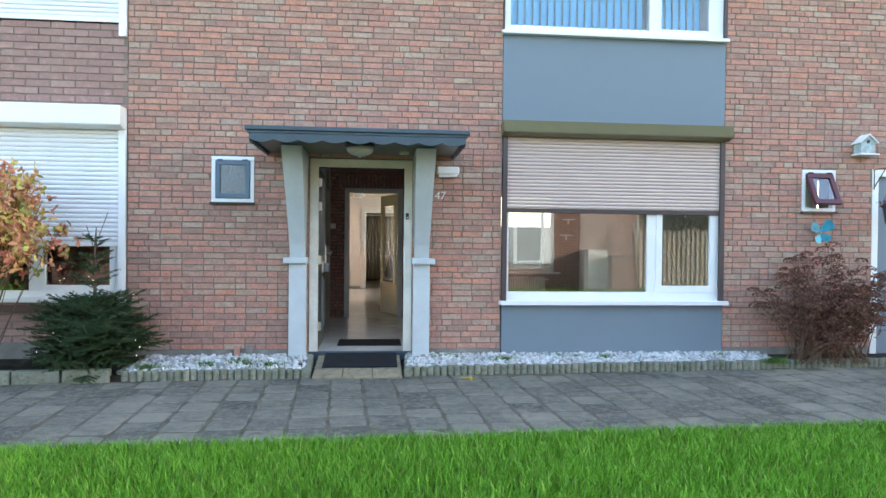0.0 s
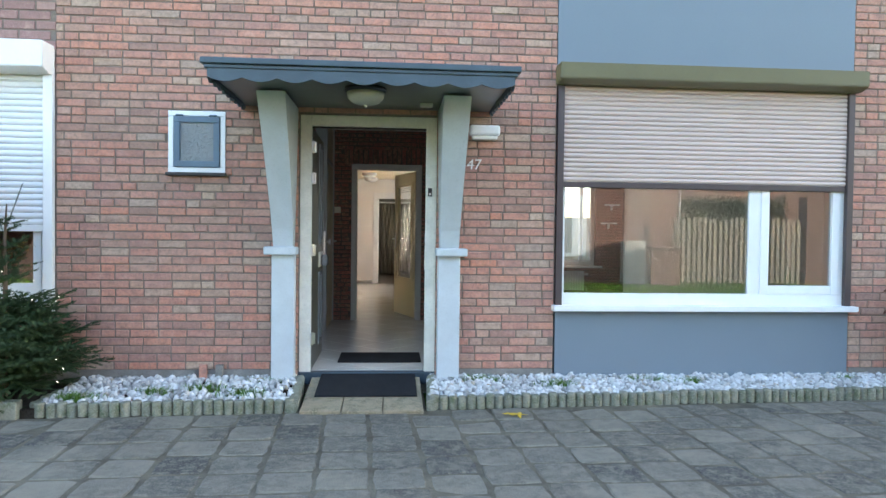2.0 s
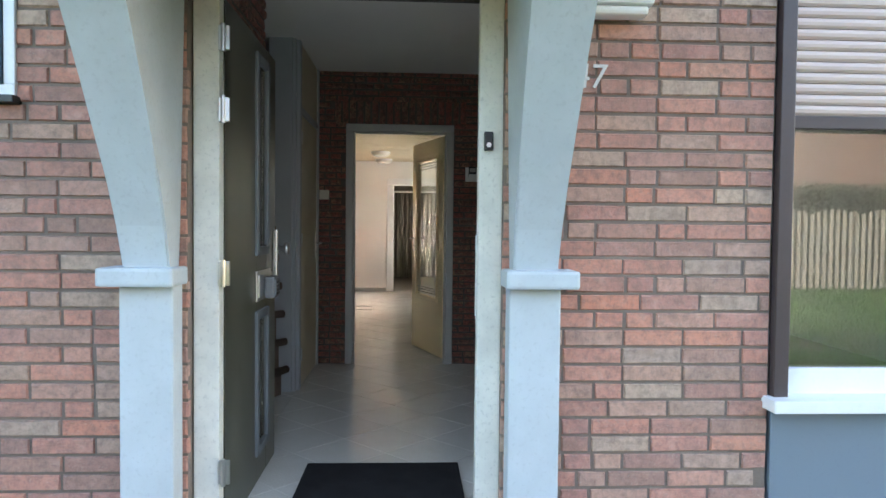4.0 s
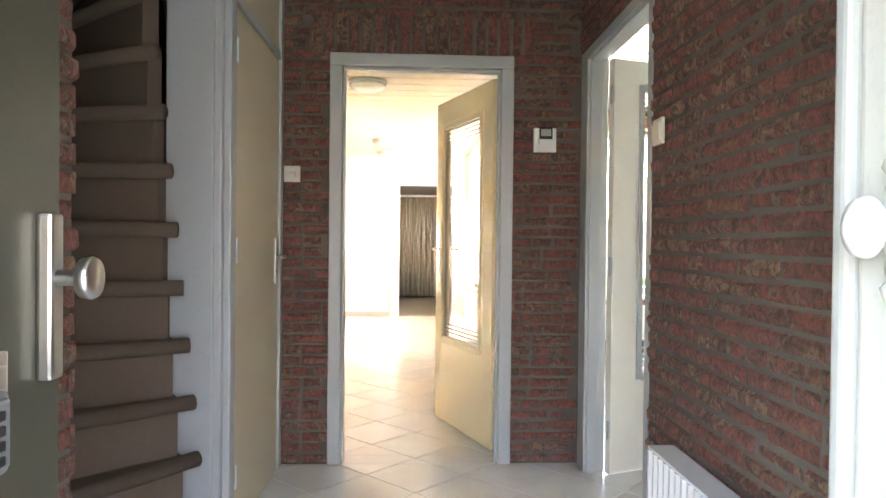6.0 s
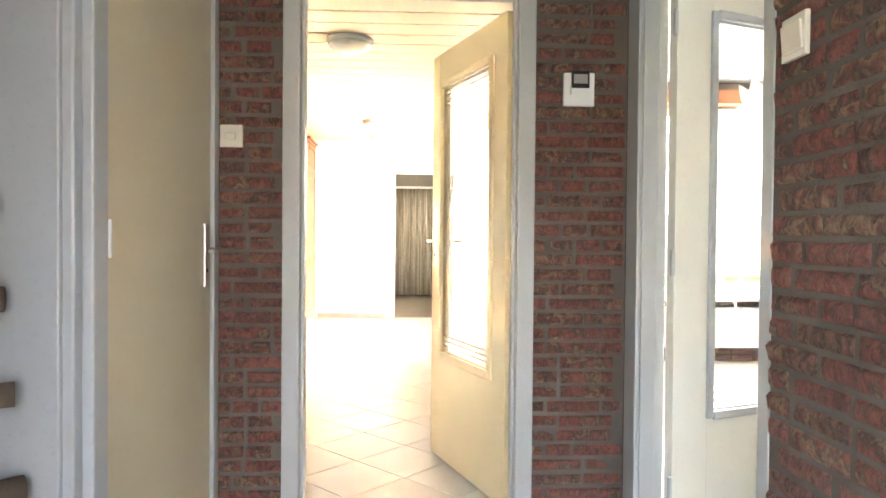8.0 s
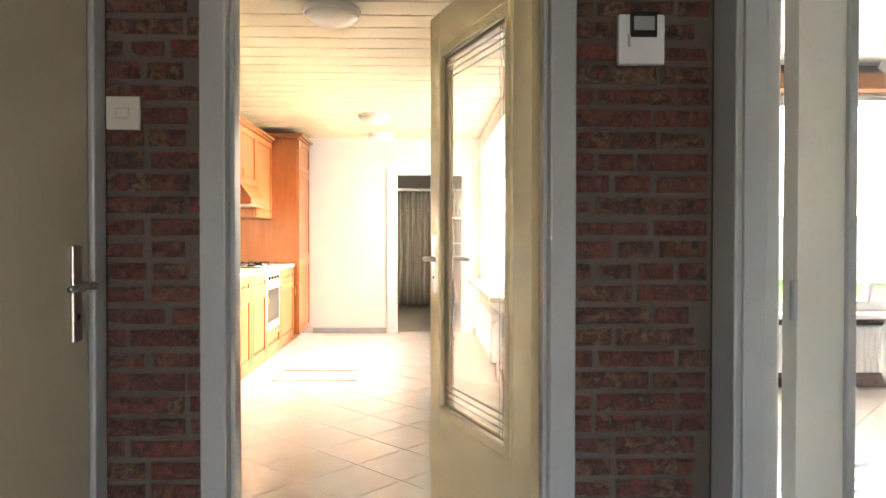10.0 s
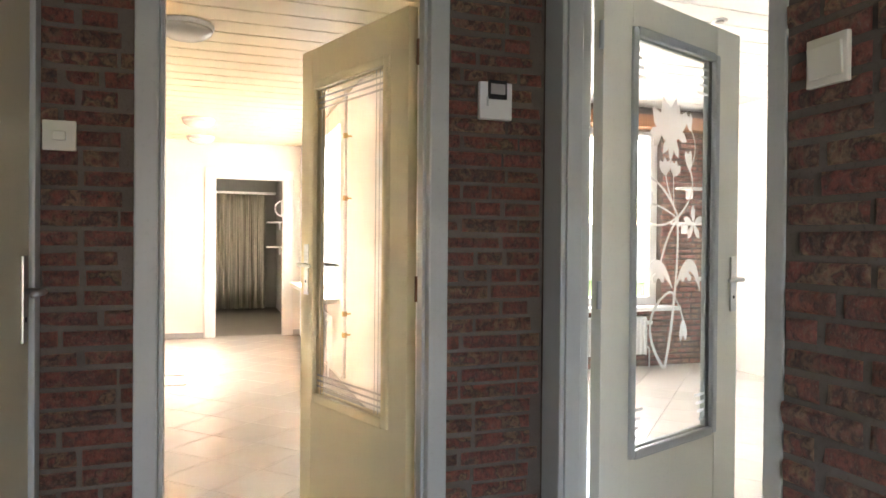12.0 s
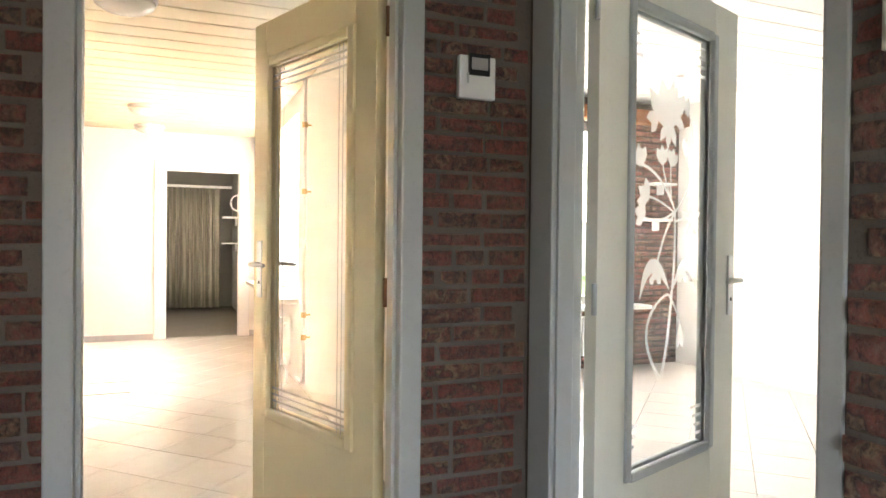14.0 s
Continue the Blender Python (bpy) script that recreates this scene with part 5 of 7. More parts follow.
for dz in (-0.027, -0.009, 0.009, 0.027):
    part("dial", boxes((-0.028, -0.097, dz - 0.006, 0.028, -0.092, dz + 0.006), bev=0.002), M_BLACK, ks, "black number dial")
for k in range(4):
    part("code_wheel", boxes((0.048, -0.066, -0.03 + 0.02 * k, 0.058, -0.034, -0.016 + 0.02 * k), bev=0.002), M_BLACK, ks)
# door mats
bm = boxes((0.29, 0.425, 0.001, 1.045, 0.895, 0.012), bev=0.004)
single("door_mat", bm, M_RUBBER, "thin black indoor door mat", "door mat")
bm = boxes((0.19, -0.485, -0.004, 0.975, 0.033, 0.009), bev=0.004)
mat = single("door_mat", bm, M_RUBBER, "black ribbed outdoor door mat on the stoop", "door mat")
mat.matrix_world = pose(0, 0, -0.027, 6.8, 0, 0)

# ---- kitchen structure ----
KX0, KX1, KB, KC = -1.30, 1.48, 10.09, 2.43
H_KW = (7.2, 9.75, 0.70, 2.25)
H_FD = (0.40, 1.31, -0.1, 2.03)
single("wall_kitchen_left", boxes((KX0 - 0.2, 5.2, 0, KX0, KB + 0.2, 2.9), (KX0 - 0.2, KY + 0.14, 0, KX0, 5.2, 2.9)), M_PLASTER, kind="structure")
single("wall_kitchen_right", wall_boxes([H_KW], 7.11, KB, 0, 2.9, KX1, KX1 + 0.25, "y"), M_PLASTER, "white plastered kitchen wall with a wide window", "wall", kind="structure")
single("wall_kitchen_inner", boxes((KX1, KY + 0.14, 0, 1.60, 7.11, 2.9)), M_PLASTER, kind="structure")
single("wall_kitchen_back", wall_boxes([H_FD], KX0, KX1 + 0.25, 0, 2.9, KB, KB + 0.12), M_PLASTER, "white plastered kitchen back wall with a doorway", "wall", kind="structure")
single("baseboard_kitchen", boxes((-0.60, KB - 0.012, 0, 0.31, KB - 0.0005, 0.07), (1.395, KB - 0.012, 0, KX1, KB - 0.0005, 0.07), bev=0.003), M_TRIM, kind="structure")


def plank_ceiling(name, x0, x1, y0, y1, z, mat, label, wide=0.19, narrow=0.028):
    bm = boxes((x0, y0, z + 0.012, x1, y1, z + 0.2))
    y = y0
    while y < y1 - 0.05:
        e = min(y + wide, y1)
        box(bm, x0, y + 0.003, z, x1, e - 0.003, z + 0.013)
        if e + narrow < y1:
            box(bm, x0, e + 0.003, z + 0.002, x1, e + narrow - 0.003, z + 0.013)
        y = e + narrow
    return single(name, bm, mat, label, "ceiling", kind="structure")


plank_ceiling("ceiling_kitchen", KX0, KX1, KY + 0.14, KB, KC, M_PLANKY, "cream lacquered board ceiling with grooves")


def ceiling_lamp(x, y, z, r, label):
    t = thing("ceiling_lamp", label, "ceiling lamp", x, y, z, group="kitchen ceiling lamps")
    bm = bmesh.new()
    lathe(bm, [(0.0, 0), (r, 0.0), (r * 1.02, -0.012), (r * 0.98, -0.028)], Matrix(), 36)
    part("base", bm, M_WHITE, t)
    bm = bmesh.new()
    lathe(bm, [(r * 0.96, -0.028), (r * 0.9, -0.05), (r * 0.65, -0.075), (r * 0.3, -0.088), (0.0, -0.09)], Matrix(), 36)
    part("shade", bm, M_LAMPGLASS, t, "domed opal shade", True)


for ly in (5.42, 8.52, 9.70):
    ceiling_lamp(0.272, ly, KC, 0.156, "round opal ceiling lamp on the board ceiling")

# kitchen window, sill, radiator, pipes
def side_window(name, x, y0, y1, z0, z1, label, shade=False):
    t = thing(name, label, "window", x, (y0 + y1) / 2, z0, kind="structure")
    inv = t.matrix_world.inverted()
    w = 0.06
    mid = [y0, y0 + (y1 - y0) * 0.36, y1]
    dims = [(x, y0, z0, x + 0.07, y1, z0 + w), (x, y0, z1 - w, x + 0.07, y1, z1), (x + 0.003, y0, z1 - 0.40, x + 0.067, y1, z1 - 0.35)]
    for m in mid:
        a = min(max(m - w / 2, y0), y1 - w)
        dims.append((x + 0.001, a, z0 + w, x + 0.069, a + w, z1 - w))
    bm = boxes(*dims, bev=0.004)
    bm.transform(inv)
    part("window_frame", bm, M_WHITE, t)
    for a, c in zip(mid, mid[1:]):
        bm = boxes((x + 0.03, a, z0 + w, x + 0.035, c, z1 - w))
        bm.transform(inv)
        p = part("pane", bm, M_GLASS, t)
        p.visible_shadow = shade
    return t


side_window("window_6", KX1 + 0.12, *H_KW[:2], *H_KW[2:], "white kitchen window with top lights", True)
single("window_sill_kitchen", boxes((KX1 - 0.16, 7.15, 0.655, KX1 + 0.12, 9.8, 0.699), bev=0.008), M_WORKTOP, "deep cream window sill over the radiator", "window sill", kind="structure")
radiator(KX1 - 0.08, 8.05, 0.13, -90, 1.6, 0.41, "white panel radiator under the kitchen window", 34)
pipes = thing("heating_pipe", "white heating riser with brass clamps on the wall", "pipe", KX1 - 0.05, 6.66, 0)
bm = bmesh.new()
tube(bm, [(0, 0, 0.10), (0, 0, 1.0), (0, 0, 1.9), (0, 0, 2.40)], 0.014, 10)
part("riser", bm, M_WHITE, pipes)
bm = bmesh.new()
tube(bm, [(0, 0.0, 0.14), (-0.01, 0.05, 0.10), (-0.01, 0.25, 0.10)], 0.012, 10)
part("branch", bm, M_WHITE, pipes)
for hz in (0.45, 0.62, 1.55, 2.05):
    bm = bmesh.new()
    cyl(bm, (0, 0, hz - 0.02), (0, 0, hz + 0.02), 0.02, seg=12)
    cyl(bm, (0, 0, hz), (0.05, 0, hz), 0.007, seg=8)
    part("clamp", bm, M_BRASS, pipes, "brass pipe clamp")

door_frame_unit("door_frame_back", "white frame of the doorway behind the kitchen", 0.318, 1.39, 2.115, KB, "x", 0.12, 0.13, 0.02, M_WHITE)
hatch = single("floor_hatch", boxes((-0.485, 7.24, 0.0005, 0.215, 7.265, 0.004), (-0.485, 7.68, 0.0005, 0.215, 7.705, 0.004), (-0.485, 7.265, 0.0005, -0.46, 7.68, 0.004), (0.19, 7.265, 0.0005, 0.215, 7.68, 0.004)), M_HATCH, "grey metal trim of a floor hatch", "floor hatch", kind="structure")


# ---- kitchen cabinets ----
def raised_door(w, h, arch=False):
    """A frame-and-panel cabinet front in its own plane: x 0..w, z 0..h, face towards -y."""
    bm = bmesh.new()
    s = min(0.06, w * 0.18)
    box(bm, 0, -0.02, 0, s, 0, h, bev=0.004)
    box(bm, w - s, -0.02, 0, w, 0, h, bev=0.004)
    box(bm, s, -0.0195, 0, w - s, 0, s, bev=0.004)
    box(bm, s, -0.0195, h - s, w - s, 0, h, bev=0.004)
    a = s - 0.002
    vs = []
    for d, y in ((0, -0.006), (0.03, -0.017)):
        vs.append([bm.verts.new(p) for p in ((a + d, y, a + d), (w - a - d, y, a + d), (w - a - d, y, h - a - d), (a + d, y, h - a - d))])
    for k in range(4):
        bm.faces.new((vs[0][k], vs[0][(k + 1) % 4], vs[1][(k + 1) % 4], vs[1][k]))
    bm.faces.new(vs[1])
    return bm


def cup_handle(t, m, vertical=True):
    bm = bmesh.new()
    if vertical:
        tube(bm, [(0, 0, -0.05), (0, -0.022, -0.04), (0, -0.028, 0), (0, -0.022, 0.04), (0, 0, 0.05)], [0.004, 0.005, 0.007, 0.005, 0.004], 8)
    else:
        tube(bm, [(-0.05, 0, 0), (-0.04, -0.022, -0.004), (0, -0.028, -0.008), (0.04, -0.022, -0.004), (0.05, 0, 0)], [0.004, 0.005, 0.007, 0.005, 0.004], 8)
    bm.transform(m)
    part("handle", bm, M_BRASS, t, "brass bow handle")


def cabinet(name, label, y0, y1, z0, z1, depth, fronts, x_back=KX0, body_top=True):
    """A unit against the wall x_back, its fronts facing +x. fronts: (z0, z1, kind)."""
    t = thing(name, label, "kitchen cabinet", x_back + depth, y0, z0, 90)
    # local x runs along +y, local -y runs along +x
    w = y1 - y0
    part("body", boxes((0.001, 0.0, 0, w - 0.001, depth - 0.001, z1 - z0), bev=0.002), M_CHERRY, t)
    for a, c, kind in fronts:
        m = Matrix.Translation((0.003, -0.001, a - z0 + 0.002))
        if kind == "glass":
            bm = bmesh.new()
            h, s = c - a - 0.004, 0.06
            ww = w - 0.006
            for d in ((0, -0.02, 0, s, 0, h), (ww - s, -0.02, 0, ww, 0, h), (s, -0.0195, 0, ww - s, 0, s), (s, -0.0195, h - s, ww - s, 0, h)):
                box(bm, *d, bev=0.004)
            bm.transform(m)
            f = part("door", bm, M_CHERRY, t)
            bm = boxes((s, -0.012, s, ww - s, -0.008, h - s))
            bm.transform(m)
            part("pane", bm, M_PATTERN, f)
            bm = bmesh.new()
            for k in range(1, 3):
                tube(bm, [(s + (ww - 2 * s) * k / 3 + 0.02 * math.sin(q * 2.2 + k), -0.014, s + (h - 2 * s) * q / 6) for q in range(7)], 0.003, 6)
            tube(bm, [(s, -0.014, h * 0.66), (ww / 2, -0.014, h * 0.72), (ww - s, -0.014, h * 0.66)], 0.003, 6)
            bm.transform(m)
            part("leading", bm, M_STEEL, f)
            cup_handle(f, m @ Matrix.Translation((0.03, -0.02, 0.10)))
        elif kind == "oven":
            bm = boxes((0.002, -0.018, 0.0, w - 0.008, 0.0, c - a - 0.004), bev=0.004)
            bm.transform(m)
            f = part("oven_front", bm, M_STEEL, t, "grey steel built-in oven front")
            bm = boxes((0.06, -0.021, 0.08, w - 0.07, -0.017, c - a - 0.17), bev=0.003)
            bm.transform(m)
            part("oven_window", bm, M_BLACK, f, "dark oven window")
            bm = bmesh.new()
            tube(bm, [(0.06, -0.018, c - a - 0.14), (0.07, -0.05, c - a - 0.14), (w - 0.08, -0.05, c - a - 0.14), (w - 0.07, -0.018, c - a - 0.14)], 0.007, 8)
            bm.transform(m)
            part("oven_handle", bm, M_CHROME, f)
            for k in range(4):
                bm = bmesh.new()
                cyl(bm, (0.1 + 0.12 * k, -0.035, c - a - 0.06), (0.1 + 0.12 * k, -0.018, c - a - 0.06), 0.016, seg=14)
                bm.transform(m)
                part("knob", bm, M_BLACK, f)
        else:
            bm = raised_door(w - 0.006, c - a - 0.004)
            bm.transform(m)
            f = part("drawer_front" if kind == "drawer" else "door", bm, M_CHERRY, t)
            if kind == "drawer":
                cup_handle(f, m @ Matrix.Translation((w / 2, -0.02, (c - a) / 2)), False)
            else:
                cup_handle(f, m @ Matrix.Translation((w - 0.045 if kind == "doorR" else 0.035, -0.02, (c - a) * (0.15 if z0 > 1 else 0.82))))
    return t


BD = 0.60
edges = [6.8, 7.4, 7.95, 8.55, 9.25]
for i, (a, c) in enumerate(zip(edges, edges[1:])):
    if i == 2:
        cabinet("base_cabinet", "cherry base unit with a built-in oven", a, c, 0.10, 0.86, BD, [(0.30, 0.86, "oven"), (0.10, 0.30, "drawer")])
    else:
        cabinet("base_cabinet", "cherry base unit with raised panel door and drawer", a, c, 0.10, 0.86, BD, [(0.70, 0.86, "drawer"), (0.10, 0.70, "doorR" if i % 2 else "door")])["group"] = "kitchen base units"
single("plinth_kitchen", boxes((KX0, 6.8, 0.0005, KX0 + 0.56, 9.95, 0.099)), M_CHERRY, "cherry plinth under the kitchen units", "plinth", kind="structure")
cabinet("tall_cabinet", "tall cherry larder unit beside the back wall", 9.25, 9.95, 0.10, 2.30, 0.66, [(1.95, 2.30, "door"), (0.95, 1.95, "door"), (0.10, 0.95, "door")])
for i, (a, c) in enumerate(((6.8, 7.4), (7.4, 7.95), (8.55, 9.25))):
    cabinet("wall_cabinet", "cherry wall unit with leaded glass door" if i in (0, 1) else "cherry wall unit with raised panel door", a, c, 1.40, 2.24, 0.36, [(1.40, 2.24, "glass" if i in (0, 1) else "door")])["group"] = "kitchen wall units"
cabinet("hood_cabinet", "cherry wall unit over the cooker hood", 7.95, 8.55, 1.70, 2.24, 0.36, [(1.70, 2.24, "door")])
hood = thing("cooker_hood", "cherry-fronted cooker hood with a steel grille", "cooker hood", KX0, 8.25, 1.55)
bm = bmesh.new()
prism(bm, [(0.0, 1.50), (0.48, 1.50), (0.48, 1.56), (0.37, 1.699), (0.0, 1.699)], -0.297, 0.297, "y")
bm.transform(Matrix.Translation((0, 0, -1.55)))
part("canopy", bm, M_CHERRY, hood)
part("grille", boxes((0.03, -0.27, -0.058, 0.46, 0.27, -0.051)), M_STEEL, hood)
bm = bmesh.new()
for d in ((KX0, 6.8, 2.245, KX0 + 0.39, 9.245, 2.27), (KX0, 6.8, 2.271, KX0 + 0.42, 9.245, 2.295), (KX0, 9.25, 2.305, KX0 + 0.69, 9.96, 2.33), (KX0, 9.25, 2.331, KX0 + 0.72, 9.97, 2.36)):
    box(bm, *d, bev=0.006)
single("cornice_kitchen", bm, M_CHERRY, "cherry cornice on the kitchen wall units", "cornice", kind="structure")
single("worktop", boxes((KX0, 6.8, 0.865, KX0 + 0.63, 9.245, 0.90), bev=0.008), M_WORKTOP, "cream laminate kitchen worktop", "worktop")
V = boxes()
for k in range(12):
    for j in range(4):
        box(V, KX0 + 0.0005, 7.0 + 0.15 * k + 0.002, 0.90 + 0.15 * j + 0.002 - 0.0, KX0 + 0.006, 7.0 + 0.15 * (k + 1) - 0.002, 0.90 + 0.15 * min(j + 1, 4) - 0.1 * (j == 3) - 0.002)
single("splashback", V, M_TILEW, "white tiled splashback over the worktop", "splashback", kind="structure")
hob = thing("gas_hob", "four-burner gas hob with black pan supports", "hob", KX0 + 0.32, 8.25, 0.901)
part("plate", boxes((-0.25, -0.28, 0, 0.25, 0.28, 0.012), bev=0.004), M_STEEL, hob)
for sx in (-0.12, 0.12):
    for sy in (-0.14, 0.14):
        bm = bmesh.new()
        cyl(bm, (sx, sy, 0.012), (sx, sy, 0.03), 0.04, 0.032)
        part("burner", bm, M_BLACK, hob)
        bm = bmesh.new()
        box(bm, sx - 0.1, sy - 0.005, 0.038, sx + 0.1, sy + 0.005, 0.048)
        box(bm, sx - 0.005, sy - 0.1, 0.0385, sx + 0.005, sy + 0.1, 0.0485)
        for e in ((-0.1, 0), (0.1, 0), (0, -0.1), (0, 0.1)):
            cyl(bm, (sx + e[0] * 0.97, sy + e[1] * 0.97, 0.012), (sx + e[0] * 0.97, sy + e[1] * 0.97, 0.042), 0.005, seg=8)
        part("pan_support", bm, M_BLACK, hob)

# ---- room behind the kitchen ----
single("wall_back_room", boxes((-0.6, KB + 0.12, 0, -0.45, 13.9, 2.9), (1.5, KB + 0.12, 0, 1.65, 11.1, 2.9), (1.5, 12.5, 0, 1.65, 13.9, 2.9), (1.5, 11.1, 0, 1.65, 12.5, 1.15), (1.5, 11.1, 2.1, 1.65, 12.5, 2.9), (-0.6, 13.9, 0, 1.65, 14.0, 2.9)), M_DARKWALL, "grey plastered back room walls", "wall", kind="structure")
single("ceiling_back_room", boxes((-0.6, KB + 0.12, 2.36, 1.65, 13.9, 2.55)), M_PLASTER, kind="structure")
side_window("window_8", 1.53, 11.1, 12.5, 1.15, 2.1, "small white window of the back room")
cur = thing("curtain", "long striped grey-beige curtain on a rail", "curtain", 0.6, 13.45, 0)
bm = bmesh.new()
n = 150
for lo, hi in ((0.03, 2.02),):
    rows = []
    for z in (lo, (lo + hi) / 2, hi):
        rows.append([bm.verts.new((-0.75 + 1.42 * i / n, 0.05 * math.sin(i * 0.55) * (1.1 - 0.3 * z / hi) + 0.015 * math.sin(i * 1.7), z)) for i in range(n + 1)])
    for a, c in zip(rows, rows[1:]):
        for i in range(n):
            bm.faces.new((a[i], a[i + 1], c[i + 1], c[i]))
cloth = part("cloth", bm, M_CURTAIN, cur, "", True)
cloth.modifiers.new("thickness", "SOLIDIFY").thickness = 0.003
part("rail", boxes((-1.0, -0.03, 2.03, 0.85, 0.03, 2.07), bev=0.004), M_WHITE, cur, "white curtain rail")
sh = thing("wall_shelf", "small white wall shelves in the back room", "shelf", 1.5, 13.0, 1.1)
for z in (0.0, 0.42):
    part("board", boxes((-0.22, -0.25, z, -0.001, 0.25, z + 0.02), bev=0.003), M_WHITE, sh)
    part("upright", boxes((-0.03, -0.02, z - 0.12, -0.002, 0.02, z - 0.001), bev=0.003), M_WHITE, sh)
hk = thing("towel_ring", "pale curved wall ring beside the curtain", "wall ring", 1.5, 12.62, 1.75)
bm = bmesh.new()
tube(bm, [(-0.03 - 0.1 * math.sin(math.pi * k / 10), 0, 0.12 * math.cos(math.pi * k / 10)) for k in range(11)], 0.012, 8)
part("ring", bm, M_WHITE, hk, "", True)
part("plate", boxes((-0.03, -0.03, -0.14, -0.001, 0.03, 0.14), bev=0.004), M_WHITE, hk)

# ---- living room ----
LX1, LB, LC = 5.2, 6.92, 2.55
H_LW = (2.05, 4.65, 0.60, 2.33)
single("wall_living_right", boxes((LX1, 0.3, 0, LX1 + 0.2, LB, 2.9)), M_LRWALL, "white papered living-room wall", "wall", kind="structure")
wall_lb = single("wall_living_back", wall_boxes([H_LW], 1.62, LX1 + 0.2, 0, 2.75, LB, LB + 0.23), M_MORTAR_IN, "living-room back wall with brick beside the window", "wall", kind="structure")
plb = list(lay_courses(2.6, LX1, 0.0, 2.45, 0.0556, [H_LW], 31, 0.195, 0.093, 0.013))
PENDING += [("brick", *b) for b in brick_wall(wall_lb, Matrix.Translation((0, LB - 0.008, 0)), plb, M_HBRICK, M_HBRICK_J, lambda u, z: abs(u - 4.6), 1.0)]
single("wall_living_front", wall_boxes([(2.2, 4.75, 0.53, 2.46)], 1.6, LX1, 0, 2.9, 0.301, 0.32), M_LRWALL, kind="structure")
plank_ceiling("ceiling_living", 1.6, LX1, 0.3, LB, LC, M_PLANKW, "white board ceiling of the living room")
t = thing("window_7", "wide white living-room garden window", "window", 3.25, LB + 0.08, 0.60, kind="structure")
inv = t.matrix_world.inverted()
bm = boxes((2.05, LB + 0.08, 0.60, 4.65, LB + 0.15, 0.68), (2.05, LB + 0.08, 2.25, 4.65, LB + 0.15, 2.33), (2.05, LB + 0.081, 0.68, 2.13, LB + 0.149, 2.25), (4.57, LB + 0.081, 0.68, 4.65, LB + 0.149, 2.25), (4.36, LB + 0.081, 0.68, 4.42, LB + 0.149, 2.25), (3.5, LB + 0.081, 0.68, 3.6, LB + 0.149, 2.25), bev=0.004)
bm.transform(inv)
part("window_frame", bm, M_WHITE, t)
for a, c in ((2.13, 3.5), (3.6, 4.36), (4.42, 4.57)):
    bm = boxes((a, LB + 0.11, 0.68, c, LB + 0.116, 2.25))
    bm.transform(inv)
    part("pane", bm, M_GLASS, t).visible_shadow = False
bm = boxes((1.9, LB - 0.22, 0.565, 4.72, LB + 0.08, 0.602), bev=0.006)
bm.transform(inv)
part("window_sill", bm, M_WHITE, t)
single("curtain_pelmet", boxes((1.75, LB - 0.16, 2.33, 5.19, LB - 0.02, 2.45), bev=0.005), M_BROWNBEAM, "orange-brown wooden curtain pelmet over the window", "pelmet")
radiator(3.4, LB - 0.07, 0.12, 0, 2.0, 0.38, "long white panel radiator under the garden window", 40)
for k, (px, py) in enumerate(((4.3, 5.9), (4.75, 4.6), (3.3, 4.6))):
    t = thing("ceiling_spot", "small recessed ceiling spot", "spotlight", px, py, LC, group="living-room spots")
    bm = bmesh.new()
    lathe(bm, [(0.03, -0.002), (0.045, -0.002), (0.048, -0.006), (0.040, -0.012), (0.03, -0.010)], Matrix(), 20)
    part("rim", bm, M_CHROME, t)
    bm = bmesh.new()
    lathe(bm, [(0.0, -0.004), (0.03, -0.004), (0.025, -0.018), (0.0, -0.02)], Matrix(), 16)
    part("bulb", bm, M_STEEL, t)
shelf = thing("corner_shelf", "small white corner shelf on the brick wall", "shelf", 4.95, LB, 1.75)
part("board", boxes((-0.16, -0.14, 0, 0.12, -0.012, 0.025), bev=0.008), M_WHITE, shelf)
part("bracket", boxes((-0.03, -0.1, -0.09, -0.01, -0.012, -0.001), bev=0.004), M_WHITE, shelf)
copy_thing(shelf, pose(4.9, LB, 1.40))

# ---- garden behind, seen as brightness beyond the windows ----
single("garden_fence_back", boxes((-6, 24, GZ, 26, 24.3, 2.0)), M_FENCE, "far wooden garden fence", "fence", kind="structure")

# ---- front garden things ----
rnd = random.Random(7)


def stone_field(name, label, regions, material, n, smin, smax, top):
    base = bmesh.new()
    bmesh.ops.create_icosphere(base, subdivisions=1, radius=1)
    bv = [v.co.copy() for v in base.verts]
    bf = [tuple(v.index for v in f.verts) for f in base.faces]
    base.free()
    V, F = [], []
    for _ in range(n):
        x0, x1, front, back = rnd.choice(regions)
        x = rnd.uniform(x0, x1)
        y0, y1 = front(x) + 0.03, back
        if y1 < y0:
            continue
        y = rnd.uniform(y0, y1)
        s = rnd.uniform(smin, smax)
        q = Euler((rnd.uniform(0, 6), rnd.uniform(0, 6), rnd.uniform(0, 6))).to_matrix()
        sc = Vector((s * rnd.uniform(0.8, 1.35), s * rnd.uniform(0.7, 1.1), s * rnd.uniform(0.5, 0.8)))
        o = len(V)
        z = top + rnd.uniform(-0.006, 0.018) + sc.z * 0.3 + 0.04 * (y - y0) / max(y1 - y0, 0.05)
        for v in bv:
            w = q @ Vector((v.x * sc.x * rnd.uniform(0.85, 1.12), v.y * sc.y, v.z * sc.z))
            V.append((x + w.x, y + w.y, z + w.z))
        F += [tuple(o + k for k in f) for f in bf]
    ob = from_lists(name, V, F, material)
    for p in ob.data.polygons:
        p.use_smooth = True
    return tagged(ob, label, "pebbles", kind="stuff")


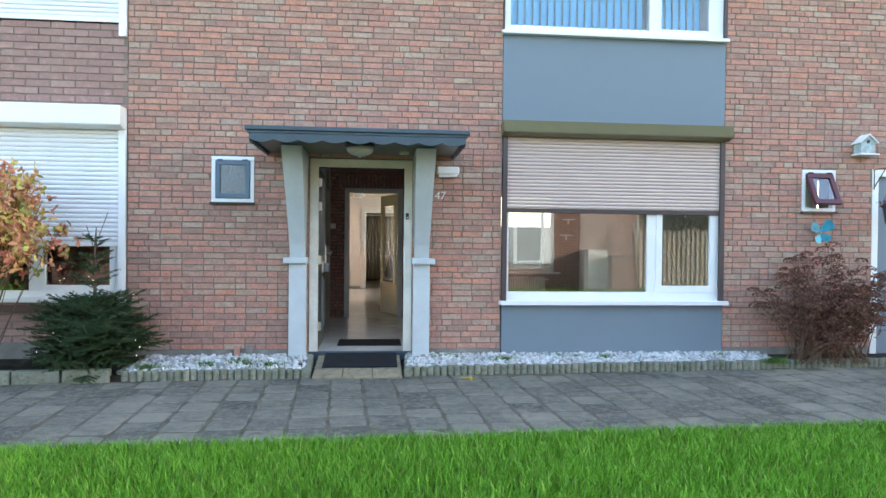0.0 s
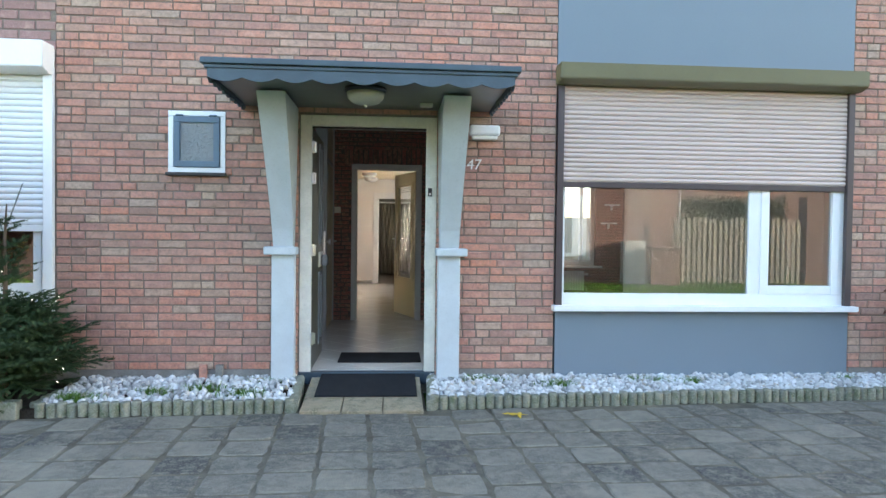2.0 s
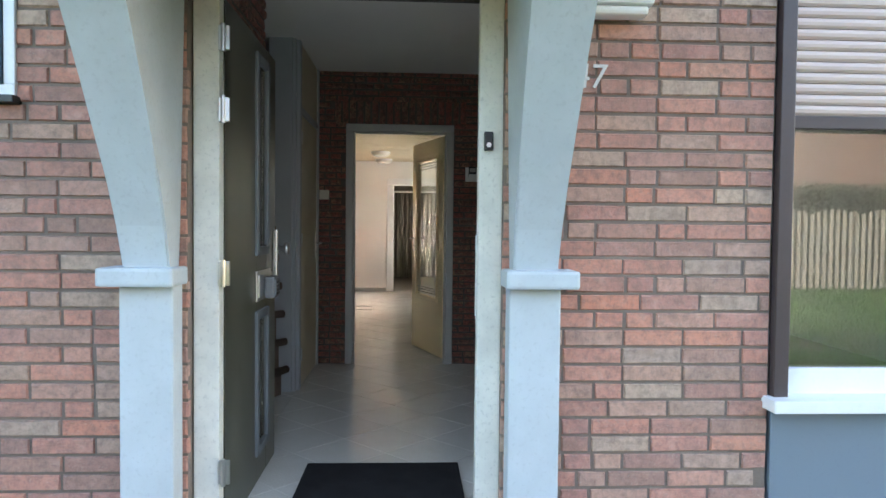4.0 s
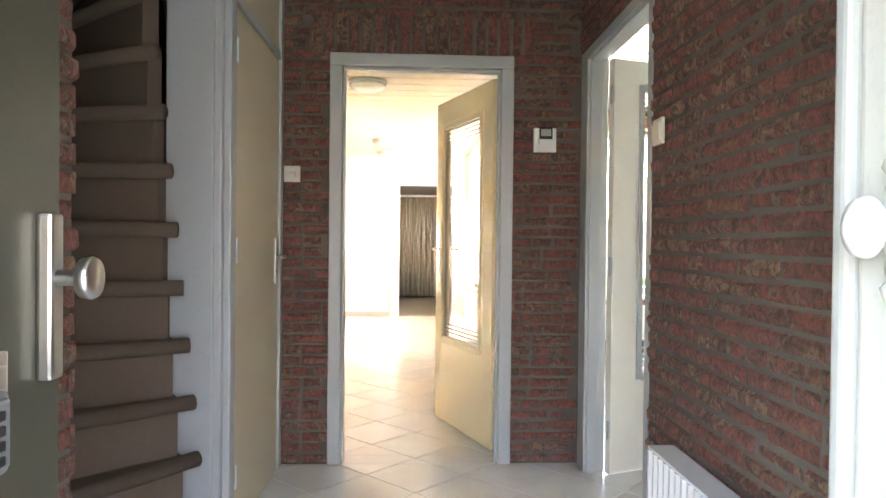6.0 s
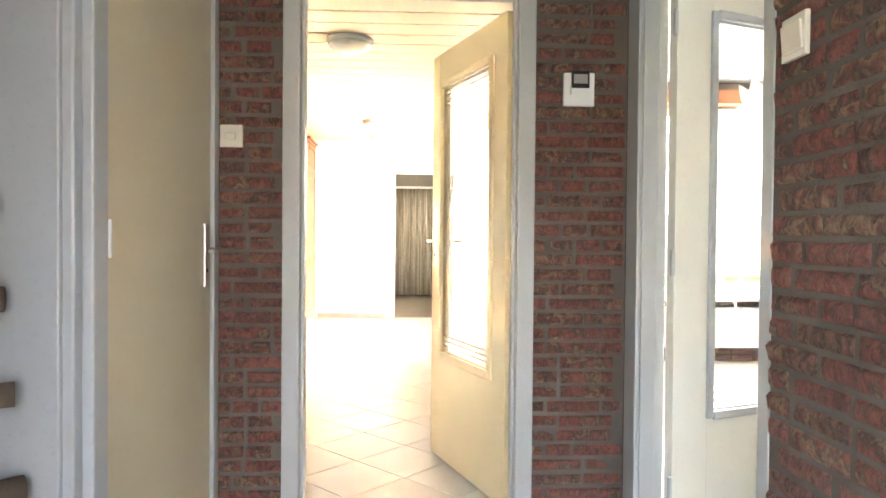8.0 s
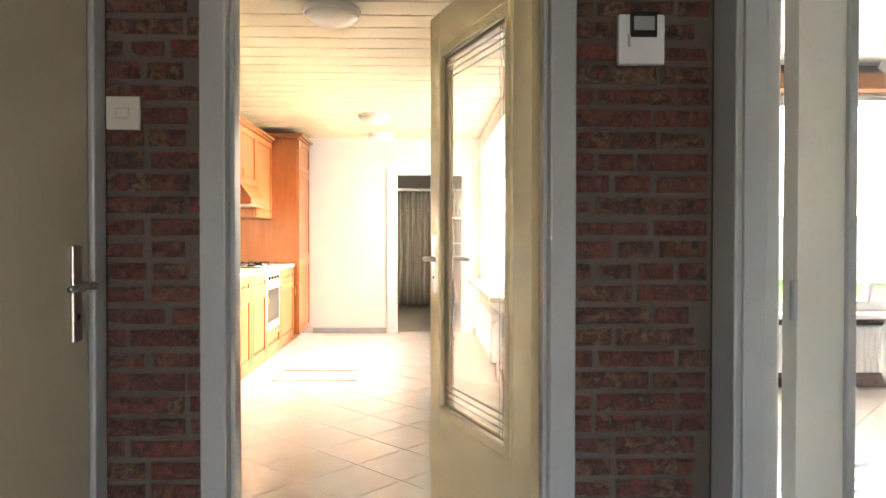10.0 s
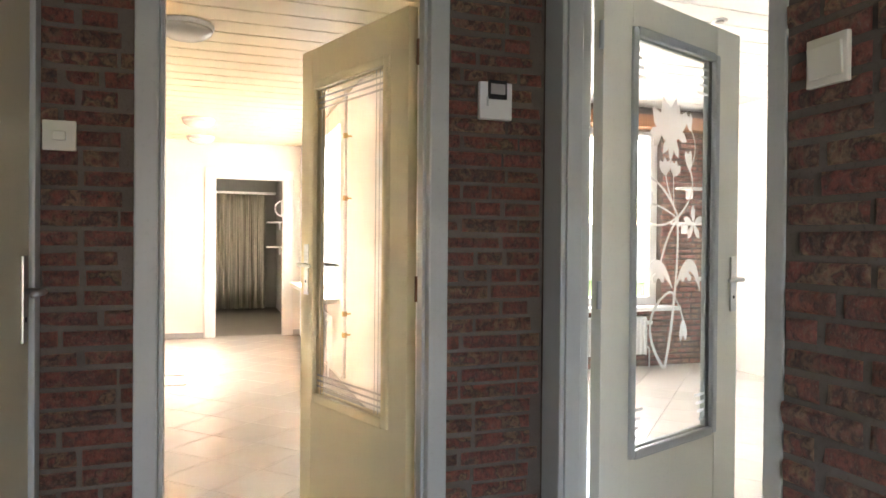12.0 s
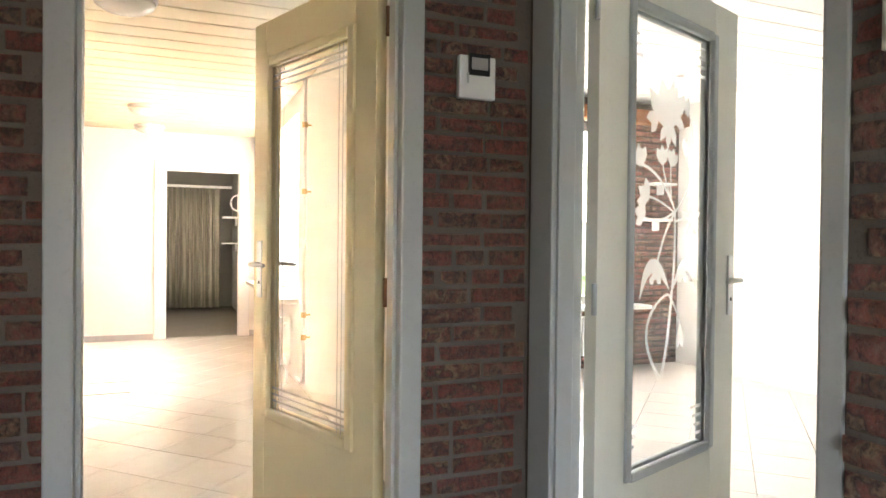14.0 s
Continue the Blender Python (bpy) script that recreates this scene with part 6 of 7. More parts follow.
stone_field("pebble_field", "white rounded pebbles in the planting bed", [(-1.72, 0.02, bed_y, 0.0), (1.08, 2.4, bed_y, 0.0), (2.2, 3.7, bed_y, 0.0), (3.7, 5.25, bed_y, 0.0)], M_PEBBLE, 5200, 0.016, 0.034, GZ + 0.06)

# palisade edging and kerb returns
pal_mesh = None
edging = thing("bed_edging", "mossy grey concrete palisade edging of the bed", "edging", 0, 0, 0, kind="structure")
bm = bmesh.new()
lathe(bm, [(0.036, 0.0), (0.036, 0.09), (0.030, 0.102), (0.0, 0.104)], Matrix(), 12)
pal_mesh = mesh_of("palisade", bm, M_PALISADE, False)
PAL = []
x = 1.10
while x < 7.6:
    PAL.append((x, bed_y(x)))
    x += 0.071
x = 0.03
while x > -1.74:
    PAL.append((x, bed_y(x)))
    x -= 0.071
for k in range(1, 8):
    PAL.append((-1.74, bed_y(-1.74) + 0.071 * k))
for px, py in PAL:
    PENDING.append(("mesh", "palisade", pal_mesh, Matrix.Translation((px, py + rnd.uniform(-0.006, 0.006), GZ - 0.005 + rnd.uniform(-0.008, 0.008))) @ Matrix.Rotation(rnd.uniform(0, 6), 4, "Z"), edging))
for (xa, ya), (xb, yb) in (((0.06, bed_y(0) - 0.05), (0.025, -0.02)), ((1.075, bed_y(1.06) - 0.05), (1.11, -0.02))):
    bm = bmesh.new()
    w = 0.038
    top = [bm.verts.new(p) for p in ((xa - w, ya, -0.075), (xa + w, ya, -0.075), (xb + w, yb, -0.012), (xb - w, yb, -0.012))]
    low = [bm.verts.new((v.co.x, v.co.y, GZ - 0.02)) for v in top]
    bm.faces.new(top)
    bm.faces.new(low[::-1])
    for k in range(4):
        bm.faces.new((low[k], low[(k + 1) % 4], top[(k + 1) % 4], top[k]))
    bmesh.ops.bevel(bm, geom=bm.edges[:], offset=0.012, segments=2, affect="EDGES")
    single("kerb", bm, M_PALISADE, "mossy concrete kerb sloping beside the stoop", "kerb")
# neighbour's low block edging
for k in range(6):
    xa = -1.80 - 0.44 * (k + 1)
    bm = bmesh.new()
    box(bm, -0.21, -0.05, 0, 0.21, 0.05, 0.13, bev=0.012)
    ob = single("edging_block", bm, M_PALISADE, "mossy concrete edging block", "edging block", group="edging blocks of the neighbour")
    ob.matrix_world = pose(xa + 0.22, bed_y(xa + 0.22) + 0.0, GZ - 0.01, 0, 0, 3)

# stoop of yellowish slabs
stoop = single("stoop", boxes((0.09, -0.76, GZ - 0.05, 1.04, 0.034, -0.15)), M_SAND, "yellowish slab stoop before the front door", "stoop", kind="structure")
bm = bmesh.new()
box(bm, -0.1465, -0.122, -0.04, 0.1465, 0.122, 0.0)
bmesh.ops.bevel(bm, geom=[e for e in bm.edges if min(v.co.z for v in e.verts) > -0.01], offset=0.005, segments=1, affect="EDGES")
stoop_slab = mesh_of("slab", bm, M_STOOP)
for i in range(3):
    for j in range(3):
        yc = -0.63 + 0.25 * j
        PENDING.append(("mesh", "slab", stoop_slab, Matrix.Translation((0.262 + 0.302 * i, yc, -0.034 + 0.119 * yc + rnd.uniform(-0.002, 0.002))) @ Matrix.Rotation(0.119 + rnd.uniform(-0.01, 0.01), 4, "X"), stoop))

# paving slabs, 30 cm, slightly uneven
ca, sa = math.cos(math.atan(BED_S)), math.sin(math.atan(BED_S))
PV = []
COL = {i: rnd.choice((0.0, 0.0, 0.0, 0.02, -0.03, -0.12)) for i in range(-22, 36)}   # some columns slipped
for i in range(-22, 36):
    for j in range(0, 8):
        u, w = i * 0.302, -(j + 1) * 0.302 + COL[i]
        cx, cy = u + 0.151, w + 0.151
        X = 0.0 + cx * ca - cy * sa
        Y = BED_A - 0.05 + cx * sa + cy * ca
        X += 0.012 * noise.noise(Vector((X * 1.3, Y * 1.3, 4)))
        if Y - 0.12 < grass_y(X) - 0.12:
            continue
        PV.append((X, Y))
PV.sort(key=lambda p: abs(p[0] - 0.9))
slab_meshes = []
for k in range(9):                              # worn, chipped outlines
    rim = []
    for q in range(4):
        for s in range(4):
            e = -0.145 + 0.0725 * s + (0.008 if s == 0 else 0)
            d = 0.142 - (0.010 if s == 0 else 0) + rnd.uniform(-0.009, 0.004)
            rim.append(Matrix.Rotation(q * math.pi / 2, 2) @ Vector((d, e)))
    bm = bmesh.new()
    top = [bm.verts.new((p.x * 0.95, p.y * 0.95, rnd.uniform(-0.002, 0.001))) for p in rim]
    mid = [bm.verts.new((p.x, p.y, -0.007)) for p in rim]
    low = [bm.verts.new((p.x, p.y, -0.04)) for p in rim]
    bm.faces.new(top)
    for a in range(16):
        c = (a + 1) % 16
        bm.faces.new((mid[a], mid[c], top[c], top[a]))
        bm.faces.new((low[a], low[c], mid[c], mid[a]))
    slab_meshes.append(mesh_of("slab", bm, M_PAVE))
for X, Y in PV[:300]:
    m = Matrix.Translation((X, Y, GZ + rnd.uniform(-0.0015, 0.006))) @ Matrix.Rotation(math.atan(BED_S) + rnd.uniform(-0.03, 0.03), 4, "Z") @ Matrix.Rotation(rnd.uniform(-0.02, 0.02), 4, "X") @ Matrix.Rotation(rnd.uniform(-0.02, 0.02), 4, "Y")
    PENDING.append(("mesh", "slab", rnd.choice(slab_meshes), m, pavement))
bm = bmesh.new()
for X, Y in PV[300:]:
    box(bm, X - 0.147, Y - 0.147, GZ - 0.04, X + 0.147, Y + 0.147, GZ, 0)
if PV[300:]:
    part("slab_field", bm, M_PAVE, pavement)["kind"] = "stuff"
else:
    bm.free()


def blades(name, label, n, where, h0, h1, material, lean=0.5, width=0.004):
    V, F = [], []
    for _ in range(n):
        p = where()
        if p is None:
            continue
        x, y, z = p
        h = rnd.uniform(h0, h1)
        a = rnd.uniform(0, 2 * math.pi)
        w = width * rnd.uniform(0.7, 1.3)
        dx, dy = math.cos(a) * h * lean * rnd.uniform(0.2, 1), math.sin(a) * h * lean * rnd.uniform(0.2, 1)
        b = rnd.uniform(0, math.pi)
        bx, by = math.cos(b) * w, math.sin(b) * w
        o = len(V)
        V += [(x - bx, y - by, z), (x + bx, y + by, z), (x + dx * 0.35 + bx * 0.7, y + dy * 0.35 + by * 0.7, z + h * 0.6), (x + dx * 0.35 - bx * 0.7, y + dy * 0.35 - by * 0.7, z + h * 0.6), (x + dx, y + dy, z + h * 0.95)]
        F += [(o, o + 1, o + 2, o + 3), (o + 3, o + 2, o + 4)]
    return tagged(from_lists(name, V, F, material), label, "grass", kind="stuff")


def lawn_spot():
    x = rnd.uniform(-4.2, 7.0)
    e = grass_y(x) + 0.03 * noise.noise(Vector((x * 3, 0, 0))) + 0.02
    return (x, e - rnd.random() ** 1.3 * 1.9, GZ - 0.02)


blades("grass_field", "lush green lawn grass along the pavement", 95000, lawn_spot, 0.05, 0.115, M_GRASS, 0.75, 0.0036)


def lawn_far():
    return (rnd.uniform(-12, 16), rnd.uniform(-13, -4.3), GZ - 0.02)


blades("grass_field", "green lawn grass farther from the pavement", 40000, lawn_far, 0.05, 0.11, M_GRASS, 0.7, 0.008)
tufts = [(-1.0, -0.45), (-0.65, -0.35), (-0.2, -0.1), (-0.35, -0.5), (1.42, -0.1), (1.5, -0.06), (2.15, -0.25), (2.1, -0.3), (2.9, -0.12), (3.05, -0.15), (3.3, -0.2), (4.7, -0.1), (-1.5, -0.6), (5.2, -0.42), (1.65, -0.12)]


def weed_spot():
    tx, ty = rnd.choice(tufts)
    return (tx + rnd.gauss(0, 0.07), ty + rnd.gauss(0, 0.035), GZ + 0.07)


blades("weed_tufts", "small green weeds between the pebbles", 3000, weed_spot, 0.02, 0.09, M_WEED, 1.1, 0.0045)


# fallen leaves
def leaf_shape(bm, m, s, lobes=5):
    n = lobes * 4
    c = bm.verts.new(m @ Vector((0, 0, 0.12 * s)))
    ring = []
    for k in range(n):
        a = 2 * math.pi * k / n
        r = s * (0.62 + 0.38 * math.cos(lobes * a)) * (1.0 if math.cos(a) > -0.9 else 0.5)
        ring.append(bm.verts.new(m @ Vector((r * math.cos(a), r * math.sin(a), 0.1 * s * math.sin(3 * a)))))
    for k in range(n):
        bm.faces.new((c, ring[k], ring[(k + 1) % n]))


for lx, ly, s in ((1.69, -0.86, 0.075), (1.63, -0.83, 0.05)):
    bm = bmesh.new()
    leaf_shape(bm, Matrix.Translation((lx, ly, GZ + 0.02)) @ Matrix.Rotation(rnd.uniform(0, 6), 4, "Z"), s)
    single("fallen_leaf", bm, M_YELLOWLEAF, "yellow fallen leaf on the paving", "leaf")

# two clay brick stubs at the wall foot
for k, (sx, mt) in enumerate(((-0.76, M_FBRICK), (-0.63, M_PLINTH))):
    bm = boxes((sx - 0.03, -0.05, -0.10, sx + 0.03, -0.01, 0.075), bev=0.006)
    single("brick_stub", bm, mt, "upright brick stub at the wall foot", "brick")


# ---- shrubs ----
def fir(x, y, z, h, label):
    t = thing("fir_tree", label, "fir tree", x, y, z)
    bm = bmesh.new()
    tube(bm, [(0, 0, 0), (0.01, 0, h * 0.4), (0.0, 0.01, h * 0.75), (0.02, 0, h * 0.93)], [0.03, 0.022, 0.012, 0.005], 8)
    part("trunk", bm, M_BARK, t)
    V, F = [], []

    def twig(p, d, L, rneed):
        side = d.cross(Vector((0, 0, 1))).normalized()
        n = int(L / 0.006)
        for i in range(n):
            q = p + d * (L * i / n)
            for _ in range(3):
                a = rnd.uniform(0, 6.28)
                nd = (side * math.cos(a) + Vector((0, 0, 1)) * math.sin(a) * 0.9 + d * 0.55).normalized() * rneed * rnd.uniform(0.7, 1.2)
                w = nd.cross(d).normalized() * 0.0028
                o = len(V)
                V.extend([tuple(q - w), tuple(q + w), tuple(q + nd)])
                F.append((o, o + 1, o + 2))
        o = len(V)
        w = Vector((0, 0, 0.003))
        V.extend([tuple(p - w), tuple(p + w), tuple(p + d * L)])
        F.append((o, o + 1, o + 2))

    levels = [(0.06, 0.72), (0.11, 0.76), (0.16, 0.76), (0.21, 0.72), (0.26, 0.68), (0.31, 0.62), (0.36, 0.54), (0.40, 0.44), (0.44, 0.36), (0.55, 0.34), (0.63, 0.36), (0.70, 0.30), (0.82, 0.22)]
    for f, R in levels:
        nb = 17 if f < 0.45 else 6
        for k in range(nb):
            a = 2 * math.pi * (k + rnd.random() * 0.7) / nb
            L = R * rnd.uniform(0.68, 1.0)
            d = Vector((math.cos(a), math.sin(a), rnd.uniform(-0.15, 0.55) if f < 0.5 else rnd.uniform(0.15, 0.5))).normalized()
            p = Vector((0, 0, h * f + rnd.uniform(-0.04, 0.04)))
            twig(p, d, L, 0.02)
            m = int(L / 0.055)
            for j in range(1, m):
                q = p + d * (L * j / m)
                for s in (-1, 1):
                    sd = (d * 0.75 + s * d.cross(Vector((0, 0, 1))).normalized() * rnd.uniform(0.5, 0.9) + Vector((0, 0, rnd.uniform(-0.25, 0.15)))).normalized()
                    twig(q, sd, (L * (1 - j / m) * 0.55 + 0.05) * rnd.uniform(0.7, 1.1) * (1 if f < 0.5 else 0.6), 0.018)
    twig(Vector((0.02, 0, h * 0.82)), Vector((0.35, 0, 1)).normalized(), h * 0.22, 0.022)
    twig(Vector((0.0, 0, h * 0.78)), Vector((-0.35, 0.1, 1)).normalized(), h * 0.16, 0.022)
    from_lists("crown", V, F, M_NEEDLE, t)
    bulb = bmesh.new()
    bmesh.ops.create_icosphere(bulb, subdivisions=1, radius=0.003)
    bme = mesh_of("light_bulb", bulb, M_FAIRY)
    for k in range(26):
        a, f = rnd.uniform(0, 6.28), rnd.uniform(0.1, 0.6)
        R = 0.6 * (1.1 - f)
        ob = new("light_bulb", bme)
        ob.parent = t
        ob.matrix_local = Matrix.Translation((R * math.cos(a), R * math.sin(a), h * f))
    return t


fir(-2.10, -0.42, GZ + 0.06, 1.55, "young dark green fir tree with tiny fairy lights")


def twig_shrub(t, stems, spread, h, mat, seedy, foot=0.12):
    ends = []
    bm = bmesh.new()
    for k in range(stems):
        a = rnd.uniform(0, 6.28)
        r = spread * math.sqrt(rnd.random())
        p = Vector((rnd.uniform(-foot, foot), rnd.uniform(-0.1, 0.1), 0))
        q = Vector((math.cos(a) * r, math.sin(a) * r * 0.6, h * (1 - 0.35 * (r / spread) ** 2) * (rnd.uniform(0.8, 1.05) if foot < 0.3 else rnd.uniform(0.35, 1.05))))
        mid = p.lerp(q, 0.5) + Vector((rnd.uniform(-0.05, 0.05), rnd.uniform(-0.05, 0.05), 0.08))
        tube(bm, [p, p.lerp(mid, 0.6), mid, q], [0.007, 0.005, 0.004, 0.0025], 5)
        ends.append((q, mid))
        for j in range(seedy):
            f = rnd.uniform(0.45, 0.95)
            b = mid.lerp(q, f)
            e = b + Vector((rnd.uniform(-0.14, 0.14), rnd.uniform(-0.1, 0.1), rnd.uniform(0.02, 0.14)))
            tube(bm, [b, e], [0.0028, 0.0016], 4)
            ends.append((e, b))
    part("twig_mass", bm, mat, t)["kind"] = "stuff"
    return ends


hyd = thing("hydrangea_shrub", "withered brown hydrangea with dried flower heads", "shrub", 5.88, -0.34, GZ + 0.05)
ends = twig_shrub(hyd, 120, 0.86, 1.30, M_TWIG, 2, 0.5)
V, F = [], []
for q, b in ends:
    if rnd.random() < 0.62:
        R = rnd.uniform(0.05, 0.10)
        for _ in range(90):
            a, e = rnd.uniform(0, 6.28), rnd.uniform(-0.2, 1.45)
            p = q + Vector((math.cos(a) * math.cos(e) * R, math.sin(a) * math.cos(e) * R, math.sin(e) * R * 0.55))
            u = Vector((rnd.gauss(0, 1), rnd.gauss(0, 1), rnd.gauss(0, 1))).normalized() * 0.011
            w = u.cross(Vector((rnd.gauss(0, 1), rnd.gauss(0, 1), rnd.gauss(0, 1)))).normalized() * 0.009
            o = len(V)
            V += [tuple(p - u), tuple(p + w), tuple(p + u), tuple(p - w)]
            F.append((o, o + 1, o + 2, o + 3))
for _ in range(4000):
    q, b = rnd.choice(ends)
    p = b.lerp(Vector((0, 0, 0.1)), rnd.uniform(0, 0.85)) + Vector((rnd.gauss(0, 0.05), rnd.gauss(0, 0.04), 0))
    u = Vector((rnd.gauss(0, 1), rnd.gauss(0, 1), rnd.gauss(0, 1) - 0.6)).normalized() * 0.035
    w = u.cross(Vector((rnd.gauss(0, 1), rnd.gauss(0, 1), 0.3))).normalized() * 0.010
    o = len(V)
    V += [tuple(p - u), tuple(p + w), tuple(p + u), tuple(p - w)]
    F.append((o, o + 1, o + 2, o + 3))
from_lists("dried_bloom", V, F, M_DRIED, hyd)["kind"] = "stuff"

aut = thing("autumn_bush", "twiggy bush with orange and yellow autumn leaves", "shrub", -3.12, -0.62, GZ + 0.05)
ends = twig_shrub(aut, 80, 0.80, 2.12, M_TWIG, 4)
bm = bmesh.new()
for q, b in ends:
    for _ in range(6):
        p = q + Vector((rnd.gauss(0, 0.07), rnd.gauss(0, 0.06), rnd.gauss(0, 0.07)))
        if p.z > 0.5:
            leaf_shape(bm, Matrix.Translation(p) @ Euler((rnd.uniform(0.3, 2.6), rnd.uniform(-0.8, 0.8), rnd.uniform(0, 6))).to_matrix().to_4x4(), rnd.uniform(0.04, 0.075), 3)
part("foliage", bm, M_AUTUMN, aut)["kind"] = "stuff"

# butterfly, birdhouse, neighbour's door and hanging pot
bf = thing("wall_butterfly", "turquoise metal butterfly ornament on the brick wall", "wall ornament", 6.0, -0.02, 1.385)
for s in (-1, 1):
    for dz, L, w, a0 in ((0.02, 0.165, 0.165, 36), (-0.01, 0.115, 0.13, -48)):
        bm = bmesh.new()
        a = radians(a0 if s > 0 else 180 - a0)
        d, nn = Vector((math.cos(a), math.sin(a))), Vector((-math.sin(a), math.cos(a)))
        poly = [Vector((0, dz)) + d * (L * f) + nn * (w * g) for f, g in ((0, 0), (0.3, 0.32), (0.75, 0.5), (1.0, 0.3), (1.0, -0.05), (0.8, -0.3), (0.4, -0.25))]
        vs = [bm.verts.new((p.x, -0.01 - abs(p.x) * 0.3, p.y)) for p in poly]
        bm.faces.new(vs)
        bmesh.ops.solidify(bm, geom=bm.faces[:], thickness=0.003)
        part("wing", bm, M_TURQ, bf)
bm = bmesh.new()
tube(bm, [(0, -0.012, -0.06), (0, -0.014, 0.0), (0, -0.012, 0.05)], [0.004, 0.008, 0.005], 8)
part("body", bm, M_TURQ, bf)
bh = thing("birdhouse", "weathered pale blue birdhouse on the brick wall", "birdhouse", 6.5, -0.005, 2.33)
bm = bmesh.new()
prism(bm, [(-0.085, 0), (0.085, 0), (0.085, 0.14), (0.0, 0.215), (-0.085, 0.14)], -0.13, -0.001, "y")
part("box", bm, M_BIRD, bh)
for s in (-1, 1):
    bm = bmesh.new()
    prism(bm, [(0, 0.217), (s * 0.115, 0.118), (s * 0.115, 0.13), (0, 0.232)], -0.16, 0.0, "y")
    part("roof_board", bm, M_WHITE, bh)
part("base_board", boxes((-0.12, -0.17, -0.018, 0.12, -0.001, -0.001), bev=0.003), M_WHITE, bh)
bm = bmesh.new()
cyl(bm, (0, -0.135, 0.14), (0, -0.129, 0.14), 0.02)
part("hole", bm, M_BLACK, bh)
nd = thing("door_1", "grey neighbour front door in a white frame", "door", 7.1, 0.1, 0, kind="structure")
inv = nd.matrix_world.inverted()
for nm, mt, dims in (("frame", M_WHITE, [(6.67, 0.0, -0.1, 6.75, 0.12, 2.16), (7.52, 0.0, -0.1, 7.6, 0.12, 2.16), (6.75, 0.0, 2.08, 7.52, 0.12, 2.16)]), ("leaf", M_PANEL, [(6.75, 0.06, -0.1, 7.52, 0.10, 2.08)])):
    bm = boxes(*dims, bev=0.004)
    bm.transform(inv)
    part(nm, bm, mt, nd)
pot = thing("hanging_pot", "dark hanging flower pot with dry plants on a bracket", "flower pot", 6.72, -0.28, 1.5)
bm = bmesh.new()
lathe(bm, [(0.0, 0.0), (0.085, 0.0), (0.115, 0.2), (0.122, 0.2), (0.122, 0.225), (0.108, 0.225), (0.10, 0.19), (0.0, 0.19)], Matrix(), 20)
part("pot", bm, M_POT, pot)
bm = bmesh.new()
tube(bm, [(0.05 - 0.08, 0.28, 0.42), (-0.03, 0.28, 0.66), (-0.03, 0.05, 0.66), (-0.03, 0.0, 0.64)], 0.007, 8)
tube(bm, [(-0.03, 0.28, 0.44), (-0.03, 0.10, 0.655)], 0.005, 8)
tube(bm, [(-0.03, 0.0, 0.64), (-0.11, 0.0, 0.22)], 0.002, 5)
tube(bm, [(-0.03, 0.0, 0.64), (0.11, 0.0, 0.22)], 0.002, 5)
part("bracket", bm, M_BLACK, pot)
V, F = [], []
for _ in range(260):
    p = Vector((rnd.gauss(0, 0.06), rnd.gauss(0, 0.05), 0.19 + abs(rnd.gauss(0, 0.06))))
    u = Vector((rnd.gauss(0, 1), rnd.gauss(0, 1), rnd.gauss(0, 1))).normalized() * 0.022
    w = u.cross(Vector((rnd.gauss(0, 1), rnd.gauss(0, 1), 0.3))).normalized() * 0.01
    o = len(V)
    V += [tuple(p - u), tuple(p + w), tuple(p + u), tuple(p - w)]
    F.append((o, o + 1, o + 2, o + 3))
from_lists("plant", V, F, M_DRIED, pot)

# ---- across the lawn: what the window panes mirror ----
opp = thing("opposite_building", "low brick building across the lawn with a white window", "building", 3.2, -15, GZ)
inv = opp.matrix_world.inverted()
for nm, mt, dims in (("wall", M_FBRICK_J, [(-9, -17.5, GZ, 8.0, -12.6, 3.6)]), ("roof", M_ROOF, [(-9.2, -17.7, 3.6, 8.2, -12.4, 3.85)]), ("white_pier", M_FRAMEW, [(7.15, -12.59, GZ, 7.75, -12.2, 1.05)])):
    bm = boxes(*dims)
    bm.transform(inv)
    part(nm, bm, mt, opp)
bm = boxes((4.9, -12.6, 0.6, 6.15, -12.52, 0.7), (4.9, -12.6, 2.2, 6.15, -12.52, 2.3), (4.9, -12.6, 0.7, 5.0, -12.52, 2.2), (5.75, -12.6, 0.7, 6.15, -12.52, 2.2))
bm.transform(inv)
w = part("window", bm, M_WHITE, opp, "white framed window")
bm = boxes((5.0, -12.598, 0.7, 5.75, -12.55, 2.2))
bm.transform(inv)
part("pane", bm, M_MIRROR_GLASS, w)
fence = thing("wooden_fence", "weathered wooden fence with arched panels and a gate", "fence", 10.4, -12.3, GZ)
k = 0
x = 8.64
while x < 12.25:
    f = ((x - 8.62) % 1.18) / 1.18
    h = 1.74 + 0.14 * math.sin(math.pi * f)
    bm = boxes((x - 10.4, -0.012, 0.06, x - 10.4 + 0.10, 0.012, h), bev=0.004)
    part("slat", bm, M_FENCE, fence)
    x += 0.152
for z in (0.4, 1.4):
    part("rail", boxes((8.6 - 10.4, -0.05, z, 12.3 - 10.4, -0.013, z + 0.09)), M_FENCE, fence)
for px in (8.62, 9.75, 10.95, 12.2):
    part("post", boxes((px - 10.4 - 0.04, -0.1, 0, px - 10.4 + 0.04, -0.051, 1.85), bev=0.006), M_FENCE, fence)
bm = boxes((-0.82, 0.013, 1.02, -0.72, 0.05, 1.10), bev=0.006)
part("latch", bm, M_CHROME, fence)
V, F = [], []
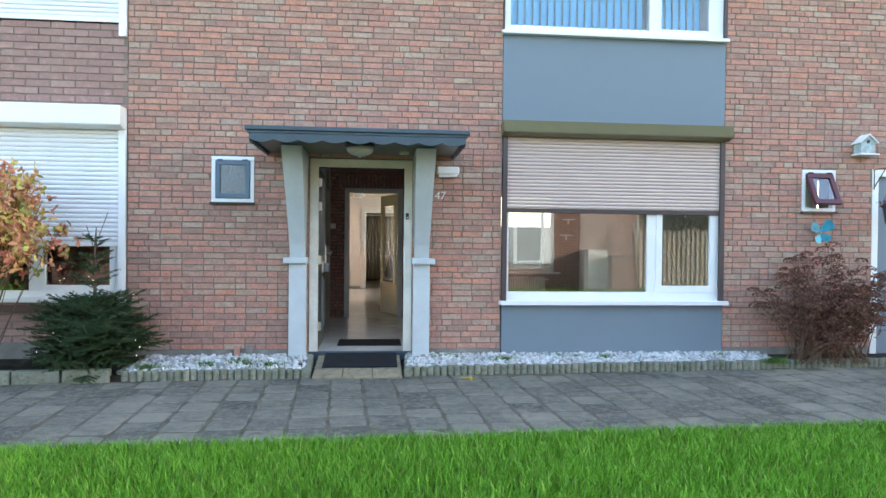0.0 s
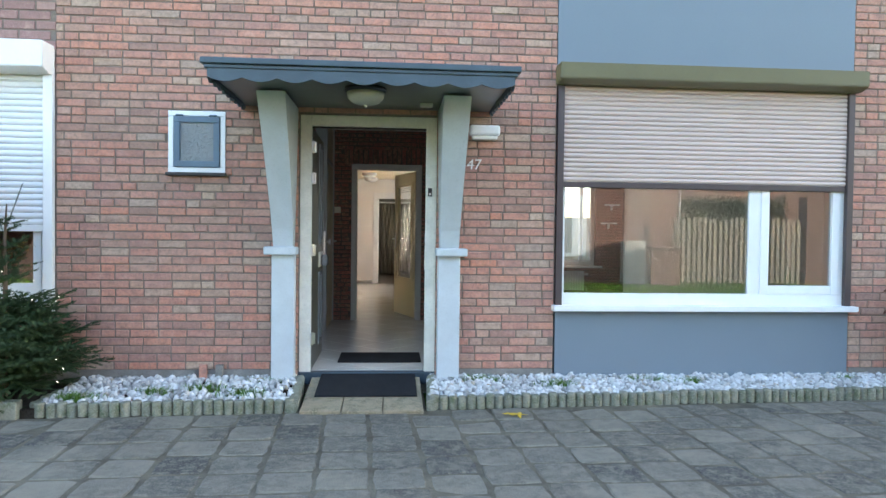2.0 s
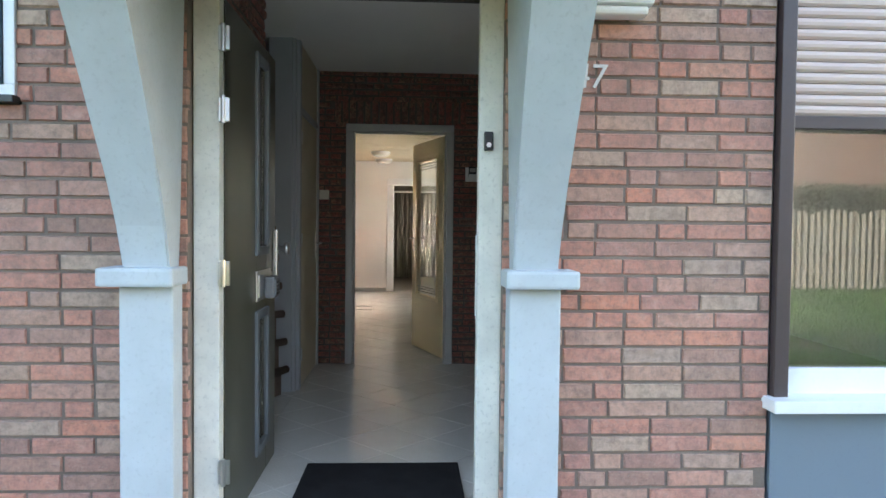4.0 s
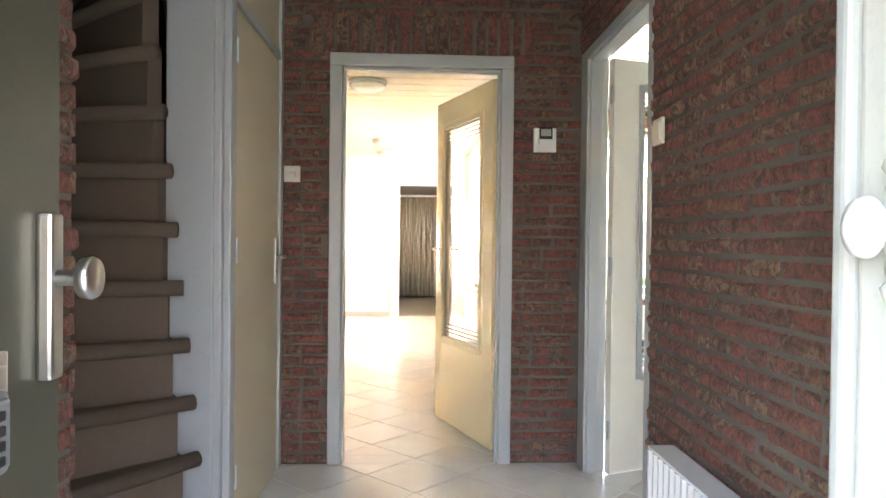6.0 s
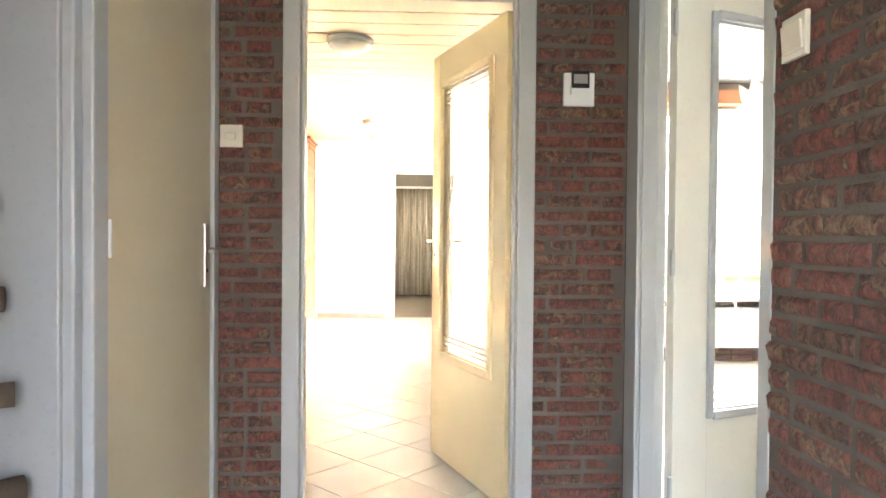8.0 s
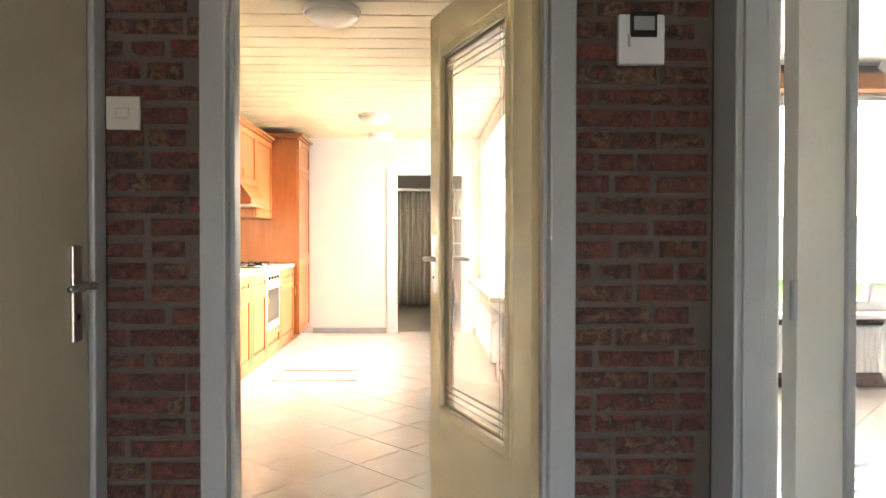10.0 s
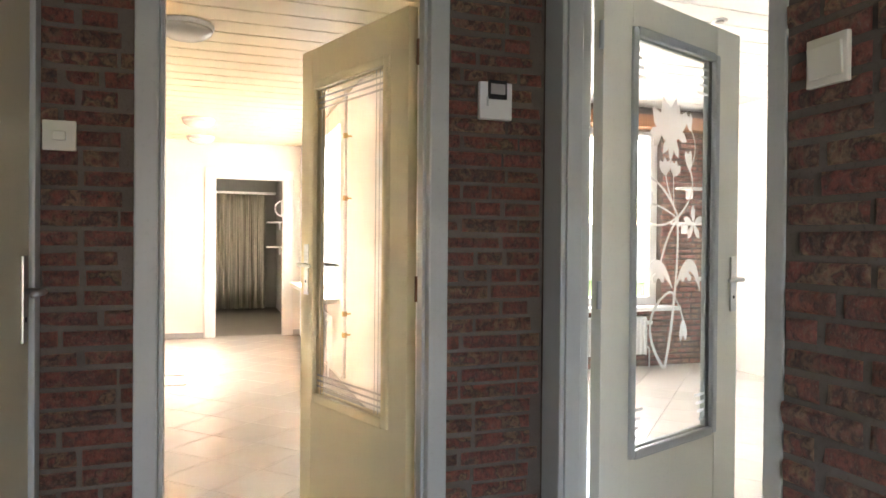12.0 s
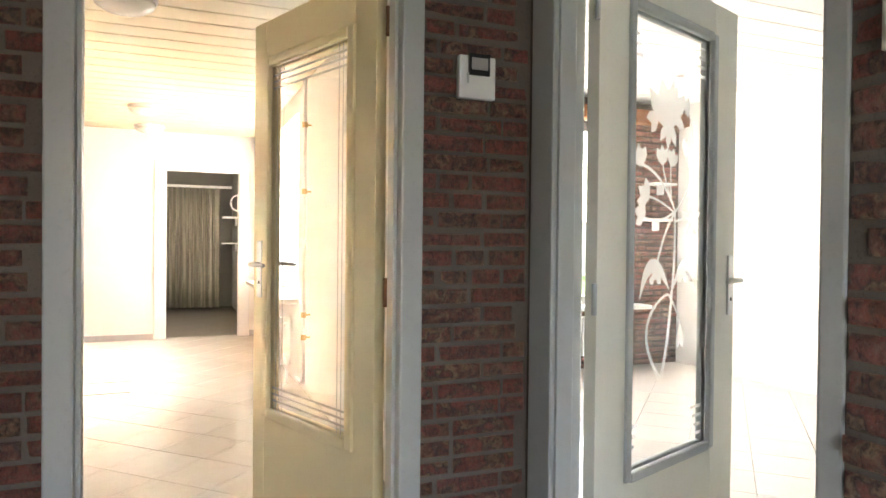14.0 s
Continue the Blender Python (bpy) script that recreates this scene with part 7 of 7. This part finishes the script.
for _ in range(16000):
    p = (rnd.uniform(9.3, 12.3), -13.4 + rnd.uniform(-0.5, 0.5), GZ + rnd.uniform(0.1, 2.4 + 0.15 * math.sin(_)))
    u = Vector((rnd.gauss(0, 1), rnd.gauss(0, 1), rnd.gauss(0, 1))).normalized() * 0.05
    w = u.cross(Vector((rnd.gauss(0, 1), rnd.gauss(0, 1), 0.3))).normalized() * 0.03
    o = len(V)
    q = Vector(p)
    V += [tuple(q - u), tuple(q + w), tuple(q + u), tuple(q - w)]
    F.append((o, o + 1, o + 2, o + 3))
tagged(from_lists("hedge", V, F, M_HEDGE), "dark green hedge behind the wooden fence", "hedge", kind="stuff")
low = thing("garden_wall_low", "low brick garden wall with a coping across the lawn", "garden wall", 8.15, -12.0, GZ)
part("wall", boxes((-0.38, -0.12, 0, 0.42, 0.12, 0.96)), M_FBRICK_J, low)
part("coping", boxes((-0.43, -0.16, 0.96, 0.45, 0.16, 1.04), bev=0.01), M_ROOF, low)
pole = thing("garden_pole", "thin pale pole behind the gate across the lawn", "pole", 8.82, -12.55, GZ)
bm = bmesh.new()
cyl(bm, (0, 0, 0), (0, 0, 2.7), 0.03, 0.025)
part("shaft", bm, M_WHITE, pole)
far = thing("far_house", "brick house behind the fence across the lawn", "house", 16, -24, GZ)
part("wall", boxes((-8, -3, 0, 9, 3, 6.0)), M_FBRICK_J, far)
bm = bmesh.new()
prism(bm, [(-3.4, 6.0), (0, 9.0), (3.4, 6.0)], -8.2, 9.2, "x")
part("roof", bm, M_ROOF, far)
br2 = single("brick_pier", boxes((12.42, -12.7, GZ, 15.5, -12.3, 2.35)), M_FBRICK_J, "brick garden pier beside the fence", "pier", kind="structure")

# ---- floors of tiles, and all single pieces ----
tile_floor(floor_hall, 0.0, 0.1105, 1.13, 0.2395, 0.3415, 0.43, 3.005, M_FTILE)
tile_floor(floor_hall, -0.03, 0.24, RX, KY, 0.3415, 0.43, 3.005, M_FTILE)
tile_floor(floor_hall, -0.28, 1.345, -0.0305, 2.40, 0.3415, 0.43, 3.005, M_FTILE)
tile_floor(floor_hall, 0.29, KY + 0.0005, 1.09, KY + 0.14, 0.3415, 0.43, 3.005, M_FTILE)
tile_floor(floor_hall, KX0, KY + 0.141, -0.7505, 6.8, 0.3415, 0.43, 3.005, M_FTILE)
tile_floor(floor_hall, -0.75, KY + 0.141, KX1, KB + 0.12, 0.3415, 0.43, 3.005, M_FTILE)
tile_floor(floor_hall, 1.4905, 2.40, LX1, LB, 0.3415, 0.43, 3.005, M_FTILE)
single("floor_back_room", boxes((-0.45, KB + 0.121, -0.006, 1.5, 13.9, -0.0005)), M_BACKFLOOR, "dull grey back room floor", "floor", kind="structure")

for kind, *a in PENDING:
    if kind == "brick":
        m, L, h, variant, rough, mat, parent = a
        ob = new("brick", brick_mesh(L, h, variant, rough, mat))
        ob.parent = parent
        ob.matrix_local = m
    elif kind == "mesh":
        name, me, m, parent = a
        ob = new(name, me)
        ob.parent = parent
        ob.matrix_local = m
    else:
        name, poly, top, depth, mat, parent = a
        n = len(poly)
        if sum(p[0] * q[1] - q[0] * p[1] for p, q in zip(poly, poly[1:] + poly[:1])) < 0:
            poly = poly[::-1]
        cx, cy = sum(p[0] for p in poly) / n, sum(p[1] for p in poly) / n
        ins = [(p[0] + (cx - p[0]) * 0.01, p[1] + (cy - p[1]) * 0.01) for p in poly]
        V = [(*p, top) for p in ins] + [(*p, top - 0.0015) for p in poly] + [(*p, top - depth) for p in poly]
        F = [tuple(range(n))]
        for k in range(n):
            j = (k + 1) % n
            F += [(n + k, n + j, j, k), (2 * n + k, 2 * n + j, n + j, n + k)]
        from_lists(name, V, F, mat, parent)
